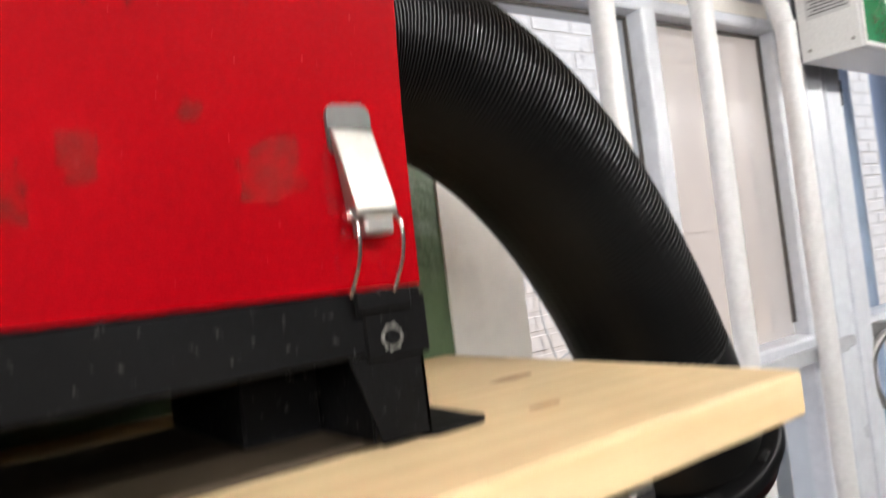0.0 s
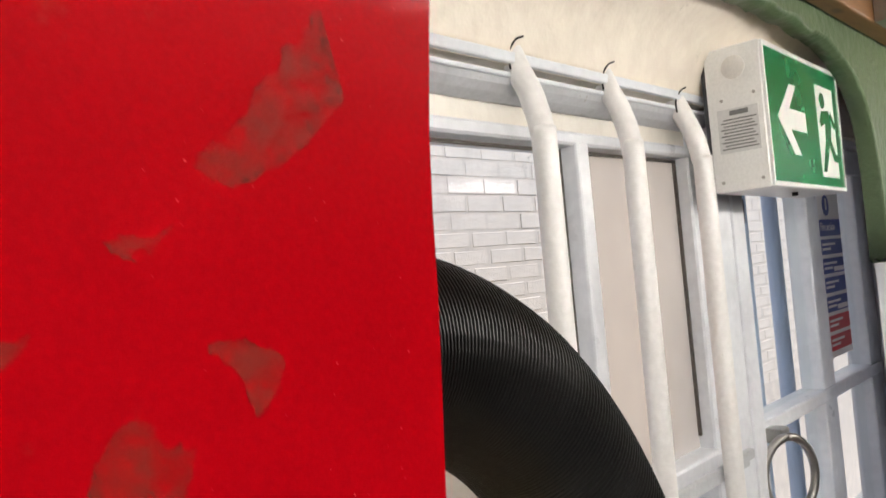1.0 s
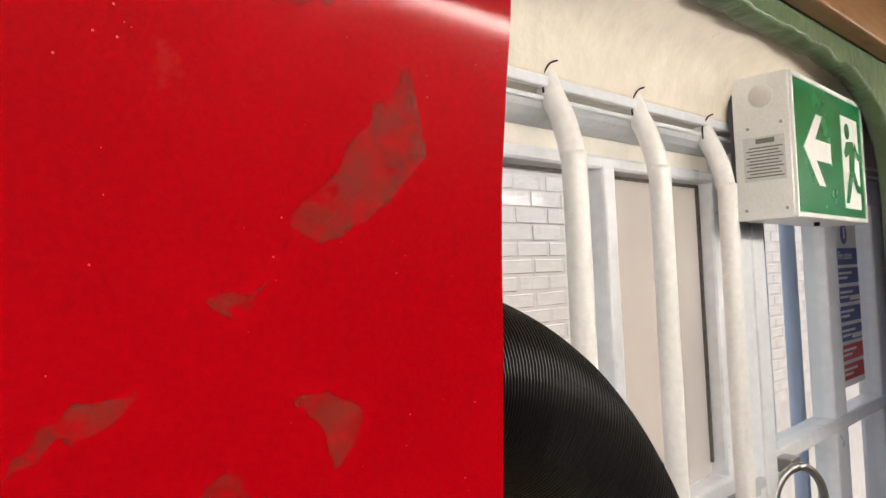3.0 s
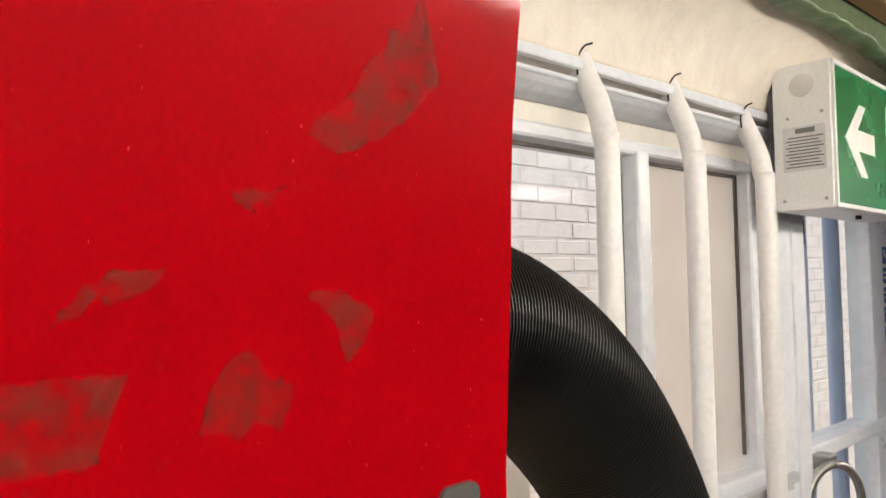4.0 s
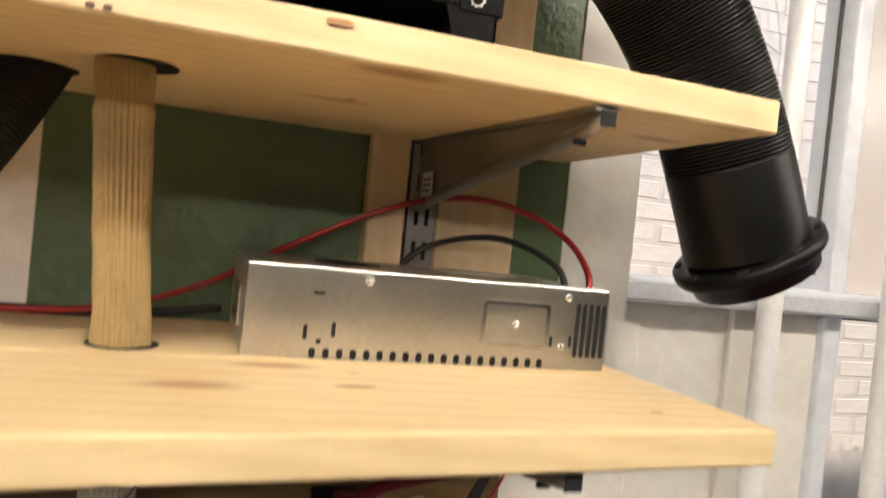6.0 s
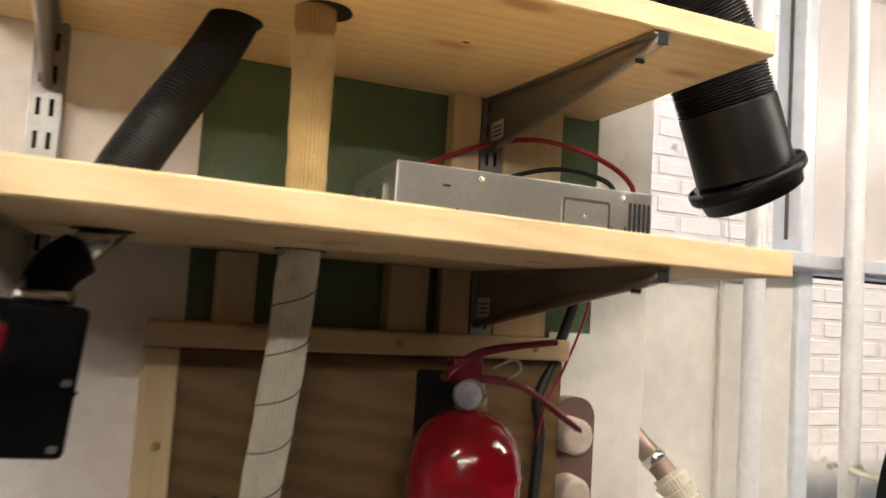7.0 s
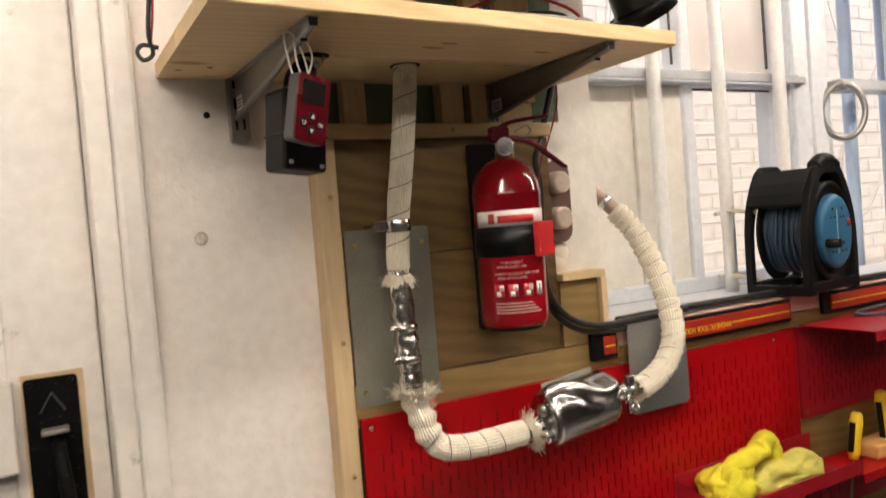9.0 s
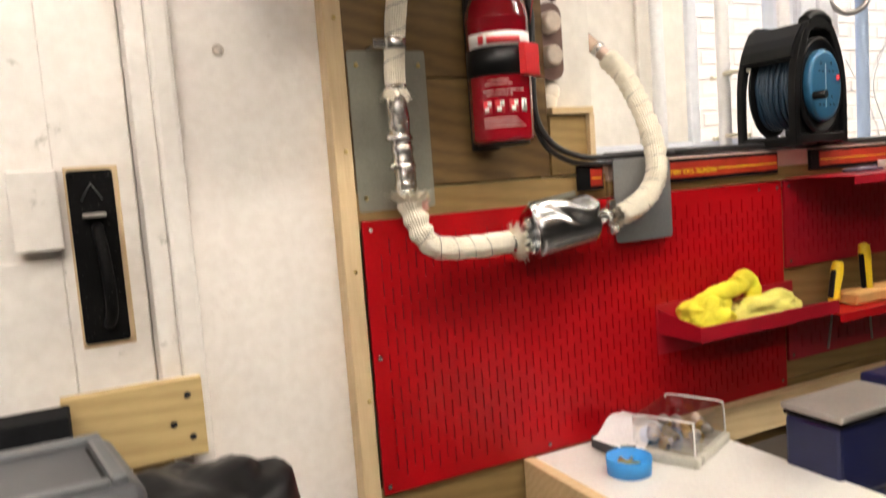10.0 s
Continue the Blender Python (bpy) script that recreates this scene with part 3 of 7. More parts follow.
for x0, x1 in ((1.333, 1.632), (1.698, 1.947)):
    for z0, z1 in ((1.0, 1.814), (1.836, 2.264)):
        ob = part("pane", bm_box(x0, x1, WIN_Y + 0.014, WIN_Y + 0.018, z0, z1), GLASS, door)
        ob.visible_shadow = False
part("door_frame", joined(bm_box(2.03, 2.12, 0.165, 0.26, 0.0, 2.34, 0.004), bm_box(1.285, 2.12, 0.165, 0.26, 2.322, 2.34, 0.003)), GLOSS_WHITE, door)
part("hinge", bm_box(1.289, 1.318, WIN_Y - 0.012, WIN_Y - 0.004, 2.165, 2.205, 0.001), BLACK_PAINT, door, "black hinge leaf")
part("pull_ring", bm_sweep([(1.322 + 0.047 * math.sin(2 * math.pi * k / 36), 0.150 - 0.022 * math.sin(2 * math.pi * k / 36), 1.755 + 0.062 * math.cos(2 * math.pi * k / 36)) for k in range(37)], 0.0068, 12), STEEL, door, "dull steel ring handle")
part("ring_plate", bm_box(1.318, 1.352, 0.155, WIN_Y - 0.003, 1.805, 1.828, 0.002), STEEL, door)
solo("wall_under_door_panes", bm_box(1.28, 2.12, 0.2, 0.26, 0, 0.9), GLOSS_WHITE, "white lower door panel", "door", kind="structure")

# yard wall outside
yard = thing("backdrop_wall", (1.5, 1.75, 0), "whitewashed brick wall across the yard", "wall", kind="structure")
part("mortar_bed", bm_box(-3, 16, 1.7450, 1.95, -0.05, 5.0), MORTAR, yard)

# ---------------------------------------------------------------- shelves
LOW_Z0, LOW_Z1, UP_Z0, UP_Z1 = 1.764, 1.7815, 1.924, 1.9415


def plank(x0, x1, y0, y1, z0, z1, seed=0, skew=0.0):
    """A board with slightly worn, uneven arrises; skew: how much further its first end stands out."""
    straight = y0
    bm = bmesh.new()
    n = 40
    rows = []
    for i in range(n + 1):
        x = x0 + (x1 - x0) * i / n
        y0 = straight - skew * (1 - i / n)
        w = lambda k: 0.0007 * noise.noise(Vector((x * 30, k * 7.1 + seed, seed)))
        e = 0.0012
        rows.append([bm.verts.new(c) for c in ((x, y0 + w(1), z0 + e), (x, y0 + w(1), z1 - e), (x, y0 + e, z1 + w(2) * 0.4), (x, y1 - e, z1), (x, y1, z1 - e), (x, y1, z0 + e), (x, y1 - e, z0), (x, y0 + e, z0 + w(3) * 0.5))])
    for a, b in zip(rows, rows[1:]):
        for k in range(8):
            bm.faces.new((a[k], b[k], b[(k + 1) % 8], a[(k + 1) % 8]))
    bm.faces.new(rows[0]), bm.faces.new(rows[-1][::-1])
    bmesh.ops.recalc_face_normals(bm, faces=bm.faces[:])
    return bm


low = thing("lower_shelf", (0.11, -0.1, LOW_Z0), "pale pine wall shelf of two boards", "shelf", "wall shelves")
part("board", plank(-0.172, 0.392, -0.232, -0.1105, LOW_Z0, LOW_Z1, 1, 0.038), PINE, low)
part("board", plank(-0.172, 0.392, -0.1090, WALL_Y - 0.001, LOW_Z0, LOW_Z1, 4), PINE, low)
up = thing("upper_shelf", (0.14, -0.1, UP_Z0), "pale pine wall shelf under the red heater", "shelf", "wall shelves")
part("board", plank(-0.13, 0.400, -0.203, WALL_Y - 0.001, UP_Z0, UP_Z1, 9), PINE, up)


def knot(parent, at, size, flat, m):
    """A dark oval knot let into a board; flat: the axis that it faces along."""
    bm = bmesh.new()
    bmesh.ops.create_circle(bm, cap_ends=True, radius=1, segments=22)
    for v in bm.verts:
        k = 1 + 0.25 * noise.noise(v.co * 2 + Vector(at) * 50)
        u, w = v.co.x * size[0] * k, v.co.y * size[1] * k
        v.co = Vector(at) + (Vector((u, 0, w)) if flat == "y" else Vector((u, w, 0)))
    bmesh.ops.recalc_face_normals(bm, faces=bm.faces[:])
    part("knot", bm, m, parent, "brown knot in the pine")


KNOT = surface("pine knot", (0.40, 0.20, 0.08), 0.6, var=0.3, scale=90)
KNOT_DARK = surface("dark pine knot", (0.10, 0.055, 0.03), 0.7, var=0.3, scale=90)
knot(up, (0.0875, -0.2040, 1.9345), (0.0042, 0.0028), "y", KNOT_DARK)
knot(up, (0.0865, -0.2041, 1.9375), (0.0016, 0.0030), "y", KNOT_DARK)
knot(up, (0.0835, -0.2040, 1.9262), (0.0018, 0.0014), "y", KNOT_DARK)
knot(up, (0.0895, -0.2040, 1.9264), (0.0018, 0.0014), "y", KNOT_DARK)
knot(up, (0.175, -0.2040, 1.9375), (0.006, 0.0016), "y", KNOT)
knot(up, (0.352, -0.090, UP_Z1 + 0.0004), (0.013, 0.005), "z", KNOT)
knot(up, (0.315, -0.150, UP_Z1 + 0.0004), (0.008, 0.003), "z", KNOT)
knot(up, (0.20, -0.11, UP_Z0 - 0.0004), (0.003, 0.002), "z", KNOT_DARK)
knot(up, (0.305, -0.155, UP_Z0 - 0.0004), (0.004, 0.002), "z", KNOT)
for x, y, a, b in ((0.10, -0.185, 0.011, 0.004), (0.09, -0.165, 0.014, 0.004), (0.235, -0.170, 0.011, 0.004), (0.23, -0.10, 0.004, 0.002), (-0.155, -0.02, 0.004, 0.003), (-0.124, -0.037, 0.004, 0.004)):
    knot(low, (x, y, LOW_Z0 - 0.0004), (a, b), "z", KNOT if a > 0.005 else KNOT_DARK)
for x, y, a, b in ((0.205, -0.170, 0.010, 0.003), (0.345, -0.205, 0.004, 0.002), (0.03, -0.155, 0.014, 0.004), (0.21, -0.140, 0.004, 0.001)):
    knot(low, (x, y, LOW_Z1 + 0.0004), (a, b), "z", KNOT)
for ob, x, y, z in ((up, 0.095, -0.113, UP_Z0 - 0.0006), (low, 0.0970, -0.084, LOW_Z1 + 0.0006), (low, 0.0972, -0.080, LOW_Z0 - 0.0006), (up, 0.043, -0.060, UP_Z0 - 0.0006), (low, -0.030, -0.106, LOW_Z1 + 0.0006), (low, -0.028, -0.106, LOW_Z0 - 0.0006)):
    bm = bm_lathe([(0.0182, -0.0003), (0.0182, 0.0003)], 30)
    part("bored_hole", moved(bm, Matrix.Translation((x, y, z))), VOID, ob, "dark bored hole round the pipe")


def bracket(x, tip_x, z, reach, label):
    """Pressed steel cantilever bracket under a shelf, from the upright to the shelf's front."""
    b = thing("shelf_bracket", (x, WALL_Y, z), label, "shelf bracket", "shelf brackets")
    y1 = WALL_Y - 0.014

    def across(y):
        return x + (tip_x - x) * (y1 - y) / (y1 + reach)

    bm = bmesh.new()
    prof = [(y1, z - 0.001), (-reach, z - 0.001), (-reach, z - 0.009), (y1, z - 0.049)]
    a = [bm.verts.new((across(y) - 0.0012, y, w)) for y, w in prof]
    c = [bm.verts.new((across(y) + 0.0012, y, w)) for y, w in prof]
    for k in range(4):
        bm.faces.new((a[k], a[(k + 1) % 4], c[(k + 1) % 4], c[k]))
    bm.faces.new(a[::-1]), bm.faces.new(c)
    bmesh.ops.recalc_face_normals(bm, faces=bm.faces[:])
    part("web", bm, BRACKET, b)
    part("lower_flange", bm_sweep([(across(-reach), -reach - 0.001, z - 0.006), (across(-reach), -reach + 0.01, z - 0.0085), (x, y1, z - 0.048)], 0.0040, 12), BRACKET, b)
    part("open_end", bm_box(across(-reach) - 0.0042, across(-reach) + 0.0042, -reach - 0.0022, -reach - 0.0012, z - 0.0100, z - 0.0022, 0.0004), VOID, b, "dark open end of the folded steel")
    flange = bmesh.new()
    q = [flange.verts.new((across(y) + s, y, z - 0.0006)) for y, s in ((y1, -0.006), (-reach, -0.006), (-reach, 0.006), (y1, 0.006))]
    q2 = [flange.verts.new((v.co.x, v.co.y, z - 0.0028)) for v in q]
    flange.faces.new(q), flange.faces.new(q2[::-1])
    for k in range(4):
        flange.faces.new((q[k], q[(k + 1) % 4], q2[(k + 1) % 4], q2[k]))
    bmesh.ops.recalc_face_normals(flange, faces=flange.faces[:])
    part("upper_flange", flange, BRACKET, b)
    part("price_label", bm_box(across(0.0) - 0.0022, across(0.0) - 0.0016, -0.014, 0.010, z - 0.041, z - 0.024), LABEL_WHITE, b, "small white printed label")
    for k in range(3):
        part("print_bar", bm_box(across(0.0) - 0.0026, across(0.0) - 0.0022, -0.011, 0.006, z - 0.038 + 0.004 * k, z - 0.0364 + 0.004 * k), GREY_PRINT, b)
    part("hole", bm_rod((across(-reach * 0.9) - 0.003, -reach * 0.9, z - 0.0155), (across(-reach * 0.9) + 0.003, -reach * 0.9, z - 0.0155), 0.0016, 10), VOID, b)
    return b


bracket(0.279, 0.287, LOW_Z0, 0.232, "grey steel shelf bracket with a price label")
bracket(-0.084, -0.078, LOW_Z0, 0.250, "grey steel shelf bracket holding a hung controller")
bracket(0.281, 0.304, UP_Z0, 0.2, "grey steel shelf bracket with a price label")
bracket(-0.082, -0.07, UP_Z0, 0.2, "grey steel shelf bracket")


def upright(x0, x1, z0, z1, label):
    u = thing("shelf_upright", ((x0 + x1) / 2, WALL_Y, z0), label, "shelf upright", "shelf uprights")
    part("channel", joined(bm_box(x0, x1, WALL_Y - 0.014, WALL_Y - 0.012, z0, z1), bm_box(x0, x0 + 0.002, WALL_Y - 0.012, WALL_Y - 0.0, z0, z1), bm_box(x1 - 0.002, x1, WALL_Y - 0.012, WALL_Y - 0.0, z0, z1)), STEEL, u)
    z = z0 + 0.012
    while z < z1 - 0.02:
        for x in (x0 + 0.005, x1 - 0.008):
            part("slot", bm_box(x, x + 0.003, WALL_Y - 0.0146, WALL_Y - 0.0139, z, z + 0.013), VOID, u)
        z += 0.025
    return u


upright(0.274, 0.295, 1.700, 2.26, "slotted steel shelf upright")
upright(-0.093, -0.071, 1.690, 2.26, "slotted steel shelf upright on the white wall")

# timber packing on the green wall
for x0, x1, z0, z1, y in ((0.243, 0.271, 1.706, 2.20, 0.012), (0.2965, 0.360, 1.74, 2.20, 0.016), (0.050, 0.081, 1.706, 1.7635, 0.008), (0.192, 0.228, 1.706, 1.7635, 0.006), (0.2965, 0.352, 1.706, 1.738, 0.016)):
    solo("wall_batten", bm_box(x0, x1, y, WALL_Y - 0.001, z0, z1, 0.0015), PINE_Z, "planed pine batten on the green wall", "batten", "wall battens")

# ---------------------------------------------------------------- panel below the shelves
panel = thing("timber_cladding", (0.2, 0.0, 0.92), "dark weathered timber boards in a pine frame", "wall panel")
part("board", plank(0.028, 0.362, 0.0, 0.024, 1.533, 1.686, 2), PLY, panel)
part("board", plank(0.028, 0.362, 0.0, 0.024, 1.373, 1.531, 5), PLY, panel)
part("board", plank(0.028, 0.470, -0.002, 0.024, 1.318, 1.371, 6), TREATED, panel, "paler treated board")
part("frame_post", bm_box(0.001, 0.0275, -0.005, WALL_Y - 0.001, 0.70, 1.686, 0.0015), PINE_Z, panel)
part("frame_rail", bm_box(0.002, 0.366, -0.007, WALL_Y - 0.001, 1.687, 1.706, 0.0015), PINE, panel)
part("lower_board", plank(0.028, 1.6, -0.001, 0.024, 0.72, 0.935, 8), TREATED, panel, "treated board below the red sheet")
for x, z in ((0.016, 1.614), (0.017, 1.43), (0.016, 1.26), (0.02, 1.07), (0.2, 1.697), (0.33, 1.697)):
    screw_head(x, -0.0065, z, 0.0032, panel, BRASS)
wood = thing("corner_box", (0.4, 0.0, 1.40), "small pine framed board beside the window", "wall panel")
part("top_edge", bm_box(0.364, 0.446, -0.012, WALL_Y - 0.003, 1.471, 1.482, 0.001), PINE, wood)
part("side_edge", bm_box(0.436, 0.447, -0.012, WALL_Y - 0.003, 1.375, 1.4705, 0.001), PINE_Z, wood)
part("face", plank(0.364, 0.4355, -0.003, 0.02, 1.3725, 1.4705, 3), TREATED, wood)

sheet = thing("metal_plate", (0.09, -0.001, 1.34), "dull galvanised steel plate screwed to the panel", "metal plate")
part("plate", bm_prism(rounded(0.031, 0.151, 1.343, 1.570, 0.004), -0.0025, -0.0005), GALV, sheet)
for x, z in ((0.044, 1.55), (0.140, 1.549), (0.043, 1.362), (0.139, 1.358)):
    screw_head(x, -0.0025, z, 0.0034, sheet, BRASS)


# ---------------------------------------------------------------- pegboard with real slots
def slotted_sheet(x0, x1, z0, z1, y, pitch_x, pitch_z, sw, sh, edge):
    """Steel sheet with staggered upright slots cut through it."""
    verts, faces = [], []

    def quad(a, b, c, d):
        i = len(verts)
        verts.extend((a, b, c, d))
        faces.append((i, i + 1, i + 2, i + 3))

    def flat(ax, bx, az, bz):
        if bx > ax and bz > az:
            quad((ax, y, az), (bx, y, az), (bx, y, bz), (ax, y, bz))

    flat(x0, x1, z0, z0 + edge), flat(x0, x1, z1 - edge, z1)
    flat(x0, x0 + edge, z0 + edge, z1 - edge), flat(x1 - edge, x1, z0 + edge, z1 - edge)
    ix0, ix1, iz0, iz1 = x0 + edge, x1 - edge, z0 + edge, z1 - edge
    cols = int((ix1 - ix0) / pitch_x)
    px = (ix1 - ix0) / cols
    rows = int((iz1 - iz0) / pitch_z)
    pz = (iz1 - iz0) / rows
    for c in range(cols):
        cx0, cx1 = ix0 + c * px, ix0 + (c + 1) * px
        sx0, sx1 = (cx0 + cx1 - sw) / 2, (cx0 + cx1 + sw) / 2
        flat(cx0, sx0, iz0, iz1), flat(sx1, cx1, iz0, iz1)
        at = iz0
        for r in range(rows):
            s0 = iz0 + r * pz + (0.1 if c % 2 else 0.45) * pz
            s1 = s0 + sh
            if s1 > iz1:
                break
            flat(sx0, sx1, at, s0)
            t = y + 0.002
            quad((sx0, y, s0), (sx0, y, s1), (sx0, t, s1), (sx0, t, s0))
            quad((sx1, y, s1), (sx1, y, s0), (sx1, t, s0), (sx1, t, s1))
            quad((sx0, y, s1), (sx1, y, s1), (sx1, t, s1), (sx0, t, s1))
            quad((sx1, y, s0), (sx0, y, s0), (sx0, t, s0), (sx1, t, s0))
            at = s1
        flat(sx0, sx1, at, iz1)
    # folded rim
    quad((x0, y, z0), (x0, y, z1), (x0, y + 0.006, z1), (x0, y + 0.006, z0))
    quad((x1, y, z1), (x1, y, z0), (x1, y + 0.006, z0), (x1, y + 0.006, z1))
    quad((x0, y, z1), (x1, y, z1), (x1, y + 0.006, z1), (x0, y + 0.006, z1))
    quad((x1, y, z0), (x0, y, z0), (x0, y + 0.006, z0), (x1, y + 0.006, z0))
    me = bpy.data.meshes.new("slotted_sheet")
    me.from_pydata(verts, [], faces)
    bm = bmesh.new()
    bm.from_mesh(me)
    bpy.data.meshes.remove(me)
    return bm


peg = thing("pegboard", (0.45, -0.008, 0.925), "red enamelled steel pegboard with upright slots", "pegboard", "red pegboards")
part("slotted_sheet", slotted_sheet(0.031, 0.884, 0.926, 1.330, -0.0085, 0.0135, 0.0345, 0.0021, 0.0245, 0.018), BOARD_RED, peg)
part("backing", bm_box(0.034, 0.881, -0.0062, -0.0022, 0.929, 1.327), SLOT_SHADE, peg, "dark red sheet painting the shade in the slots")
for x, z in ((0.043, 1.317), (0.041, 1.130), (0.040, 0.937), (0.323, 0.937), (0.6, 0.937), (0.824, 1.317), (0.872, 1.317), (0.872, 1.13), (0.872, 0.94)):
    screw_head(x, -0.0085, z, 0.004, peg, CHROME)
peg2 = thing("pegboard", (1.3, -0.008, 1.16), "dark red steel pegboard under a red shelf", "pegboard", "red pegboards")
part("slotted_sheet", slotted_sheet(0.893, 1.745, 1.16, 1.330, -0.0085, 0.0135, 0.0345, 0.0021, 0.0245, 0.016), SHELF_RED, peg2)
part("backing", bm_box(0.896, 1.742, -0.0045, -0.0022, 1.163, 1.327), SLOT_SHADE, peg2)
for x, z in ((0.905, 1.172), (0.905, 1.318), (1.3, 1.172)):
    screw_head(x, -0.0085, z, 0.004, peg2, CHROME)
peg3 = thing("pegboard", (1.3, -0.008, 0.98), "red steel pegboard behind the hand tools", "pegboard", "red pegboards")
part("slotted_sheet", slotted_sheet(0.893, 1.745, 0.975, 1.075, -0.0085, 0.0135, 0.0345, 0.0021, 0.0245, 0.016), SHELF_RED, peg3)
part("backing", bm_box(0.896, 1.742, -0.0045, -0.0022, 0.978, 1.072), SLOT_SHADE, peg3)
for x, z in ((0.905, 0.985), (0.905, 1.065)):
    screw_head(x, -0.0085, z, 0.004, peg3, CHROME)
solo("backing_board", plank(0.888, 1.9, -0.001, 0.024, 0.937, 1.317, 11), TREATED, "brown treated board behind the pegboards", "board")
solo("edge_board", bm_box(0.474, 1.75, -0.004, 0.011, 1.331, 1.358, 0.001), TREATED, "brown timber rail above the pegboard", "rail")

# ---------------------------------------------------------------- red heater
HX0, HX1 = -0.105, 0.2675
heater = thing("diesel_heater", (0.08, -0.08, UP_Z1), "red steel boxed heater on a black base", "heater")


def case_shell():
    prof = [(1.9935, -0.1490), (2.02, -0.1468), (2.054, -0.1448), (2.10, -0.1462), (2.124, -0.148), (2.15, -0.1492), (2.175, -0.1508), (2.205, -0.1545), (2.225, -0.1575), (2.240, -0.1590), (2.252, -0.157), (2.262, -0.149), (2.268, -0.135), (2.270, -0.10), (2.270, -0.05), (2.264, -0.012), (2.24, -0.004), (1.9935, -0.004)]
    bm = bmesh.new()
    n = 60
    rows = []
    for i in range(n + 1):
        x = HX0 + (HX1 - HX0) * i / n
        rows.append([bm.verts.new((x + (i / n) ** 14 * float(np.interp(z, [1.9935, 2.05, 2.1, 2.15, 2.25], [-0.0015, 0.0025, 0.0045, 0.004, 0.004])), y, z + (0.021 * (HX1 - x) if z < 1.994 else 0))) for z, y in prof])
    for a, b in zip(rows, rows[1:]):
        for k in range(len(prof) - 1):
            bm.faces.new((a[k], b[k], b[k + 1], a[k + 1])).smooth = True
    for row in (rows[0], rows[-1][::-1]):
        bm.faces.new([bm.verts.new(v.co) for v in row])
    bmesh.ops.recalc_face_normals(bm, faces=bm.faces[:])
    return bm


case = part("case", case_shell(), CASE_RED, heater, "red powder coated case with worn patches")

FRONT = [(1.9935, -0.1490), (2.02, -0.1468), (2.054, -0.1448), (2.10, -0.1462), (2.124, -0.148), (2.15, -0.1492), (2.175, -0.1508), (2.205, -0.1545), (2.225, -0.1575), (2.240, -0.1590)]


def front_y(z):
    return float(np.interp(z, [q[0] for q in FRONT], [q[1] for q in FRONT]))


# dull patches where stickers were, each a rough hand-cut shape: centre, half size, corner pulls
def worn_patch(cx, cz, shape, k=1.0):
    zs = [cz + v * 0.01 * k for _, v in shape]
    z0, z1 = min(zs) - 0.003, max(zs) + 0.003
    y0, y1 = front_y(z0), front_y(z1)

    def chord(z):
        return y0 + (y1 - y0) * (z - z0) / (z1 - z0)

    proud = max(chord(z0 + (z1 - z0) * q / 12) - front_y(z0 + (z1 - z0) * q / 12) for q in range(13)) + 0.0002
    bm = bmesh.new()
    ring = []
    for i, (u, v) in enumerate(shape):
        n2 = shape[(i + 1) % len(shape)]
        for s in range(12):
            uu, vv = u + (n2[0] - u) * s / 12, v + (n2[1] - v) * s / 12
            j = noise.noise(Vector((cx * 900 + uu * 3, cz * 900 + vv * 3, 2))) * 0.22
            i2 = noise.noise(Vector((uu * 9, vv * 9, cx * 300))) * 0.14
            x, z = cx + (uu + j + i2) * 0.01 * k, cz + (vv - j + i2) * 0.01 * k
            ring.append(bm.verts.new((x, chord(z) - proud, z)))
    bm.faces.new(ring)
    bmesh.ops.triangulate(bm, faces=bm.faces[:])
    bmesh.ops.recalc_face_normals(bm, faces=bm.faces[:])
    return part("worn_patch", bm, WORN_RED, case, "dull brownish patch in the red paint")


worn_patch(0.202, 2.108, [(-1.2, 1.0), (0.0, 0.9), (1.1, 0.4), (0.9, -0.5), (0.3, -1.1), (-0.2, 0.1)])
worn_patch(0.175, 2.091, [(-0.4, 1.2), (0.1, 1.1), (0.4, 0.4), (1.4, 0.2), (0.8, -1.0), (0.1, -0.5), (-0.2, -1.0), (-1.4, -1.1), (-1.1, 0.2)])
worn_patch(0.124, 2.090, [(-2.0, 0.9), (0.6, 1.0), (2.0, 1.0), (1.2, 0.5), (1.4, -1.0), (-0.2, -1.0), (-2.2, -0.9)])
worn_patch(0.166, 2.039, [(-0.5, 0.7), (0.5, 0.6), (0.35, -0.7), (-0.5, -0.7)])
worn_patch(0.176, 2.143, [(-0.8, 0.0), (0.2, 0.2), (0.8, 0.4), (0.5, -0.2), (-0.2, -0.4)])
worn_patch(0.130, 2.030, [(-2.0, 0.6), (-0.6, 0.9), (0.6, 0.9), (1.6, 0.1), (2.2, 0.8), (2.2, -0.8), (-1.8, -0.8)])
worn_patch(0.212, 2.178, [(-2.2, -1.7), (-1.2, -0.9), (0.4, 1.2), (1.7, 2.6), (1.6, 1.0), (2.5, 0.4), (1.0, 0.1), (1.2, -1.0), (-1.2, -2.2)])
worn_patch(0.143, 2.118, [(-1.6, -0.6), (-0.4, 0.5), (1.0, 0.6), (0.6, 0.0), (-0.6, -0.2)])
worn_patch(0.224, 2.035, [(-1.6, 0.0), (-0.4, 0.9), (0.4, 1.0), (0.6, -0.6), (-0.6, -1.2), (-1.6, -1.0)])
worn_patch(0.196, 2.052, [(-0.3, 0.3), (0.4, 0.2), (0.2, -0.4), (-0.4, -0.2)])
worn_patch(0.19, 2.215, [(-1.8, 0.2), (0.0, 0.6), (1.4, 0.9), (1.2, 0.1), (-0.6, -0.2)])
rnd = random.Random(5)
specks = bmesh.new()
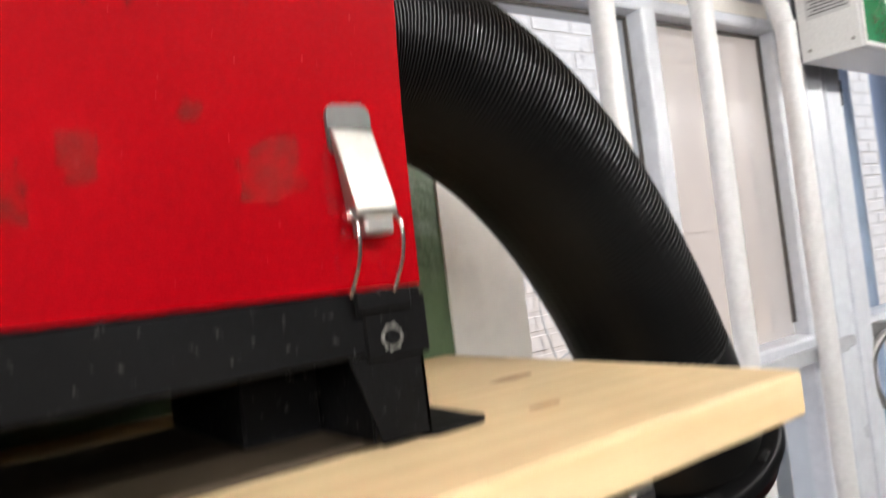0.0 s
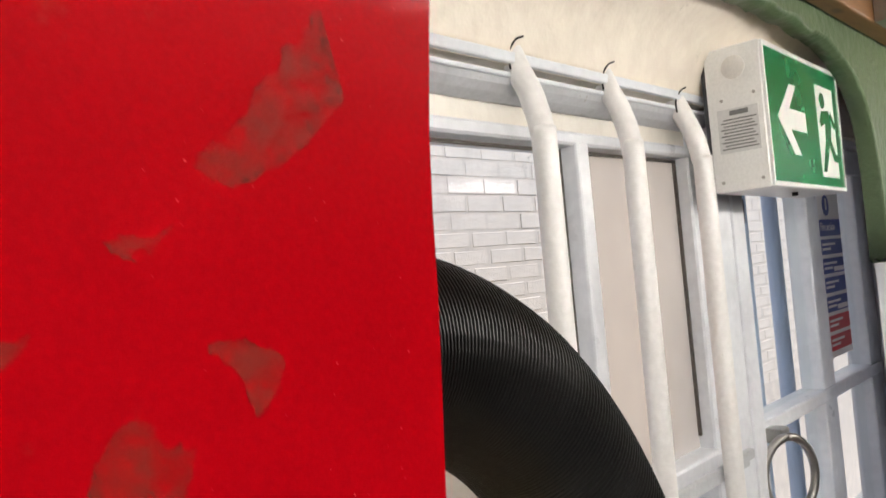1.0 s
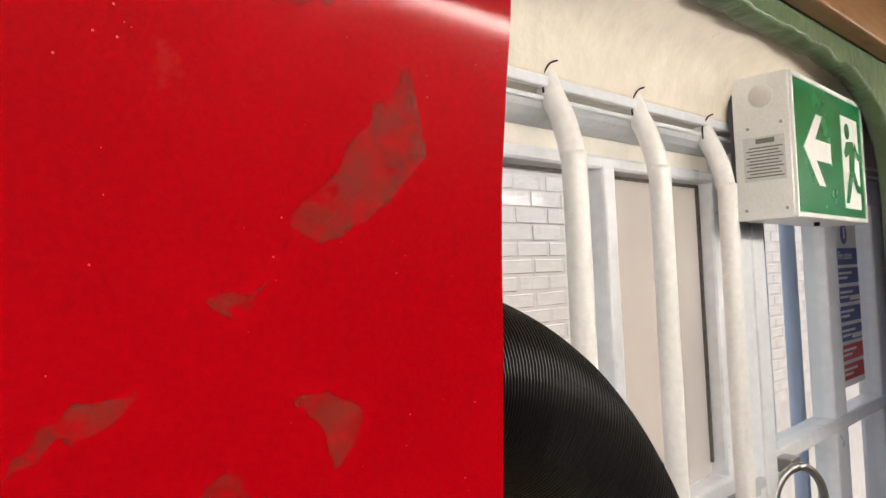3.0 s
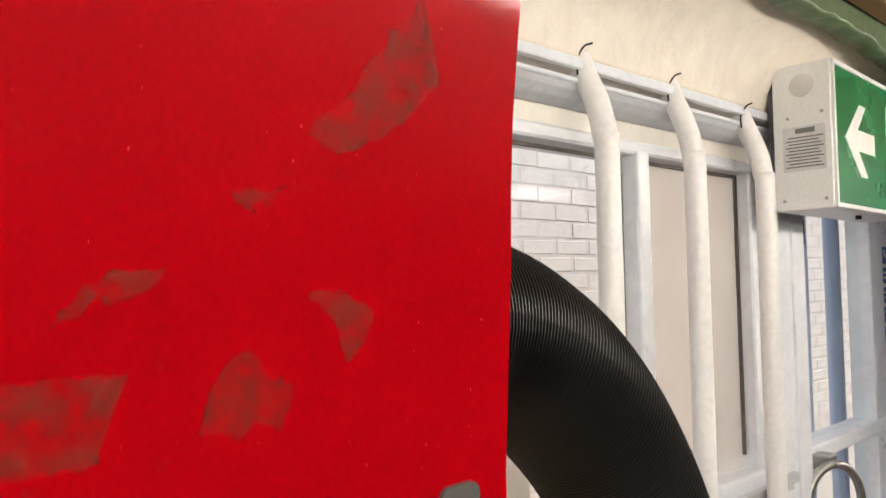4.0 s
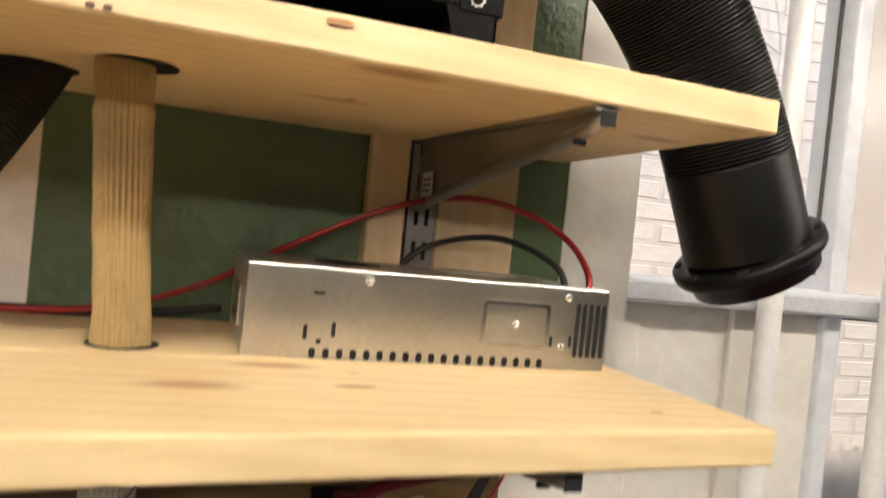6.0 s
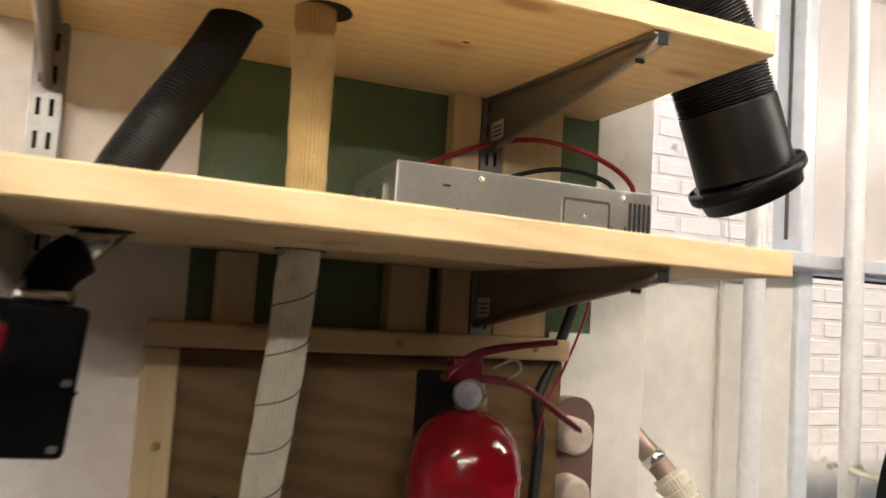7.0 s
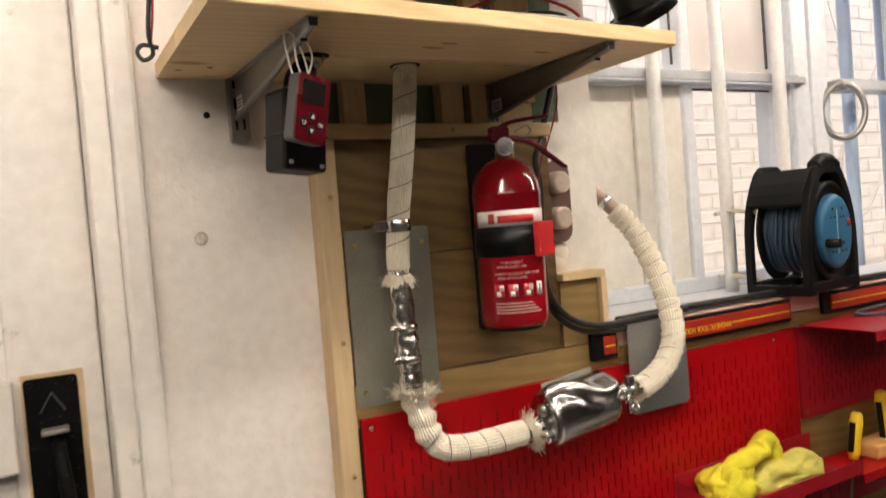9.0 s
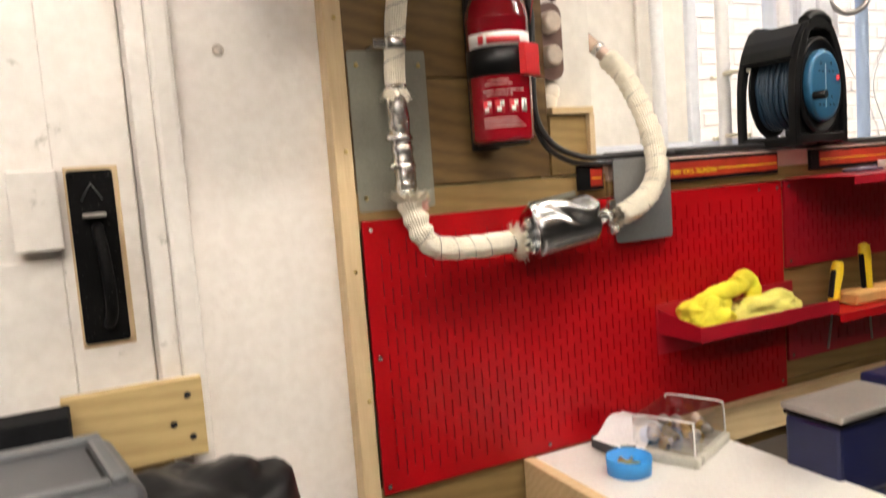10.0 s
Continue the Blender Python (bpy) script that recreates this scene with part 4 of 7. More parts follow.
for _ in range(120):
    x, z, r = rnd.uniform(0.08, 0.262), rnd.uniform(2.0, 2.235), rnd.choice((0.00012, 0.00015, 0.0002, 0.0003))
    bmesh.ops.create_circle(specks, cap_ends=True, radius=r, segments=7, matrix=facing_room(x, front_y(z) - 0.0006, z))
tagged(part("dust", specks, DUST, case, "pale dust specks on the red paint"), kind="stuff")

rail_bm = bm_box(HX0 + 0.002, HX1 - 0.0008, -0.1480, -0.006, 1.9725, 1.9930, 0.001)
for v in rail_bm.verts:
    if v.co.z > 1.99:
        v.co.z += 0.021 * (HX1 - v.co.x)
base = part("base_frame", joined(rail_bm, bm_box(0.243, HX1 - 0.0002, -0.1488, -0.10, 1.9705, 1.9905, 0.0006)), BLACK_PAINT, heater, "black steel base frame, chipped")
part("sump", bm_box(0.213, 0.2422, -0.112, -0.030, UP_Z1 + 0.0034, 1.9724, 0.001), BLACK_PAINT, heater, "black block under the base")
part("base_tray", bm_box(0.135, 0.175, -0.125, -0.06, 1.9690, 1.9724, 0.001), BLACK_PAINT, heater)
scar = bmesh.new()
bmesh.ops.create_circle(scar, cap_ends=True, radius=1, segments=40)
for v in scar.verts:
    k = 0.0040 * (1 + 0.45 * noise.noise(v.co * 3.1) + 0.25 * noise.noise(v.co * 9))
    v.co = (0.2525 + v.co.x * k, -0.14905, 1.9775 + v.co.y * k)
bmesh.ops.recalc_face_normals(scar, faces=scar.faces[:])
part("bare_scar", scar, NICKEL, heater, "bare scratched metal round the hole")
part("bolt_hole", moved(bm_lathe([(0.0030, 0), (0.0028, 0.0009), (0.0016, 0.0010), (0.0014, 0.0004)], 18), facing_room(0.2525, -0.1490, 1.9775)), BLACK_PAINT, heater, "dark bolt hole")


def foot(x0, x1, flip):
    toe = (x1 - 0.001, x1 + 0.026) if flip else (x0 - 0.026, x0 + 0.001)
    web = bm_prism([(x0 + (0.0 if flip else 0), 1.9725), (x1, 1.9725), (x1, UP_Z1 + 0.0018), (x1 - 0.019, UP_Z1 + 0.0018)] if flip else [(x0, 1.9725), (x1, 1.9725), (x0 + 0.019, UP_Z1 + 0.0018), (x0, UP_Z1 + 0.0018)], -0.1478, -0.1466)
    side = bm_box(x1 - 0.0012 if flip else x0, x1 if flip else x0 + 0.0012, -0.1478, -0.02, UP_Z1 + 0.001, 1.9725)
    sole = bm_prism(rounded(toe[0], toe[1], -0.1478, -0.015, 0.006), UP_Z1, UP_Z1 + 0.0018)
    for v in sole.verts:
        v.co = (v.co.x, v.co.z, v.co.y)
    bmesh.ops.recalc_face_normals(sole, faces=sole.faces[:])
    return joined(web, side, sole)


part("foot", foot(0.2365, 0.2645, True), BLACK_PAINT, heater)
part("foot", foot(-0.104, -0.076, False), BLACK_PAINT, heater)
part("inner_flange", bm_box(0.2425, 0.2437, -0.1464, -0.006, UP_Z1 + 0.0032, 1.9724), BLACK_PAINT, heater)
# Plate run back to darken the shaded shelf; its brown paints reflected wood.
part("runner", bm_box(HX0 + 0.03, 0.262, -0.1405, -0.030, UP_Z1 + 0.0002, UP_Z1 + 0.003, 0.0008), surface("dark steel plate tinted by reflected wood", (0.050, 0.037, 0.024), 0.36, var=0.2, scale=30), heater, "dark runner plate, shelf shade and wood reflection in its colour")

# toggle latch
latch = part("toggle_latch", bm_prism(rounded(0.2392, 0.2555, 2.038, 2.0545, 0.0035), -0.1468, -0.1452), TAB_GREY, heater, "nickel plated toggle latch")
lever = bmesh.new()
hw = 0.0075
lp = [(2.0465, -0.1469), (2.0455, -0.1490), (2.032, -0.1535), (2.0195, -0.1570), (2.0165, -0.1562), (2.0165, -0.1490)]
a = [lever.verts.new((0.2468 - hw + 0.0004 * i, y, z)) for i, (z, y) in enumerate(lp)]
b = [lever.verts.new((0.2468 + hw + 0.0004 * i, y, z)) for i, (z, y) in enumerate(lp)]
for k in range(len(lp)):
    lever.faces.new((a[k], b[k], b[(k + 1) % len(lp)], a[(k + 1) % len(lp)]))
lever.faces.new(a[::-1]), lever.faces.new(b)
bmesh.ops.recalc_face_normals(lever, faces=lever.faces[:])
bmesh.ops.bevel(lever, geom=lever.edges[:], offset=0.0007, segments=2, affect="EDGES", profile=0.5)
part("lever", lever, NICKEL, latch)
part("hinge_pin", bm_rod((0.2392, -0.1515, 2.0178), (0.2572, -0.1515, 2.0178), 0.0014, 10), CHROME, latch)
for x in (0.2404, 0.2556):
    part("pin_eye", moved(bm_lathe([(0.0024, -0.0008), (0.0026, 0), (0.0024, 0.0008)], 16), Matrix.Translation((x, -0.1515, 2.0178)) @ pose(0, 0, 0, 0, 90, 0)), CHROME, latch)
part("hinge_block", bm_box(0.2435, 0.2545, -0.1555, -0.1470, 2.011, 2.0168, 0.001, 2), STEEL, latch)
for x in (0.2400, 0.2562):
    part("wire_bail", bm_sweep(smooth([(x, -0.1520, 2.0195), (x + 0.0006, -0.1560, 2.013), (x + 0.0004, -0.1550, 2.004), (x - 0.0006, -0.1522, 1.997), (x - 0.0020, -0.1506, 1.9925)], 6), 0.00075, 8), CHROME, latch)
part("catch", bm_box(0.2395, 0.2605, -0.1512, -0.1492, 1.9865, 1.9935, 0.0006), BLACK_PAINT, latch, "black catch plate")

# ---------------------------------------------------------------- warm air duct
duct = thing("air_duct", (0.42, -0.07, 1.93), "black ribbed flexible air duct with a flange", "duct")
spine = smooth([(0.2655, -0.075, 2.098), (0.300, -0.074, 2.100), (0.340, -0.073, 2.090), (0.385, -0.072, 2.064), (0.425, -0.071, 2.024), (0.458, -0.070, 1.975), (0.482, -0.070, 1.925), (0.505, -0.070, 1.868)], 1)
fine = smooth(spine, 60)
R = 0.0430
radii = [R + (0.0007, 0.0007, -0.0016)[i % 3] for i in range(len(fine))]
part("ribbed_hose", bm_sweep(fine, R, 40, radii=radii, soft=False), DUCT_BLACK, duct)
part("adapter", bm_sweep(fine[-66:], R, 44, radii=[R + 0.0009] * 66), DUCT_BLACK, duct, "smooth black adapter above the flange")
end, way = Vector(fine[-1]), (Vector(fine[-1]) - Vector(fine[-6])).normalized()
way = (way + Vector((0.22, 0, 0))).normalized()
turn = way.to_track_quat("Z", "Y").to_matrix().to_4x4()
part("flange", moved(bm_lathe([(0.043, -0.003), (0.0525, -0.003), (0.054, -0.0015), (0.054, 0.005), (0.0525, 0.007), (0.047, 0.009), (0.045, 0.020), (0.040, 0.020), (0.039, -0.003)], 44), Matrix.Translation(end) @ turn), BLACK_PLASTIC, duct, "black plastic flange ring")
for k in range(8):
    a = 2 * math.pi * k / 8
    part("tab", moved(bm_box(-0.004, 0.004, -0.0025, 0.0025, -0.0045, -0.0028, 0.0006), Matrix.Translation(end) @ turn @ Matrix.Translation((0.0490 * math.cos(a), 0.0490 * math.sin(a), 0)) @ pose(0, 0, 0, 0, 0, math.degrees(a) + 90)), VOID, duct)
part("collar", moved(bm_lathe([(0.0445, 0), (0.0465, 0.001), (0.0465, 0.010), (0.044, 0.011)], 36), Matrix.Translation((0.2662, -0.075, 2.098)) @ pose(0, 0, 0, 0, 90, 0)), BLACK_PLASTIC, duct)

# ---------------------------------------------------------------- exhaust
exhaust = thing("exhaust_pipe", (0.1, -0.06, 1.26), "lagged exhaust pipe with wired sleeve and steel silencer", "exhaust pipe")
upper = smooth([(0.0875, -0.113, 1.9645), (0.0885, -0.113, 1.93), (0.089, -0.112, 1.915), (0.0920, -0.103, 1.86), (0.0955, -0.090, 1.80), (0.097, -0.082, 1.768)], 16)
part("upper_sleeve", bm_sweep(upper, 0.013, 60, radii=[float(np.interp(p.z, [1.768, 1.785, 1.81, 1.895, 1.903, 1.906, 1.912, 1.9645], [0.0148, 0.0145, 0.0130, 0.0134, 0.0136, 0.0116, 0.0132, 0.0135])) for p in upper], flute=0.045, wobble=0.05, soft=False), SLEEVE_TAN, exhaust, "heat browned fibre sleeve")
down = smooth([(0.097, -0.081, 1.775), (0.0968, -0.077, 1.745), (0.0955, -0.069, 1.70), (0.092, -0.057, 1.64), (0.089, -0.046, 1.59), (0.087, -0.040, 1.55), (0.086, -0.038, 1.512)], 8)
part("sleeve", bm_sweep(down, 0.0140, 56, flute=0.04, wobble=0.06, soft=False), SLEEVE, exhaust, "white glass fibre sleeve")


def coil(path, r, pitch, wire, jitter=0.0):
    """Binding wire wound round a pipe."""
    path = [Vector(p) for p in path]
    out, a, up = [], 0.0, None
    for i in range(len(path) - 1):
        way = (path[i + 1] - path[i])
        steps = max(2, int(way.length / 0.0012))
        d = way.normalized()
        if up is None:
            up = d.orthogonal().normalized()
        up = (up - d * up.dot(d)).normalized()
        side = d.cross(up)
        for s in range(steps):
            c = path[i] + way * s / steps
            a += 2 * math.pi * way.length / steps / pitch
            rr = r * (1 + jitter * noise.noise(c * 40))
            out.append(c + (up * math.cos(a) + side * math.sin(a)) * rr)
    return bm_sweep(out, wire, 5)


part("binding_wire", coil(down[4:-3], 0.0145, 0.036, 0.0007, 0.05), WIRE, exhaust)


def frayed(at, way, r, length, count, seed, spread=0.8):
    """Loose strands at the cut end of a sleeve."""
    rn = random.Random(seed)
    bms = bmesh.new()
    way = Vector(way).normalized()
    u = way.orthogonal().normalized()
    v = way.cross(u)
    for _ in range(count):
        a = rn.uniform(0, 2 * math.pi)
        out = u * math.cos(a) + v * math.sin(a)
        p0 = Vector(at) + out * r * 0.95
        l = length * rn.uniform(0.5, 1.1)
        p1 = p0 + (way * rn.uniform(0.5, 1) + out * spread * rn.uniform(0.2, 1)) * l * 0.6
        p2 = p1 + (way * rn.uniform(-0.2, 0.8) + out * spread * rn.uniform(0.3, 1.2)) * l * 0.5
        w = way.cross(out) * rn.uniform(0.0006, 0.0016)
        q = [bms.verts.new(c) for c in (p0 - w, p0 + w, p1 + w, p1 - w, p2 + w * 0.6, p2 - w * 0.6)]
        bms.faces.new(q[:4]), bms.faces.new((q[3], q[2], q[4], q[5]))
    return bms


for at, way, r, ln, n, s in ((down[-1], (0, 0.1, -1), 0.015, 0.020, 240, 1), ((0.091, -0.046, 1.352), (0, 0, 1), 0.016, 0.020, 420, 2), ((0.246, -0.060, 1.279), (1, 0, 0.1), 0.015, 0.017, 320, 3), ((0.452, -0.060, 1.303), (-1, 0, -0.1), 0.014, 0.012, 80, 4), ((0.0865, -0.115, 1.957), (0, -0.1, 0.9), 0.0142, 0.015, 520, 5)):
    tagged(part("frayed_end", frayed(at, way, r, ln, n, s, 1.1 if s in (2, 3) else 0.35 if s == 5 else 0.6), SLEEVE_TAN if s == 5 else SLEEVE, exhaust, "loose frayed fibres"), kind="stuff")
tagged(part("pink_fray", frayed((0.104, -0.054, 1.342), (0.8, -0.3, 0.4), 0.004, 0.02, 40, 9), surface("pink fibre", (0.70, 0.40, 0.34), 0.9), exhaust, "pinkish loose fibres"), kind="stuff")
part("foil_tube", bm_sweep(smooth([(0.086, -0.038, 1.518), (0.087, -0.036, 1.49), (0.088, -0.036, 1.45), (0.0895, -0.037, 1.41), (0.090, -0.039, 1.37), (0.091, -0.043, 1.345)], 8), 0.0150, 22, radii=[0.0152 * (1 + 0.07 * math.sin(i * 1.9) * (i > 14)) for i in range(41)], wobble=0.16), FOIL, exhaust, "crumpled foil wrapped joint")
for z, x, y in ((1.443, 0.0885, -0.0362), (1.403, 0.0897, -0.0375)):
    part("hose_clip", joined(moved(bm_lathe([(0.0165, -0.004), (0.0174, -0.0035), (0.0174, 0.0035), (0.0165, 0.004)], 24), Matrix.Translation((x, y, z))), bm_box(x - 0.023, x - 0.013, y - 0.010, y - 0.003, z - 0.004, z + 0.004, 0.001), moved(bm_lathe([(0.0035, 0), (0.0035, 0.006), (0.002, 0.0065)], 12), Matrix.Translation((x - 0.022, y - 0.008, z)) @ pose(0, 0, 0, 90, 0, 0))), CHROME, exhaust, "worm drive hose clip")
part("pipe_clip", joined(moved(bm_lathe([(0.0162, -0.008), (0.0170, -0.007), (0.0170, 0.007), (0.0162, 0.008)], 28), Matrix.Translation((0.0878, -0.0425, 1.572))), bm_box(0.056, 0.074, -0.044, -0.041, 1.566, 1.579, 0.001), bm_rod((0.063, -0.046, 1.5725), (0.063, -0.0, 1.5725), 0.003, 10)), CHROME, exhaust, "shiny pipe clip on a stud")
elbow = smooth([(0.089, -0.045, 1.356), (0.095, -0.052, 1.330), (0.101, -0.056, 1.309), (0.116, -0.058, 1.290), (0.147, -0.060, 1.283), (0.188, -0.060, 1.281), (0.240, -0.060, 1.282)], 8)
part("elbow_sleeve", bm_sweep(elbow, 0.0160, 52, radii=[0.0160 * (1 + 0.10 * math.sin(i * 0.9) * (i < 26) - 0.16 * math.exp(-((i - 23) / 1.6) ** 2)) for i in range(len(elbow))], flute=0.03, wobble=0.12, soft=False), SLEEVE, exhaust, "white glass fibre sleeve")
part("binding_wire", coil(elbow[10:-5], 0.0165, 0.026, 0.0006, 0.06), WIRE, exhaust)
rise = smooth([(0.450, -0.060, 1.303), (0.485, -0.060, 1.316), (0.520, -0.056, 1.340), (0.541, -0.048, 1.375), (0.549, -0.030, 1.43), (0.546, -0.004, 1.49), (0.536, 0.020, 1.538), (0.520, 0.040, 1.570)], 8)
part("rising_sleeve", bm_sweep(smooth(rise, 4), 0.0162, 52, flute=0.025, radii=[0.0168 * (1 + 0.26 * (((i * 0.105) % 1.0) ** 0.6 - 0.6)) for i in range(4 * (len(rise) - 1) + 1)], wobble=0.05, soft=False), SLEEVE, exhaust, "white glass fibre sleeve bound tightly")
part("binding_wire", coil(rise[3:-4], 0.0172, 0.024, 0.0005, 0.04), WIRE, exhaust)
part("outlet", bm_sweep(smooth([(0.524, 0.036, 1.564), (0.508, 0.050, 1.586), (0.492, 0.060, 1.604), (0.470, 0.072, 1.628)], 5), 0.0118, 18, wobble=0.05), surface("rusted steel pipe", (0.34, 0.25, 0.20), 0.5, 0.7), exhaust, "rusty pipe end into the wall")
part("outlet_clip", moved(bm_lathe([(0.0125, -0.005), (0.0135, -0.004), (0.0135, 0.004), (0.0125, 0.005)], 22), Matrix.Translation((0.509, 0.049, 1.585)) @ pose(0, 0, 0, -32, -38, 0)), CHROME, exhaust)

# silencer
sil = Matrix.Translation((0.335, -0.058, 1.297)) @ pose(0, 0, 0, 0, -7, 0)
body = bmesh.new()
rings = []
for i in range(33):
    x = -0.058 + 0.116 * i / 32
    ring = []
    e = min(1.0, (0.058 - abs(x)) / 0.006)
    for k in range(40):
        a = 2 * math.pi * k / 40
        cy, cz = math.cos(a), math.sin(a)
        r = 0.036 * (0.86 + 0.14 * e)
        dent = 0.0
        if cz > 0.1 and cy < 0.2:
            t = x / 0.058
            dent = 0.0075 * math.exp(-((a - 2.2 - 0.55 * math.sin(2.6 * t)) / 0.24) ** 2) - 0.0045 * math.exp(-((a - 2.75 - 0.55 * math.sin(2.6 * t)) / 0.2) ** 2)
        seam = 0.0012 if 3.3 < a < 5.6 and k % 4 == 0 else 0.0
        ring.append(body.verts.new((x, cy * (r * 0.92 + dent + seam), cz * (r * 1.12 + dent))))
    rings.append(ring)
for a, b in zip(rings, rings[1:]):
    for k in range(40):
        body.faces.new((a[k], a[(k + 1) % 40], b[(k + 1) % 40], b[k])).smooth = True
body.faces.new(rings[0]), body.faces.new(rings[-1])
bmesh.ops.recalc_face_normals(body, faces=body.faces[:])
part("silencer", moved(body, sil), surface("dulled stainless steel", (0.44, 0.44, 0.45), 0.24, 1.0, var=0.2, scale=40, bump=0.15, bscale=90, depth=0.002, rvar=0.1), exhaust, "dented polished steel silencer")
for z in (0.016, -0.020):
    part("end_boss", moved(bm_lathe([(0.010, 0), (0.0105, 0.006), (0.008, 0.010), (0.003, 0.011)], 18), sil @ Matrix.Translation((-0.058, -0.006, z)) @ pose(0, 0, 0, 0, -90, 0)), CHROME, exhaust)
part("inlet_stub", bm_rod((0.240, -0.060, 1.279), (0.285, -0.059, 1.288), 0.0115, 18), CHROME, exhaust)
part("outlet_stub", bm_rod((0.385, -0.058, 1.302), (0.46, -0.060, 1.307), 0.0115, 18), CHROME, exhaust)
part("mounting_tab", moved(bm_box(-0.045, 0.045, -0.002, 0.0, 0.03, 0.046, 0.001), sil @ Matrix.Translation((0, 0.012, 0))), GALV, exhaust)
part("clamp", joined(moved(bm_lathe([(0.0135, -0.007), (0.0155, -0.006), (0.0155, 0.006), (0.0135, 0.007)], 22), Matrix.Translation((0.424, -0.059, 1.303)) @ pose(0, 0, 0, 0, 80, 0)), bm_box(0.416, 0.432, -0.078, -0.066, 1.276, 1.293, 0.002), bm_box(0.417, 0.431, -0.076, -0.064, 1.314, 1.330, 0.002), moved(bm_lathe([(0.005, 0), (0.005, 0.007), (0.003, 0.008)], 6, True), Matrix.Translation((0.424, -0.077, 1.2845)) @ pose(0, 0, 0, 90, 0, 0))), FOIL, exhaust, "bolted exhaust clamp")

heat = thing("heat_shield", (0.51, -0.02, 1.26), "bent grey aluminium heat shield", "metal plate")
part("plate", bm_prism(rounded(0.468, 0.590, 1.254, 1.393, 0.008), -0.0262, -0.0245), surface("brushed aluminium", (0.40, 0.41, 0.42), 0.42, 0.8, var=0.08), heat)
part("fold", bm_box(0.472, 0.586, -0.0245, 0.010, 1.391, 1.3928, 0.0006), STEEL, heat)

# ---------------------------------------------------------------- fire extinguisher
EX, EY = 0.245, -0.060
PRINT_PINK = surface("worn pale print", (0.62, 0.40, 0.38), 0.5, var=0.15, scale=200, bump=0)
ext = thing("fire_extinguisher", (EX, EY, 1.424), "red powder fire extinguisher strapped to the panel", "fire extinguisher")
at = Matrix.Translation((EX, EY, 0))
part("cylinder", moved(bm_lathe([(0.042, 1.428), (0.048, 1.429), (0.0505, 1.433), (0.051, 1.440), (0.051, 1.598), (0.0518, 1.600), (0.0518, 1.603), (0.051, 1.605), (0.049, 1.618), (0.043, 1.632), (0.033, 1.643), (0.020, 1.649), (0.013, 1.651)], 56), at), TANK_RED, ext, "glossy red pressure cylinder")
part("foot_ring", moved(bm_lathe([(0.036, 1.424), (0.043, 1.424), (0.044, 1.430), (0.036, 1.430)], 40), at), BLACK_PLASTIC, ext)


def wrap(z0, z1, a0, a1, r, material, name, parent, label="", n=26):
    """A band round the cylinder between two angles; 270 degrees faces the room."""
    bm = bmesh.new()
    rows = []
    for i in range(n + 1):
        a = radians(a0 + (a1 - a0) * i / n)
        c, s = math.cos(a), math.sin(a)
        rows.append([bm.verts.new((EX + c * q, EY + s * q, z)) for q, z in ((r, z0), (r, z1), (r - 0.0012, z1), (r - 0.0012, z0))])
    for p, q in zip(rows, rows[1:]):
        for k in range(4):
            bm.faces.new((p[k], q[k], q[(k + 1) % 4], p[(k + 1) % 4])).smooth = k in (0, 2)
    bm.faces.new(rows[0][::-1]), bm.faces.new(rows[-1])
    bmesh.ops.recalc_face_normals(bm, faces=bm.faces[:])
    return part(name, bm, material, parent, label)


wrap(1.5605, 1.5805, 175, 345, 0.0514, LABEL_WHITE, "white_band", ext, "white label band with a red mark")
wrap(1.5215, 1.5605, 0, 360, 0.0530, BLACK_PLASTIC, "strap", ext, "black rubber strap", 60)
AX = Matrix.Translation((EX, EY, 0))


def on_tank(deg, z):
    return AX @ pose(0, 0, 0, 0, 0, deg - 270) @ facing_room(0, -0.0514, z)


wrap(1.5640, 1.5770, 202, 213, 0.0517, LABEL_RED, "red_mark", ext, "plain red leaf block", n=5)
wrap(1.5645, 1.5740, 219, 282, 0.0517, LABEL_RED, "red_mark", ext, "plain red bar", n=14)
for txt, z, w in (("1 USE UPRIGHT", 1.5135, 0.034), ("REMOVE SAFETY PIN", 1.508, 0.044), ("2 DIRECT NOZZLE AT BASE OF FIRE", 1.499, 0.070), ("PRESS DOWN LEVER", 1.4935, 0.044)):
    lettering(txt, 0.0042, PRINT_PINK, on_tank(236 if w < 0.06 else 246, z), ext, wide=w, bend=0.0514)
for k, (deg, ch) in enumerate(((213, "A"), (236, "B"), (262, "C"))):
    wrap(1.4695, 1.4855, deg - 8.5, deg + 8.5, 0.0515, LABEL_RED, "class_box", ext, n=6)
    wrap(1.4775, 1.4845, deg + 0.5, deg + 8, 0.0518, LABEL_WHITE, "class_tile", ext, n=4)
    lettering(ch, 0.0062, GREY_PRINT, on_tank(deg + 4.2, 1.481), ext, bend=0.0514, depth=0.0006)
    wrap(1.4705, 1.4765, deg - 5, deg + 3, 0.0518, LABEL_WHITE, "picture_block", ext, n=4)
wrap(1.4695, 1.4865, 278, 290, 0.0516, LABEL_WHITE, "volt_tile", ext, n=5)
wrap(1.4735, 1.4835, 282.5, 285, 0.0519, GREY_PRINT, "volt_mark", ext, n=3)
for k in range(4):
    wrap(1.4485 + 0.0040 * k, 1.4497 + 0.0040 * k, 205, 285 - 6 * k, 0.0515, PRINT_PINK, "text_bar", ext, n=14)
# buckle, neck, gauge and levers
buckle = AX @ pose(0, 0, 0, 0, 0, 26) @ Matrix.Translation((0, -0.0575, 1.541))
part("buckle", moved(bm_box(-0.021, 0.023, -0.006, 0.006, -0.0225, 0.0225, 0.002, 2), buckle), surface("red buckle plastic", (0.50, 0.015, 0.02), 0.35), ext, "red plastic buckle")
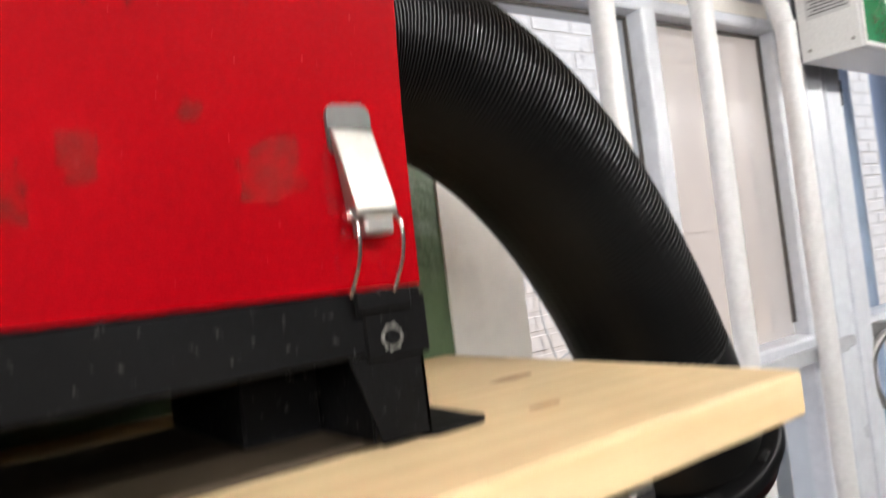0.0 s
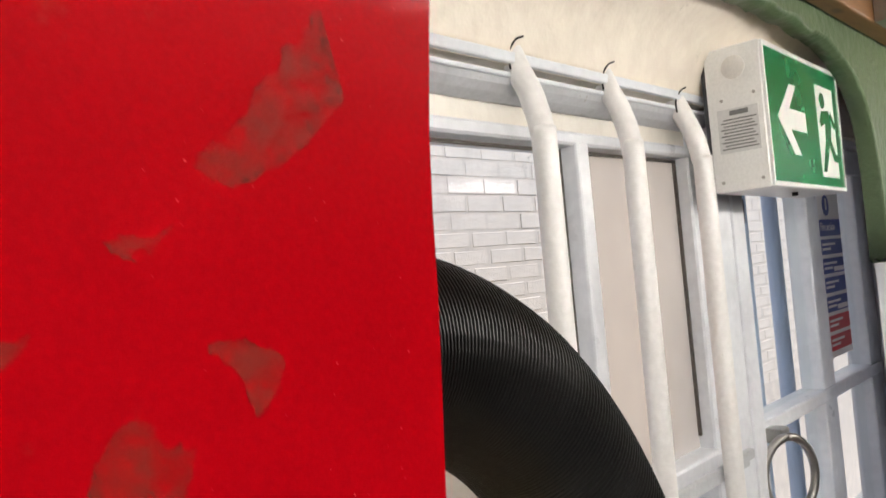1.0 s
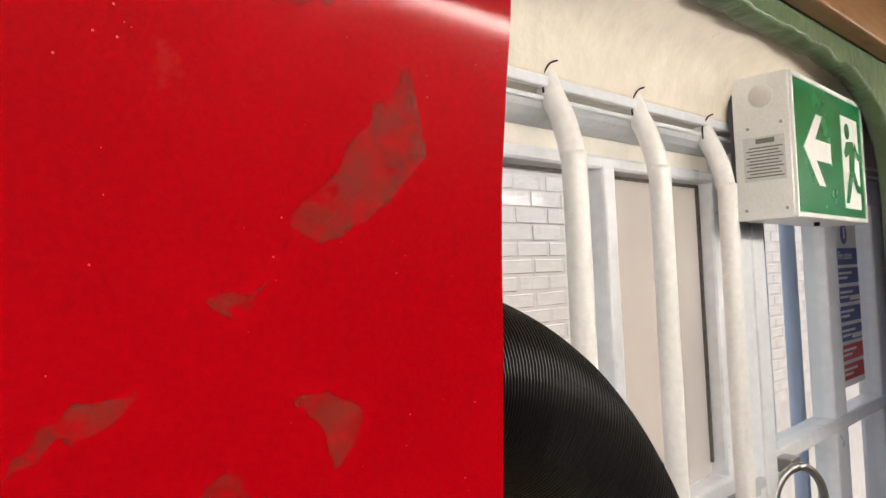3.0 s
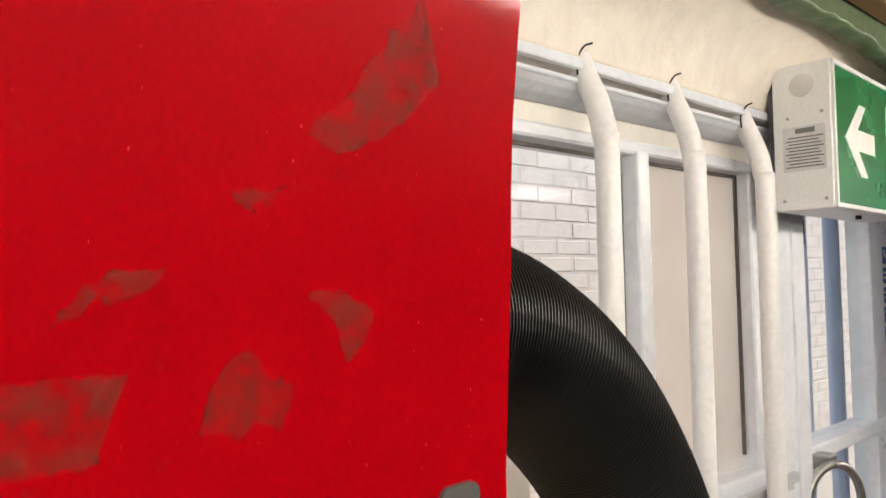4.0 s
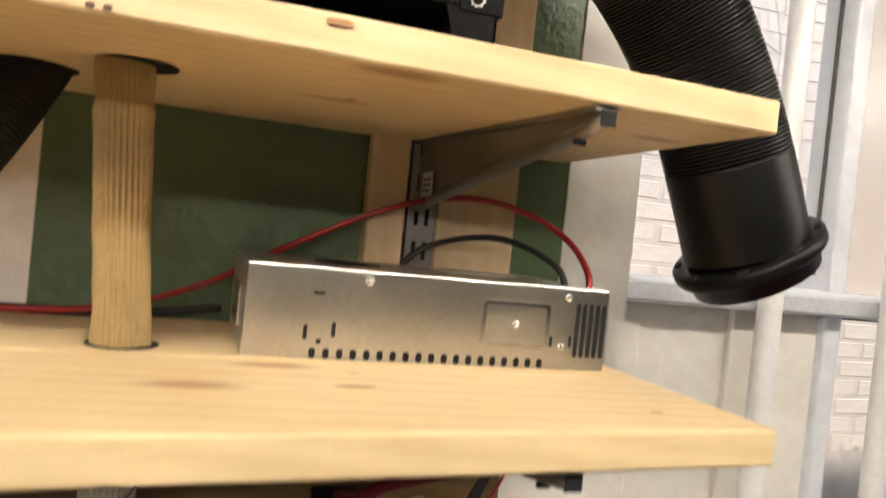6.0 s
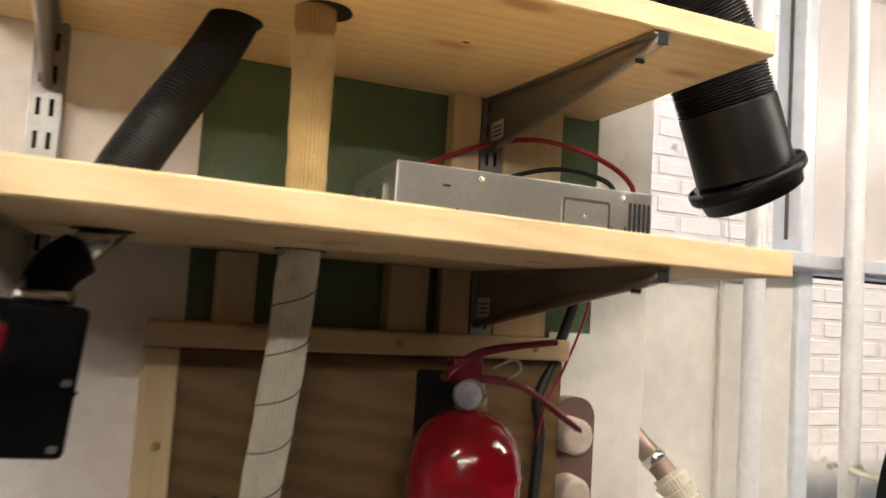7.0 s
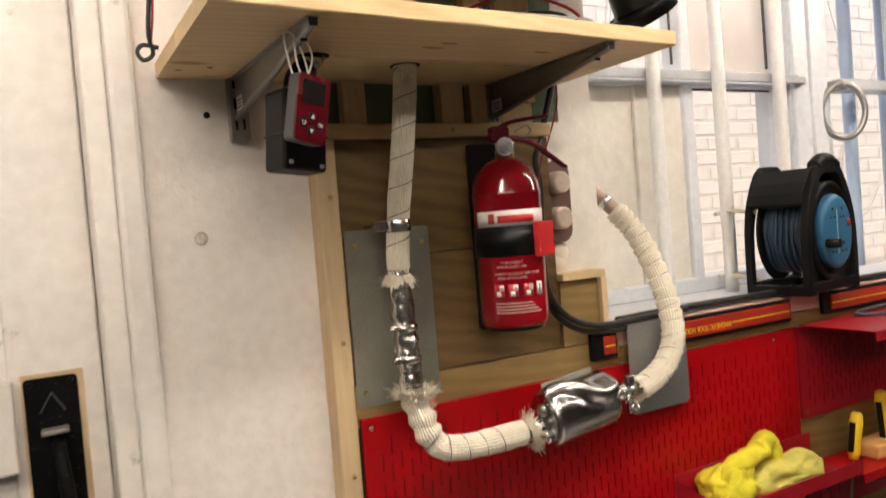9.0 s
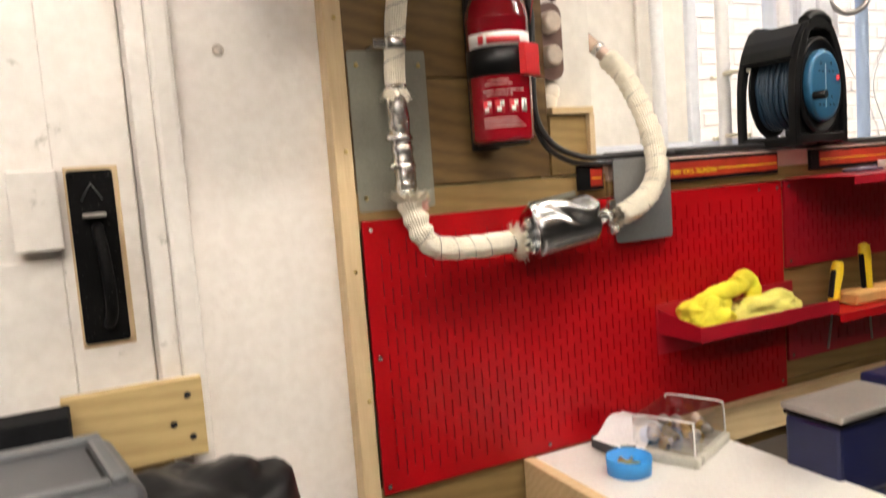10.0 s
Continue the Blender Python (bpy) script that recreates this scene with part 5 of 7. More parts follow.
part("neck", moved(bm_lathe([(0.0125, 1.650), (0.0125, 1.660), (0.010, 1.662), (0.010, 1.676)], 20), at), BRASS, ext, "brass valve neck")
part("gauge", moved(bm_lathe([(0.0125, 0), (0.0130, 0.002), (0.0130, 0.007), (0.0115, 0.009)], 26), Matrix.Translation((EX - 0.006, EY - 0.010, 1.664)) @ pose(0, 0, 0, 90, 0, -32)), CHROME, ext, "chromed pressure gauge")
part("gauge_face", moved(bm_lathe([(0.0105, 0), (0.0105, 0.0006), (0.0005, 0.0008)], 22), Matrix.Translation((EX - 0.006, EY - 0.010, 1.664)) @ pose(0, 0, 0, 90, 0, -32) @ Matrix.Translation((0, 0, 0.009))), GAUGE_FACE, ext)


def lever_bar(points, w, t, name, label=""):
    pts = smooth(points, 6)
    bm = bmesh.new()
    rows = []
    for i, p in enumerate(pts):
        k = 1 - 0.35 * i / len(pts)
        rows.append([bm.verts.new(p + Vector((0, sy * w * k, sz * t * k))) for sy, sz in ((-1, -0.6), (-1, 0.6), (-0.5, 1), (0.5, 1), (1, 0.6), (1, -0.6))])
    for a, b in zip(rows, rows[1:]):
        for k in range(6):
            bm.faces.new((a[k], b[k], b[(k + 1) % 6], a[(k + 1) % 6])).smooth = True
    bm.faces.new(rows[0]), bm.faces.new(rows[-1][::-1])
    bmesh.ops.recalc_face_normals(bm, faces=bm.faces[:])
    part(name, bm, RED_METAL, ext, label)


lever_bar([(0.219, EY - 0.004, 1.676), (0.232, EY - 0.004, 1.686), (0.252, EY - 0.002, 1.696), (0.284, EY - 0.001, 1.702), (0.318, EY, 1.706)], 0.0078, 0.0042, "squeeze_lever", "dark red metal squeeze lever")
lever_bar([(0.228, EY - 0.003, 1.674), (0.256, EY - 0.003, 1.675), (0.288, EY - 0.003, 1.669), (0.311, EY - 0.003, 1.656), (0.343, EY - 0.003, 1.635)], 0.0078, 0.0042, "carry_handle", "dark red metal carrying handle")
part("valve_block", bm_box(0.224, 0.250, EY - 0.009, EY + 0.007, 1.672, 1.692, 0.003, 2), RED_METAL, ext, "dark red valve block")
part("safety_pin", bm_sweep(smooth([(EX + 0.012, EY - 0.010, 1.684), (EX + 0.030, EY - 0.012, 1.692), (EX + 0.036, EY - 0.012, 1.684), (EX + 0.026, EY - 0.011, 1.676)], 5), 0.0012, 8), STEEL, ext)
for ob in ext.children:
    if ob.name.split(".")[0] not in ("squeeze_lever", "carry_handle", "safety_pin", "gauge", "gauge_face", "neck", "valve_block"):
        ob.data.transform(Matrix.Translation((EX - 0.0025, EY, 0)) @ Matrix.Diagonal((0.885, 0.885, 1, 1)) @ Matrix.Translation((-EX, -EY, 0)))
part("wall_bracket", bm_box(EX - 0.026, EX + 0.02, -0.012, -0.0015, 1.42, 1.676, 0.002), BLACK_PLASTIC, ext, "black wall bracket")

# old switch plate with two cream bosses on the white strip
sw = thing("cable_saddle", (0.385, 0.02, 1.5), "brown plate with two round cream bosses", "fitting")
part("plate", bm_prism(rounded(0.364, 0.410, 1.528, 1.652, 0.020, 7), 0.014, WALL_Y - 0.0035), SOCKET_BROWN, sw)
for z in (1.618, 1.565):
    part("boss", moved(bm_lathe([(0.0165, 0), (0.0170, 0.003), (0.0165, 0.020), (0.0145, 0.023), (0.012, 0.0235)], 28), facing_room(0.379, 0.014, z)), SOCKET_CREAM, sw, "round cream boss")
for z, dx in ((1.512, 0.004), (1.497, -0.002)):
    part("plaster_lump", moved(bm_lathe([(0.017, 0), (0.015, 0.004), (0.009, 0.008), (0.002, 0.009)], 18), facing_room(0.387 + dx, WALL_Y - 0.003, z)), PLASTER, sw)

# ---------------------------------------------------------------- power supply on the lower shelf
psu = thing("power_supply", (0.266, -0.045, LOW_Z1), "bare zinc plated power supply box", "power supply")
PX0, PX1, PY0, PY1, PZ0, PZ1 = 0.156, 0.376, -0.1035, 0.0135, LOW_Z1 + 0.0003, 1.8322
part("body", bm_box(PX0, PX1, PY0, PY1, PZ0, PZ1, 0.0008, 2), PSU_STEEL, psu)
for k in range(19):
    x = PX0 + 0.036 + 0.00765 * k
    part("vent", bm_prism(rounded(x, x + 0.0036, PZ0 + 0.0004, PZ0 + 0.0062, 0.0016, 3), PY0 - 0.0003, PY0 + 0.0006), VOID, psu)
part("embossed_panel", bm_prism(rounded(0.2915, 0.3355, PZ0 + 0.0125, PZ0 + 0.0395, 0.003), PY0 - 0.0011, PY0 + 0.0004), CHROME, psu, "raised rectangle")
part("embossed_field", bm_prism(rounded(0.2940, 0.3330, PZ0 + 0.0150, PZ0 + 0.0370, 0.002), PY0 - 0.0014, PY0 - 0.0009), PSU_STEEL, psu)
for x, z in ((0.313, PZ0 + 0.026), (0.222, PZ1 - 0.006), (0.347, PZ1 - 0.006), (0.345, PZ0 + 0.0145)):
    screw_head(x, PY0 - 0.0006, z, 0.0030, psu, CHROME)
for x, z, w, h in ((0.188, 0.0105, 0.0022, 0.008), (0.2035, 0.0125, 0.0022, 0.008), (0.1955, 0.0085, 0.0026, 0.0026), (0.337, 0.014, 0.0018, 0.006), (0.350, 0.014, 0.0018, 0.007), (0.192, 0.0355, 0.006, 0.0016)):
    part("punched_slot", bm_box(x, x + w, PY0 - 0.0003, PY0 + 0.0005, PZ0 + z, PZ0 + z + h), VOID, psu)
for k in range(5):
    part("grille_slot", bm_prism(rounded(0.3535 + 0.0045 * k, 0.3562 + 0.0045 * k, PZ0 + 0.008, PZ1 - 0.009, 0.0012, 3), PY0 - 0.0003, PY0 + 0.0005), VOID, psu)
fan = Matrix.Translation((0.222, -0.040, PZ1))
part("fan_grille", joined(*[moved(bm_lathe([(r, -0.0002), (r + 0.0022, -0.0002), (r + 0.0022, 0.0006), (r, 0.0006)], 28), fan) for r in (0.008, 0.0135, 0.019)]), BLACK_PLASTIC, psu, "black fan grille on the top")
part("label", bm_box(0.29, 0.345, -0.03, 0.0, PZ1 - 0.0002, PZ1 + 0.0004), LABEL_WHITE, psu, "white rating label with print")
for k in range(5):
    part("print_bar", bm_box(0.294 + 0.009 * k, 0.300 + 0.009 * k, -0.026, -0.006, PZ1 + 0.0004, PZ1 + 0.0007), GREY_PRINT, psu)
part("side_tab", bm_box(PX0 - 0.002, PX0 - 0.0002, -0.08, -0.03, PZ0 + 0.012, PZ0 + 0.036, 0.0005), CHROME, psu)


def cable(points, r, m, label, per=8):
    c = thing("cable", points[0], label, "cable", "loose cables")
    part("core", bm_sweep(smooth(points, per), r, 10), m, c)
    return c


cable([(0.371, -0.086, 1.825), (0.372, -0.080, 1.842), (0.368, -0.055, 1.862), (0.345, -0.032, 1.878), (0.305, -0.014, 1.884), (0.255, 0.004, 1.871), (0.19, 0.012, 1.838), (0.13, 0.010, 1.805), (0.06, 0.008, 1.786), (-0.05, 0.010, 1.785)], 0.0023, CABLE_RED, "thin red power cable in a loop")
cable([(0.3585, -0.080, 1.828), (0.352, -0.07, 1.845), (0.33, -0.03, 1.858), (0.30, 0.004, 1.852), (0.275, 0.014, 1.835), (0.26, 0.018, 1.80)], 0.0023, CABLE_BLACK, "thin black power cable in a loop")
cable([(0.15, 0.020, 1.792), (0.10, 0.015, 1.786), (0.04, 0.012, 1.7845), (-0.06, 0.014, 1.7845), (-0.13, 0.01, 1.7845)], 0.0030, CABLE_BLACK, "black cable lying along the shelf back")
cable([(0.390, 0.014, 1.765), (0.361, 0.006, 1.699), (0.338, -0.002, 1.653), (0.340, -0.005, 1.62), (0.332, -0.012, 1.55), (0.33, -0.016, 1.47), (0.355, -0.02, 1.425), (0.40, -0.022, 1.403), (0.455, -0.018, 1.398), (0.62, -0.004, 1.398)], 0.0050, CABLE_BLACK, "thick black cable hanging beside the extinguisher")
cable([(0.392, 0.005, 1.764), (0.385, 0.0, 1.73), (0.362, -0.004, 1.68), (0.340, -0.008, 1.64), (0.334, -0.006, 1.58)], 0.0012, CABLE_RED, "thin dark red wire")
cable([(0.331, -0.005, 1.46), (0.35, -0.012, 1.42), (0.39, -0.016, 1.395), (0.44, -0.016, 1.388), (0.52, -0.010, 1.388)], 0.0045, CABLE_BLACK, "black cable bound with tape")
cable([(0.47, -0.003, 1.399), (0.60, 0.004, 1.400), (0.75, 0.006, 1.399), (0.9, 0.004, 1.398), (1.2, 0.006, 1.397), (1.7, 0.006, 1.397)], 0.0060, CABLE_BLACK, "black cable along the sill edge")
cable([(0.58, 0.012, 1.3965), (0.70, 0.016, 1.3965), (0.9, 0.016, 1.3965), (1.3, 0.016, 1.3965)], 0.0042, CABLE_BLACK, "black cable along the sill edge")
cable([(1.30, -0.030, 1.3385), (1.22, -0.060, 1.3385), (1.12, -0.075, 1.3385), (1.05, -0.060, 1.3385), (1.03, -0.035, 1.3385), (1.08, -0.020, 1.3400), (1.16, -0.024, 1.3420), (1.26, -0.050, 1.3440), (1.36, -0.070, 1.3390)], 0.0034, surface("purple grey cable", (0.09, 0.075, 0.11), 0.4), "slack purple grey lead on the red shelf")
cable([(-0.173, -0.045, 1.93), (-0.176, -0.042, 1.88), (-0.180, -0.040, 1.82), (-0.184, -0.036, 1.788)], 0.0014, CABLE_RED, "thin red wire over the shelf end")
cable([(-0.176, -0.048, 1.93), (-0.180, -0.044, 1.86), (-0.186, -0.040, 1.80), (-0.182, -0.034, 1.778), (-0.192, -0.034, 1.770), (-0.198, -0.034, 1.778), (-0.192, -0.034, 1.786), (-0.176, -0.034, 1.784)], 0.0024, CABLE_BLACK, "black cable hooked at the shelf end")

# ---------------------------------------------------------------- air intake and controller under the shelf
intake = thing("intake_hose", (-0.03, -0.1, 1.72), "black intake hose through the shelf to a filter box", "hose")
ih = smooth([(0.052, -0.050, 1.962), (0.043, -0.060, 1.93), (0.024, -0.078, 1.885), (0.000, -0.094, 1.84), (-0.020, -0.103, 1.80), (-0.032, -0.106, 1.765)], 54)
part("ribbed_hose", bm_sweep(ih, 0.0165, 22, radii=[0.0170 + (0.0002, 0.0002, -0.0005)[i % 3] for i in range(len(ih))], soft=False), DUCT_BLACK, intake)
part("stub", bm_rod((-0.022, -0.107, 1.768), (-0.041, -0.113, 1.746), 0.0105, 18), CHROME, intake, "bright metal stub")
part("elbow", bm_sweep(smooth([(-0.039, -0.112, 1.748), (-0.048, -0.116, 1.740), (-0.053, -0.119, 1.731), (-0.054, -0.120, 1.722)], 6), 0.0138, 20), BLACK_PLASTIC, intake)
part("clip", moved(bm_lathe([(0.0150, -0.004), (0.0160, -0.0035), (0.0160, 0.0035), (0.0150, 0.004)], 26), Matrix.Translation((-0.054, -0.120, 1.722))), CHROME, intake, "bright hose clip")
fb = Matrix.Translation((-0.061, -0.125, 1.677)) @ pose(0, 0, 0, 0, 5, 14)
part("filter_box", moved(bm_box(-0.026, 0.026, -0.020, 0.020, -0.042, 0.042, 0.004, 3), fb), BLACK_PLASTIC, intake, "black plastic filter box")
for x, z in ((-0.018, -0.034), (0.019, -0.036), (0.020, 0.0)):
    part("catch", moved(bm_box(x - 0.0025, x + 0.0025, -0.0216, -0.0196, z - 0.002, z + 0.002, 0.0005), fb), STEEL, intake)
part("rib", moved(bm_box(-0.0265, 0.0265, -0.0206, 0.0206, -0.006, -0.004, 0.0005), fb), BLACK_PLASTIC, intake)

ctl = thing("controller", (-0.084, -0.222, 1.66), "red handset with four black buttons hung by cable ties", "controller")
cm = Matrix.Translation((-0.0795, -0.224, 1.684)) @ pose(0, 0, 0, 5, 9, 20) @ Matrix.Diagonal((1.05, 1.0, 1.08, 1))


def face_block(x0, x1, z0, z1, r, y0, y1, m, name, parent, label=""):
    return part(name, moved(bm_prism(rounded(x0, x1, z0, z1, r), y0, y1), cm), m, parent, label)


face_block(-0.0175, 0.0175, -0.029, 0.029, 0.004, -0.004, 0.009, surface("dark grey shell", (0.05, 0.05, 0.055), 0.45), "shell", ctl, "dark shell")
face_block(-0.0172, 0.0172, -0.0287, 0.0287, 0.004, -0.0062, -0.004, surface("handset red", (0.08, 0.002, 0.006), 0.25), "front", ctl, "red front plate")
face_block(-0.0125, 0.0120, 0.004, 0.024, 0.002, -0.0068, -0.0061, SCREEN, "screen", ctl, "dark blank screen")
for dx, dz, t in ((-0.009, -0.0125, "O"), (0.0095, -0.0125, "OK"), (0.0, -0.0065, "^"), (0.0, -0.0185, "v")):
    b = part("button", moved(bm_lathe([(0.0040, 0), (0.0040, 0.0008), (0.0036, 0.0011)], 18), cm @ Matrix.Translation((dx, -0.0062, dz)) @ FACE_ROOM), BLACK_PLASTIC, ctl)
    if t == "OK":
        lettering("OK", 0.0042, LABEL_WHITE, cm @ Matrix.Translation((dx, -0.0074, dz)) @ FACE_ROOM, ctl)
    elif t == "O":
        part("mark", moved(bm_sweep([(0.0018 * math.sin(q / 14 * 5.2 + 0.55), 0.0018 * math.cos(q / 14 * 5.2 + 0.55), 0.0013) for q in range(15)], 0.0003, 5), cm @ Matrix.Translation((dx, -0.0062, dz)) @ FACE_ROOM), LABEL_WHITE, ctl)
    else:
        s = 1 if t == "^" else -1
        part("mark", moved(bm_prism([(-0.002, -0.0014 * s), (0.002, -0.0014 * s), (0, 0.0018 * s)], -0.0078, -0.0072), cm @ Matrix.Translation((dx, 0, dz))), LABEL_WHITE, ctl)
part("cable_tie", bm_sweep(smooth([(-0.090, -0.222, 1.712), (-0.094, -0.220, 1.735), (-0.092, -0.210, 1.758), (-0.082, -0.206, 1.757), (-0.075, -0.208, 1.740), (-0.074, -0.219, 1.713)], 7), 0.0010, 8), TIE_WHITE, ctl, "white cable tie")
part("cable_tie", bm_sweep(smooth([(-0.076, -0.218, 1.714), (-0.068, -0.214, 1.735), (-0.071, -0.208, 1.752), (-0.082, -0.209, 1.752), (-0.084, -0.216, 1.73), (-0.082, -0.222, 1.714)], 7), 0.0010, 8), TIE_WHITE, ctl, "white cable tie")

# ---------------------------------------------------------------- exit sign and notice
sign = thing("exit_sign", (1.33, 0.1, 2.208), "white box exit sign with a green arrow face", "exit sign")
SIGN_PLACE = Matrix.Translation((1.116, 0.052, 2.204)) @ pose(0, 0, 0, 0, 0.4, 1.5) @ Matrix.Scale(0.968, 4)


def sign_part(name, bm, m, label=""):
    return part(name, moved(bm, SIGN_PLACE), m, sign, label)


def on_face(outline, y):
    return bm_prism(outline, y - 0.0008, y)


sign_part("box", bm_box(0.0, 0.352, 0.004, 0.0830, 0.0, 0.207, 0.0015), SIGN_WHITE)
# Dark grey plate stands in for the shadow gap between box and wall.
sign_part("back_plate", bm_box(0.004, 0.346, 0.0832, 0.0900, 0.004, 0.203), CASE_GREY, "plate behind the box, dark for the gap's shadow")
sign_part("rim", joined(bm_box(0.002, 0.350, 0.0, 0.004, 0.199, 0.206, 0.0008), bm_box(0.002, 0.350, 0.0, 0.004, 0.001, 0.008, 0.0008), bm_box(0.002, 0.007, 0.0, 0.004, 0.0082, 0.1988), bm_box(0.345, 0.350, 0.0, 0.004, 0.0082, 0.1988)), SIGN_WHITE, "white rim round the face")
sign_part("face", bm_box(0.0074, 0.3446, 0.0016, 0.0036, 0.0084, 0.1986), SIGN_GREEN, "green printed face")
arrow = [(0.042, 0.102), (0.104, 0.156), (0.132, 0.156), (0.094, 0.118), (0.166, 0.118), (0.166, 0.087), (0.094, 0.087), (0.132, 0.050), (0.104, 0.050)]
sign_part("arrow", on_face(arrow, 0.0016), LABEL_WHITE)
sign_part("doorway", on_face([(0.228, 0.172), (0.318, 0.172), (0.318, 0.022), (0.228, 0.022)], 0.0016), LABEL_WHITE)
for k, shape in enumerate(([(0.256 + 0.013 * math.cos(q / 14 * 6.283), 0.148 + 0.013 * math.sin(q / 14 * 6.283)) for q in range(14)],
              [(0.248, 0.130), (0.284, 0.134), (0.292, 0.112), (0.284, 0.082), (0.258, 0.082), (0.262, 0.112), (0.240, 0.104), (0.234, 0.112)],
              [(0.258, 0.084), (0.278, 0.084), (0.262, 0.056), (0.244, 0.030), (0.230, 0.030), (0.246, 0.062)],
              [(0.268, 0.083), (0.284, 0.083), (0.300, 0.062), (0.316, 0.060), (0.316, 0.048), (0.292, 0.050)],
              [(0.286, 0.122), (0.304, 0.104), (0.318, 0.106), (0.318, 0.116), (0.306, 0.116), (0.290, 0.132)])):
    sign_part("figure_block", on_face(shape, 0.0008 - 0.0004 * k), SIGN_GREEN)
sign_part("status_lamp", bm_rod((0.175, 0.030, -0.006), (0.175, 0.030, 0.001), 0.0045, 12), BLACK_PLASTIC)
sign_part("rating_label", bm_box(-0.0010, -0.0002, 0.012, 0.070, 0.055, 0.118), surface("silver grey label", (0.62, 0.62, 0.62), 0.4), "silver rating label with fine print")
for k in range(10):
    sign_part("print_bar", bm_box(-0.0015, -0.0010, 0.015 + 0.003 * (k % 3), 0.066 - 0.004 * (k % 2), 0.060 + 0.0046 * k, 0.0618 + 0.0046 * k), GREY_PRINT)
sign_part("logo_bar", bm_box(-0.0015, -0.0010, 0.026, 0.052, 0.108, 0.115), GREY_PRINT, "plain dark bar in place of a mark")
for y, z in ((0.016, 0.135), (0.062, 0.131), (0.014, 0.014), (0.070, 0.014)):
    sign_part("rivet", bm_rod((-0.0016, y, z), (0.0, y, z), 0.0024, 10), STEEL)
sign_part("knock_out", moved(bm_lathe([(0.017, 0), (0.0165, 0.0006), (0.002, 0.0007)], 26), Matrix.Translation((0, 0.042, 0.176)) @ pose(0, 0, 0, 0, -90, 0)), surface("aged white enamel", (0.68, 0.66, 0.64), 0.5), "faint round knock-out")

note = thing("fire_notice", (1.79, 0.2, 1.87), "white fire action notice with blue and red panels", "notice")
NY = WIN_Y + 0.0125
part("sheet", bm_box(1.708, 1.880, NY - 0.0008, NY + 0.0006, 1.880, 2.235), LABEL_WHITE, note)
part("mark", bm_prism([(1.795 + 0.020 * math.cos(q / 20 * 6.283), 2.198 + 0.022 * math.sin(q / 20 * 6.283)) for q in range(20)], NY - 0.0018, NY - 0.0008), LABEL_BLUE, note, "blue disc")
part("mark_bar", bm_box(1.7915, 1.7985, NY - 0.0026, NY - 0.0018, 2.188, 2.212), LABEL_WHITE, note)
part("title_panel", bm_box(1.712, 1.876, NY - 0.0018, NY - 0.0008, 2.133, 2.168), LABEL_BLUE, note)
lettering("Fire action", 0.024, LABEL_WHITE, facing_room(1.794, NY - 0.0022, 2.152), note, wide=0.09)
for k in range(6):
    z = 2.094 - 0.040 * k
    part("symbol_panel", bm_box(1.712, 1.736, NY - 0.0018, NY - 0.0008, z, z + 0.032), (LABEL_RED, LABEL_RED, SIGN_GREEN, SIGN_GREEN, LABEL_RED, LABEL_RED)[k], note)
    part("symbol_mark", bm_box(1.718, 1.730, NY - 0.0024, NY - 0.0018, z + 0.006, z + 0.026), LABEL_WHITE, note)
    part("text_panel", bm_box(1.741, 1.876, NY - 0.0018, NY - 0.0008, z, z + 0.032), LABEL_BLUE if k < 4 else LABEL_RED, note)
    part("text_bar", bm_box(1.748, 1.83, NY - 0.0024, NY - 0.0018, z + 0.019, z + 0.024), LABEL_WHITE, note)
    part("text_bar", bm_box(1.748, 1.80, NY - 0.0024, NY - 0.0018, z + 0.009, z + 0.014), LABEL_WHITE, note)
    if k in (1, 3):
        part("blank_field", bm_box(1.808, 1.872, NY - 0.0024, NY - 0.0018, z + 0.003, z + 0.013), LABEL_WHITE, note)

# ---------------------------------------------------------------- cable reel on the sill
reel = thing("cable_reel", (0.93, 0.0, SILL), "black cable reel with a blue socket disc, tied to the bar", "cable reel")
rm = Matrix.Translation((0.935, 0.005, SILL + 0.0050)) @ pose(0, 0, 0, 0, 0, 5) @ Matrix.Diagonal((0.70, 0.96, 0.93, 1))


def rpart(name, bm, m, label=""):
    return part(name, moved(bm, rm), m, reel, label)


def arch_frame(y0, y1, w, h, band, top):
    """A side cheek of the reel: an arch with a wide round opening."""
    span = [(1.0, 0.0), (1.0, 0.30), (0.985, 0.46), (0.93, 0.60), (0.82, 0.73), (0.66, 0.85), (0.48, 0.95), (0.28, 1.0)]
    hole = [(1.0, 0.0), (1.0, 0.30), (0.97, 0.46), (0.88, 0.58), (0.74, 0.69), (0.58, 0.79), (0.44, 0.875), (0.22, 0.905)]
    outer = [(-w * u, h * v) for u, v in span] + [(w * u, h * v) for u, v in span[::-1]]
    inner = [(-(w - band) * u, max(h * v, band)) for u, v in hole] + [((w - band) * u, max(h * v, band)) for u, v in hole[::-1]]
    bm = bmesh.new()
    fo, fi = [bm.verts.new((x, y0, z)) for x, z in outer], [bm.verts.new((x, y0, z)) for x, z in inner]
    bo, bi = [bm.verts.new((x, y1, z)) for x, z in outer], [bm.verts.new((x, y1, z)) for x, z in inner]
    n = len(outer)
    for k in range(n):
        j = (k + 1) % n
        bm.faces.new((fo[k], fo[j], fi[j], fi[k])), bm.faces.new((bo[j], bo[k], bi[k], bi[j]))
        bm.faces.new((fo[j], fo[k], bo[k], bo[j])), bm.faces.new((fi[k], fi[j], bi[j], bi[k]))
    bmesh.ops.recalc_face_normals(bm, faces=bm.faces[:])
    bmesh.ops.bevel(bm, geom=bm.edges[:], offset=0.0025, segments=2, affect="EDGES", profile=0.5)
    return bm


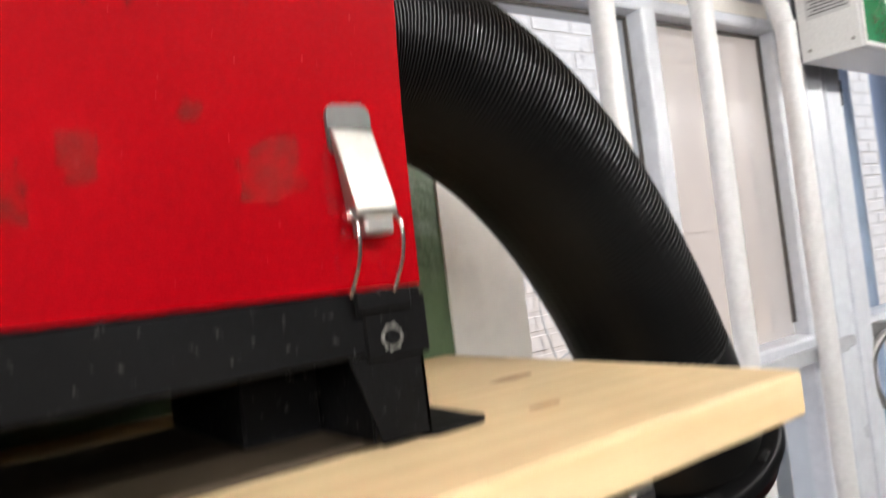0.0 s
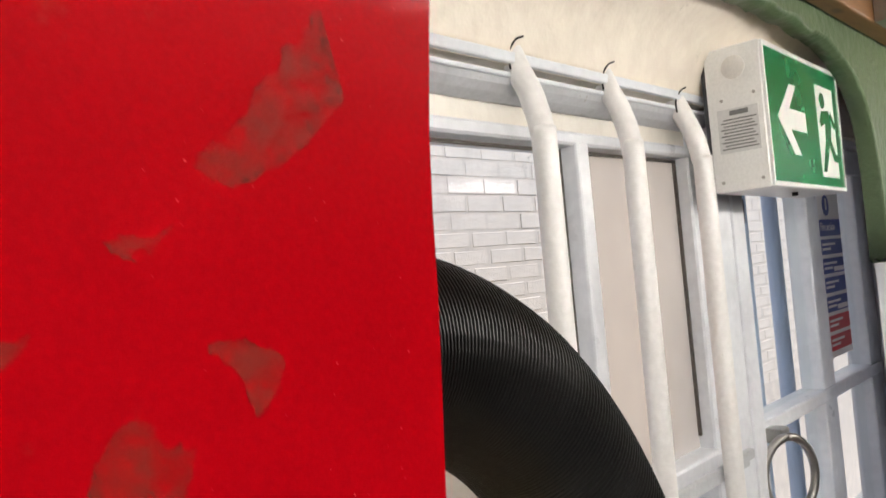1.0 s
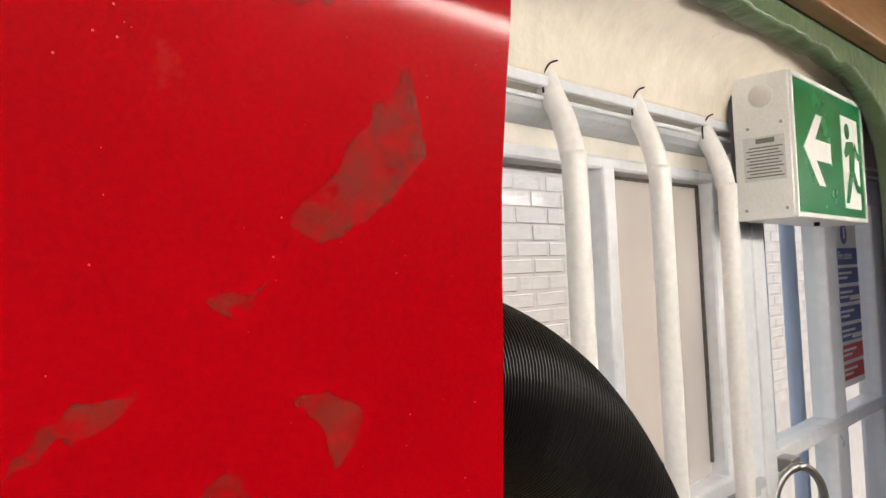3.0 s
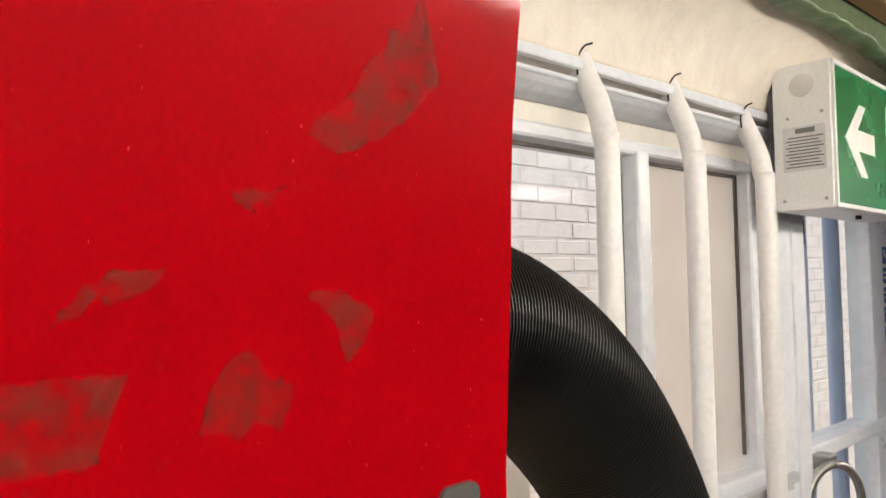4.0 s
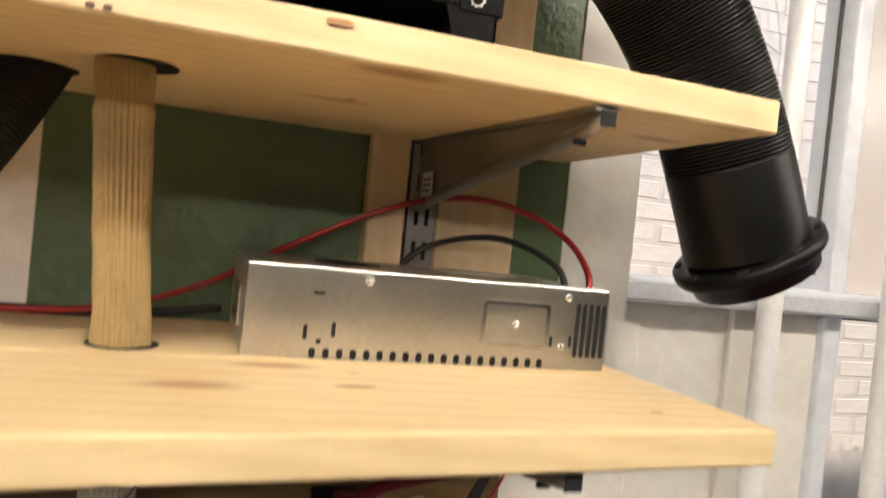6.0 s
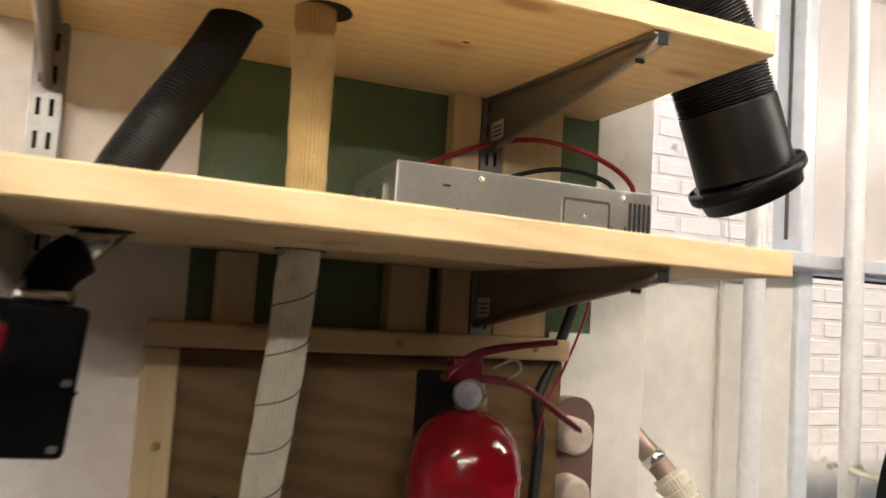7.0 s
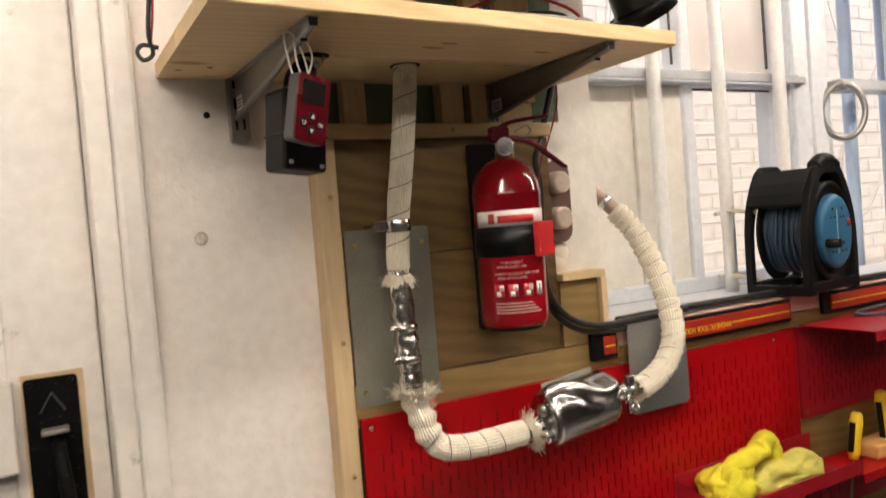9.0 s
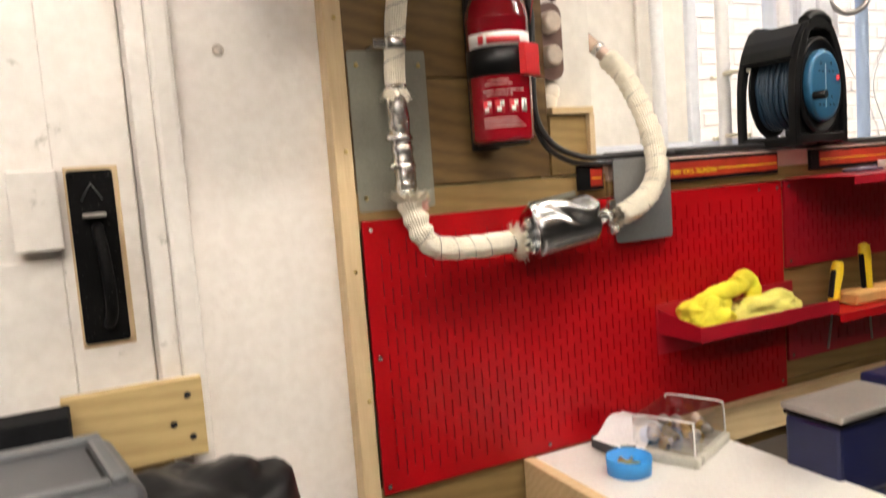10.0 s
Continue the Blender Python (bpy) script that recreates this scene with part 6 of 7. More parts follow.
rpart("front_cheek", arch_frame(-0.066, -0.050, 0.118, 0.250, 0.020, 0.05), BLACK_PLASTIC, "black plastic side cheek")
rpart("back_cheek", arch_frame(0.050, 0.064, 0.118, 0.250, 0.020, 0.05), BLACK_PLASTIC)
rpart("handle_grip", bm_sweep(smooth([(-0.050, -0.056, 0.240), (-0.02, -0.056, 0.252), (0.02, -0.056, 0.252), (0.05, -0.056, 0.240)], 6), 0.012, 14), BLACK_PLASTIC)
for x in (-0.104, 0.104):
    rpart("foot_bar", bm_box(x - 0.014, x + 0.014, -0.066, 0.064, -0.005, 0.014, 0.003, 2), BLACK_PLASTIC)
    rpart("shoulder", bm_box(x * 0.78 - 0.010, x * 0.78 + 0.010, -0.060, 0.060, 0.165, 0.182, 0.003, 2), BLACK_PLASTIC)
for s in (-1, 1):
    slab = bm_prism([(s * 0.112, 0.172), (s * 0.104, 0.192), (s * 0.088, 0.212), (s * 0.066, 0.230), (s * 0.056, 0.238), (s * 0.052, 0.231), (s * 0.062, 0.222), (s * 0.084, 0.202), (s * 0.104, 0.168)], -0.056, 0.056)
    rpart("shroud", slab, BLACK_PLASTIC, "black plastic shoulder plate")
rpart("front_plate", bm_prism([(-0.104, 0.002), (-0.104, 0.10), (-0.096, 0.146), (-0.076, 0.176), (-0.048, 0.195), (-0.016, 0.203), (0.016, 0.203), (0.048, 0.195), (0.076, 0.176), (0.096, 0.146), (0.104, 0.10), (0.104, 0.002)], -0.0555, -0.0475), BLACK_PLASTIC, "black plate round the drum")
axis = Matrix.Translation((0, 0, 0.113)) @ FACE_ROOM
rpart("drum", moved(bm_lathe([(0.050, -0.045), (0.050, 0.045)], 32), axis), BLACK_PLASTIC)
rpart("drum_flange", moved(bm_lathe([(0.092, 0.050), (0.098, 0.056), (0.098, 0.063), (0.092, 0.067), (0.086, 0.064), (0.078, 0.060), (0.070, 0.060)], 56), axis), BLACK_PLASTIC)
rpart("back_flange", moved(bm_lathe([(0.092, -0.049), (0.097, -0.046), (0.092, -0.043)], 48), axis), BLACK_PLASTIC)
rpart("socket_disc", moved(bm_lathe([(0.071, 0.056), (0.0715, 0.070), (0.069, 0.074), (0.060, 0.0755), (0.002, 0.0755)], 48), axis), REEL_BLUE, "blue plastic socket disc, scuffed")
for a in (55, 125, 235, 305):
    c, s = math.cos(radians(a)), math.sin(radians(a))
    for dx, dz, w, h in ((0, 0.010, 0.004, 0.006), (-0.008, -0.006, 0.006, 0.0035), (0.008, -0.006, 0.006, 0.0035)):
        rpart("pin_hole", bm_box(0.040 * c + dx - w / 2, 0.040 * c + dx + w / 2, -0.0762, -0.0752, 0.113 + 0.040 * s + dz - h / 2, 0.113 + 0.040 * s + dz + h / 2), VOID)
rpart("scuff", bm_box(-0.004, -0.001, -0.0761, -0.0755, 0.07, 0.155), surface("chalky scuff", (0.32, 0.42, 0.48), 0.8), "pale scuff on the disc")
rpart("reset_button", bm_rod((0.050, -0.0755, 0.128), (0.050, -0.079, 0.128), 0.006, 14), LABEL_RED, "red reset button")
rpart("crank", bm_rod((-0.055, -0.056, 0.092), (-0.055, -0.100, 0.092), 0.0085, 16), BLACK_PLASTIC, "black winding knob")
rl = random.Random(3)
for layer in range(2):
    for k in range(9):
        y = -0.036 + 0.009 * k + (0.004 if layer else 0)
        r = 0.066 + 0.010 * layer
        loop = [(r * math.cos(2 * math.pi * q / 40) * (1 + 0.03 * math.sin(q + k)), y + 0.004 * math.sin(2 * math.pi * q / 40 + k), 0.113 + r * math.sin(2 * math.pi * q / 40)) for q in range(41)]
        rpart("cable_turn", bm_sweep(loop, 0.0048, 8), CABLE_BLUE)
rpart("loose_turn", bm_sweep(smooth([(-0.03, -0.03, 0.19), (-0.075, -0.044, 0.16), (-0.088, -0.046, 0.11), (-0.075, -0.046, 0.05), (-0.06, -0.05, 0.016)], 8), 0.0048, 8), CABLE_BLUE, "slack turn of blue cable")
for z in (0.03, 0.155):
    part("tie", bm_sweep(smooth([(0.868, 0.045, SILL + z), (0.868, 0.080, SILL + z + 0.003), (0.876, 0.112, SILL + z + 0.004), (0.905, 0.122, SILL + z + 0.004), (0.900, 0.150, SILL + z + 0.002), (0.875, 0.145, SILL + z)], 6), 0.0042, 8), surface("yellowed nylon", (0.70, 0.64, 0.48), 0.5), reel, "yellowed cable tie")

# ---------------------------------------------------------------- magnetic strips, red shelf, tray
def magnetic_strip(x0, x1, words):
    s = thing("magnetic_strip", ((x0 + x1) / 2, -0.01, 1.36), "black and red magnetic tool strip with yellow print", "tool holder", "magnetic strips")
    part("back", bm_box(x0, x1, -0.013, -0.0045, 1.345, 1.386, 0.001), BLACK_PLASTIC, s)
    part("red_face", bm_box(x0 + 0.022, x1 - 0.004, -0.0150, -0.0128, 1.352, 1.380, 0.0006), ORANGE_PRINT, s, "red face with orange line")
    part("line", bm_box(x0 + (0.155 if words else 0.024), x1 - 0.006, -0.0154, -0.0150, 1.3635, 1.3655), YELLOW, s)
    if words:
        lettering("MAGNETIC TOOL HOLDER", 0.013, YELLOW, facing_room(x0 + 0.088, -0.0156, 1.3635) @ pose(0, 0, 0, 0, 0, 180), s, wide=0.125)
    return s


magnetic_strip(0.408, 0.458, False)
magnetic_strip(0.560, 0.872, True)
magnetic_strip(0.965, 1.40, False)
solo("sill_lip", bm_box(0.474, 1.62, -0.004, 0.0115, 1.3585, 1.3885, 0.001), surface("faded pink paint", (0.62, 0.42, 0.36), 0.5), "faded pink timber lip below the sill", "trim", kind="structure")
rs = thing("red_shelf", (1.1, -0.06, 1.33), "folded red steel shelf on the pegboard", "shelf")
part("top", bm_box(0.895, 1.70, -0.150, -0.0088, 1.3325, 1.3345, 0.0006), SHELF_RED, rs)
part("lip", bm_box(0.895, 1.70, -0.152, -0.150, 1.318, 1.3345, 0.0005), SHELF_RED, rs)
solo("tape_roll", bm_lathe([(0.022, 1.3347), (0.030, 1.3347), (0.030, 1.355), (0.022, 1.355)], 28), surface("pale tape", (0.7, 0.66, 0.6), 0.5), "roll of pale tape on the red shelf", "tape")
bpy.data.objects["tape_roll"].matrix_basis = Matrix.Translation((1.12, -0.08, 0))
tray = thing("steel_tray", (0.72, -0.06, 1.08), "dark red steel tray hooked on the pegboard", "tray")
part("floor", bm_box(0.563, 0.905, -0.108, -0.0105, 1.0830, 1.0845), SHELF_RED, tray)
part("front", bm_box(0.563, 0.905, -0.1095, -0.1080, 1.0825, 1.1080, 0.0004), SHELF_RED, tray)
part("back", bm_box(0.558, 0.905, -0.0105, -0.0090, 1.045, 1.135, 0.0004), SHELF_RED, tray)
part("side", bm_prism([(-0.1080, 1.0845), (-0.1080, 1.108), (-0.0105, 1.125), (-0.0105, 1.0845)], 0.563, 0.5645), SHELF_RED, tray)
bpy.data.objects["side"].data.transform(Matrix(((0, 1, 0, 0), (1, 0, 0, 0), (0, 0, 1, 0), (0, 0, 0, 1))))


def rag(cx, cy, cz, rx, ry, rz, seed, folds, m, label):
    """A crumpled cloth heap."""
    bm = bmesh.new()
    bmesh.ops.create_icosphere(bm, subdivisions=5, radius=1)
    for v in bm.verts:
        p = v.co.copy()
        d = 1.06 + 0.36 * noise.noise(p * 1.2 + Vector((seed, 0, 0))) - 0.30 * abs(noise.noise(p * folds + Vector((0, seed, 0)))) - 0.05 * abs(noise.noise(p * folds * 2.6 + Vector((seed, 2, 0))))
        v.co = Vector((cx + p.x * rx * d, cy + p.y * ry * d, max(cz + p.z * rz * d, 1.0850)))
    for f in bm.faces:
        f.smooth = True
    return solo("cloth", bm, m, label, "cloth", "rags in the tray")


rag(0.628, -0.060, 1.116, 0.052, 0.040, 0.036, 1.0, 1.5, CLOTH, "bright yellow cleaning cloth, crumpled")
GRUBBY = surface("grubby yellow cloth", (0.60, 0.55, 0.12), 0.95, var=0.25, scale=22, bump=0.5, bscale=420, depth=0.0012)
rag(0.770, -0.056, 1.106, 0.095, 0.036, 0.027, 5.0, 1.8, GRUBBY, "grubby greenish yellow cloth, crumpled")
roll = smooth([(0.600, -0.066, 1.128), (0.632, -0.062, 1.142), (0.672, -0.058, 1.148), (0.706, -0.054, 1.152), (0.724, -0.050, 1.164), (0.744, -0.046, 1.160), (0.752, -0.048, 1.138), (0.748, -0.050, 1.118)], 8)
arm = bm_sweep(roll, 0.015, 18, radii=[0.0165 * (1 + 0.22 * noise.noise(Vector((i * 0.21, 4, 0)))) * min(1, (i + 2) / 8, (len(roll) - i + 3) / 8) for i in range(len(roll))], wobble=0.16)
solo("cloth", arm, CLOTH, "yellow cloth end rolled over the others", "cloth", "rags in the tray")
for x, lean, h in ((0.955, 12, 0.085), (1.06, -6, 0.11)):
    d = thing("screwdriver", (x, -0.06, 1.08), "yellow and black handled screwdriver in the rack", "screwdriver", "hand tools")
    sm = Matrix.Translation((x, -0.060, 1.085)) @ pose(0, 0, 0, 0, lean, 0)
    part("handle", moved(bm_lathe([(0.008, 0.0), (0.011, 0.012), (0.0095, 0.03), (0.012, h - 0.02), (0.010, h - 0.004), (0.006, h)], 20), sm), YELLOW, d)
    part("grip", moved(bm_box(-0.0125, -0.0085, -0.006, 0.006, 0.012, h - 0.018, 0.002), sm), BLACK_PLASTIC, d)
    part("shaft", moved(bm_rod((0, 0, -0.085), (0, 0, 0), 0.0022, 8), sm), STEEL, d)
rack = thing("tool_rack", (1.15, -0.06, 1.07), "red steel tool rack with holes", "rack")
part("top", bm_box(0.91, 1.55, -0.105, -0.0090, 1.076, 1.0785, 0.0005), BOARD_RED, rack)
part("lip", bm_box(0.91, 1.55, -0.1065, -0.105, 1.062, 1.0785, 0.0004), BOARD_RED, rack)
solo("packet", bm_box(0.99, 1.18, -0.085, -0.03, 1.0790, 1.105, 0.006, 2), surface("orange card", (0.66, 0.36, 0.12), 0.6), "orange printed packet on the rack", "packet")

# ---------------------------------------------------------------- bench, vise and small things
cab = thing("bench_cabinet", (0.43, -0.3, 0), "white topped bench cabinet with a pine edge", "bench")
part("worktop", bm_box(0.288, 0.585, -0.62, -0.012, 0.905, 0.925, 0.002), BENCH_WHITE, cab, "white laminate top")
part("edge_strip", bm_box(0.268, 0.2875, -0.62, -0.012, 0.84, 0.9265, 0.0015), PINE, cab, "pine edge strip")
part("carcass", bm_box(0.290, 0.580, -0.60, -0.02, 0.0, 0.9045), CASE_GREY, cab)
ben = thing("side_bench", (1.1, -0.3, 0), "dark workbench beside the cabinet", "bench")
part("top", bm_box(0.590, 1.9, -0.62, -0.03, 0.80, 0.845, 0.002), surface("oily dark bench top", (0.06, 0.05, 0.045), 0.5), ben)
part("frame", bm_box(0.62, 1.86, -0.58, -0.05, 0.0, 0.80), TREATED, ben)
solo("upstand", bm_box(0.592, 1.9, -0.030, -0.010, 0.86, 0.926, 0.001), PINE, "pale timber upstand along the wall", "rail")
vise = thing("vise", (0.66, -0.3, 0.845), "dark blue bench vise with a grey jaw plate", "vise")
part("base", moved(bm_lathe([(0.075, 0.0), (0.075, 0.012), (0.050, 0.022), (0.042, 0.05)], 32), Matrix.Translation((0.655, -0.30, 0.8455))), VISE_BLUE, vise)
part("body", bm_box(0.575, 0.745, -0.345, -0.255, 0.893, 1.000, 0.006, 2), VISE_BLUE, vise)
part("jaw_band", bm_box(0.5735, 0.746, -0.347, -0.253, 1.0003, 1.0075, 0.002), BLACK_PAINT, vise, "dark band under the jaw plate")
part("jaw_plate", bm_box(0.572, 0.748, -0.35, -0.25, 1.0078, 1.018, 0.002), surface("grey steel jaw", (0.42, 0.40, 0.37), 0.45, 0.6), vise, "grey steel jaw plate")
part("rear_jaw", bm_box(0.752, 0.83, -0.35, -0.25, 0.96, 1.030, 0.006, 2), VISE_BLUE, vise)
part("screw_boss", moved(bm_lathe([(0.020, 0), (0.022, 0.004), (0.022, 0.05), (0.014, 0.055)], 24), Matrix.Translation((0.57, -0.325, 0.90)) @ pose(0, 0, 0, 0, -90, 0)), VISE_BLUE, vise)
part("tommy_bar", bm_rod((0.535, -0.39, 0.90), (0.535, -0.26, 0.90), 0.006, 12), STEEL, vise)
cup = thing("plastic_lid", (0.365, -0.155, 0.925), "light blue plastic lid holding a few screws", "lid")
cupm = Matrix.Translation((0.368, -0.150, 0.9253))
part("wall", moved(bm_lathe([(0.030, 0), (0.0325, 0.001), (0.034, 0.026), (0.0325, 0.0265), (0.031, 0.003), (0.002, 0.0025)], 40), cupm), CUP_BLUE, cup)
for k in range(6):
    b = k * 1.1
    part("screw", bm_rod((0.368 + 0.014 * math.cos(b), -0.150 + 0.014 * math.sin(b), 0.931 + 0.002 * k), (0.368 - 0.018 * math.cos(b + 0.5), -0.150 - 0.016 * math.sin(b + 0.5), 0.934 + 0.0025 * k), 0.0022, 8), BRASS, cup)
box = thing("blister_box", (0.48, -0.12, 0.925), "clear plastic box of loose fittings", "plastic box")
bx = Matrix.Translation((0.492, -0.125, 0.9255)) @ pose(0, 0, 0, 0, 0, 24) @ Matrix.Diagonal((1.12, 1.35, 1.3, 1))
part("base", moved(bm_box(-0.062, 0.062, -0.042, 0.042, 0.0, 0.012, 0.003, 2), bx), surface("cloudy plastic", (0.55, 0.53, 0.46), 0.3), box)
part("lid", moved(bm_box(-0.058, 0.058, -0.038, 0.038, 0.0125, 0.052, 0.006, 2), bx), BLISTER, box, "clear lid")
# Opaque white rods paint the glints along the clear lid's edges.
for sx in (-1, 1):
    part("clear_edge", moved(bm_sweep(smooth([(sx * 0.057, -0.037, 0.013), (sx * 0.056, -0.036, 0.046), (sx * 0.054, -0.030, 0.052), (sx * 0.054, 0.030, 0.052), (sx * 0.056, 0.036, 0.046)], 5), 0.0011, 6), bx), SIGN_WHITE, box, "white rod painting the glint on a clear edge")
for k in range(22):
    a, c, z = rl.uniform(-0.045, 0.045), rl.uniform(-0.028, 0.028), rl.uniform(0.018, 0.030)
    part("fitting", moved(bm_lathe([(0.006, 0), (0.008, 0.003), (0.005, 0.009), (0.003, 0.012)], 8), bx @ Matrix.Translation((a, c, z)) @ pose(0, 0, 0, rl.uniform(0, 180), rl.uniform(0, 180), 0)), (BRASS, STEEL, SOCKET_CREAM)[k % 3], box)
leaf = bmesh.new()
bmesh.ops.create_grid(leaf, x_segments=14, y_segments=10, size=1)
for v in leaf.verts:
    x, y = v.co.x * 0.055, v.co.y * 0.04
    v.co = (x, y, 0.030 + 0.010 * math.sin(3 * v.co.x + 1) + 0.005 * v.co.y + 0.012 * max(0, v.co.x) ** 2)
solo("paper_sheet", moved(leaf, Matrix.Translation((0.435, -0.075, 0.9255)) @ pose(0, 0, 0, 0, 0, 24)), PAPER, "creased white paper on the bench", "paper").modifiers.new("thick", "SOLIDIFY").thickness = 0.0004
solo("box_stack", bm_box(0.385, 0.465, -0.115, -0.035, 0.9252, 0.945, 0.002), CASE_GREY, "flat grey box under the paper", "box")

# ---------------------------------------------------------------- door and handle to the left
ldoor = thing("door_2", (-0.7, 0.1, 0), "white painted panelled door with a black latch", "door", kind="structure")
part("leaf", bm_box(-1.2, -0.252, 0.104, 0.15, 0.01, 2.1), DOOR_WHITE, ldoor)
part("stile", bm_box(-0.352, -0.2535, 0.096, 0.104, 0.01, 2.1, 0.002), DOOR_WHITE, ldoor)
part("rail", bm_box(-1.2, -0.3525, 0.097, 0.104, 1.655, 1.80, 0.002), DOOR_WHITE, ldoor)
part("rail", bm_box(-1.2, -0.3525, 0.097, 0.104, 1.10, 1.315, 0.002), DOOR_WHITE, ldoor)
part("lock_box", bm_box(-0.405, -0.347, 0.072, 0.0965, 1.328, 1.432, 0.003, 2), DOOR_WHITE, ldoor, "white painted rim lock")
part("wood_edge", bm_box(-0.340, -0.274, 0.0935, 0.0965, 1.191, 1.434, 0.001), PINE_Z, ldoor, "bare timber round the plate")
lp2 = part("latch_plate", bm_prism(rounded(-0.337, -0.281, 1.197, 1.429, 0.005), 0.090, 0.0938), BLACK_PAINT, ldoor, "black iron latch plate")
part("grip", bm_sweep(smooth([(-0.306, 0.088, 1.352), (-0.306, 0.070, 1.345), (-0.303, 0.056, 1.315), (-0.301, 0.052, 1.28), (-0.301, 0.058, 1.245), (-0.304, 0.074, 1.226), (-0.306, 0.089, 1.222)], 7), 0.0078, 12), BLACK_PAINT, lp2, "curved black iron handle")
part("thumb_piece", bm_box(-0.323, -0.294, 0.066, 0.088, 1.366, 1.372, 0.002, 2), surface("worn iron", (0.30, 0.28, 0.25), 0.45, 0.6), lp2, "worn thumb piece")
part("motif", bm_sweep([(-0.322, 0.0885, 1.389), (-0.309, 0.0885, 1.411), (-0.296, 0.0885, 1.389)], 0.0014, 6), surface("dull iron", (0.09, 0.09, 0.09), 0.5, 0.4), lp2)
for x, z in ((-0.331, 1.423), (-0.288, 1.423), (-0.331, 1.204), (-0.287, 1.204)):
    part("plate_screw", moved(bm_lathe([(0.0035, 0), (0.003, 0.0012), (0.001, 0.0015)], 10), facing_room(x, 0.0899, z)), BLACK_PAINT, lp2)
solo("architrave", joined(bm_box(-0.2515, -0.226, 0.026, 0.15, 0, 2.16, 0.004, 2), bm_box(-0.226, -0.196, 0.012, 0.15, 0, 2.16, 0.006, 2)), DOOR_WHITE, "white moulded door architrave", "trim", kind="structure")
solo("nail_hole", moved(bm_lathe([(0.008, 0), (0.007, 0.0015), (0.003, 0.003), (0.002, 0.0005)], 14), facing_room(-0.137, WALL_Y, 1.575)), surface("broken plaster", (0.60, 0.52, 0.46), 0.9, var=0.5, scale=160), "old filled fixing hole in the white wall", "mark")
solo("wall_hole", moved(bm_lathe([(0.004, 0), (0.004, 0.0006), (0.001, 0.0007)], 14), facing_room(-0.118, WALL_Y, 1.722)), VOID, "dark screw hole in the white wall", "mark")
solo("door_board", plank(-0.372, -0.207, -0.002, 0.020, 1.046, 1.149, 14), timber("pale treated board", (0.58, 0.43, 0.20), (0.36, 0.24, 0.09), (0.14, 0.08, 0.03), (1, 10, 10), bold=0.85), "short treated board with dark screw holes", "board")
for x, z in ((-0.226, 1.128), (-0.246, 1.092), (-0.224, 1.072)):
    solo("screw_hole", moved(bm_lathe([(0.0045, 0), (0.004, 0.0008), (0.001, 0.0009)], 12), facing_room(x, -0.0022, z)), VOID, "dark screw hole in the board", "mark", "board screw holes")
solo("board_prop", bm_box(-0.30, -0.25, 0.004, 0.0255, 0.0, 1.045), TREATED, "timber upright carrying the short board", "post")
foam = thing("foam_block", (-0.5, -0.06, 1.0), "black foam block beside the board", "foam")
part("block", bm_box(-0.62, -0.362, -0.065, -0.004, 0.92, 1.144, 0.003, 2), DARK_FABRIC, foam)
stand = thing("tool_stand", (-0.5, -0.3, 0), "dark steel tool stand under the grey case", "stand")
part("top", bm_box(-0.75, -0.12, -0.52, -0.05, 0.89, 0.92, 0.003), BLACK_PAINT, stand)
for x in (-0.72, -0.15):
    for y in (-0.5, -0.08):
        part("leg", bm_box(x - 0.02, x + 0.02, y - 0.02, y + 0.02, 0.0, 0.89), BLACK_PAINT, stand)
tc = thing("tool_case", (-0.45, -0.33, 1.0), "grey plastic tool case lying on a bag", "case")
tcm = Matrix.Translation((-0.452, -0.31, 1.112)) @ pose(0, 0, 0, 0, 2, 8)
part("lid", moved(bm_box(-0.16, 0.145, -0.07, 0.10, 0.0, 0.046, 0.016, 4), tcm), CASE_GREY, tc)
part("raised_rim", moved(joined(bm_box(-0.150, 0.132, 0.072, 0.088, 0.044, 0.0525, 0.003, 2), bm_box(0.118, 0.132, -0.058, 0.0718, 0.044, 0.0525, 0.003, 2), bm_box(-0.150, 0.1178, -0.058, -0.048, 0.044, 0.0525, 0.003, 2)), tcm), surface("scuffed pale grey plastic", (0.13, 0.135, 0.145), 0.38, var=0.15), tc, "paler scuffed rim")
part("groove", moved(bm_box(0.1145, 0.1175, -0.042, 0.060, 0.0455, 0.0466), tcm), VOID, tc, "dark groove beside the rim")
part("tray", moved(bm_box(-0.158, 0.143, -0.068, 0.098, -0.05, -0.001, 0.012, 3), tcm), BLACK_PLASTIC, tc)
bag = bmesh.new()
bmesh.ops.create_icosphere(bag, subdivisions=5, radius=1)
for v in bag.verts:
    p = v.co.copy()
    d = 1 + 0.16 * noise.noise(p * 1.6) + 0.20 * abs(noise.noise(p * 3.2 + Vector((3, 0, 0)))) + 0.07 * abs(noise.noise(p * 4.4)) - 0.05
    v.co = (-0.285 + 0.165 * p.x * d, -0.25 + 0.15 * p.y * d, max(1.000 + 0.120 * p.z * d, 0.9203))
for f in bag.faces:
    f.smooth = True
solo("black_bag", bag, BAG_BLACK, "creased shiny black bag beside a case", "bag")

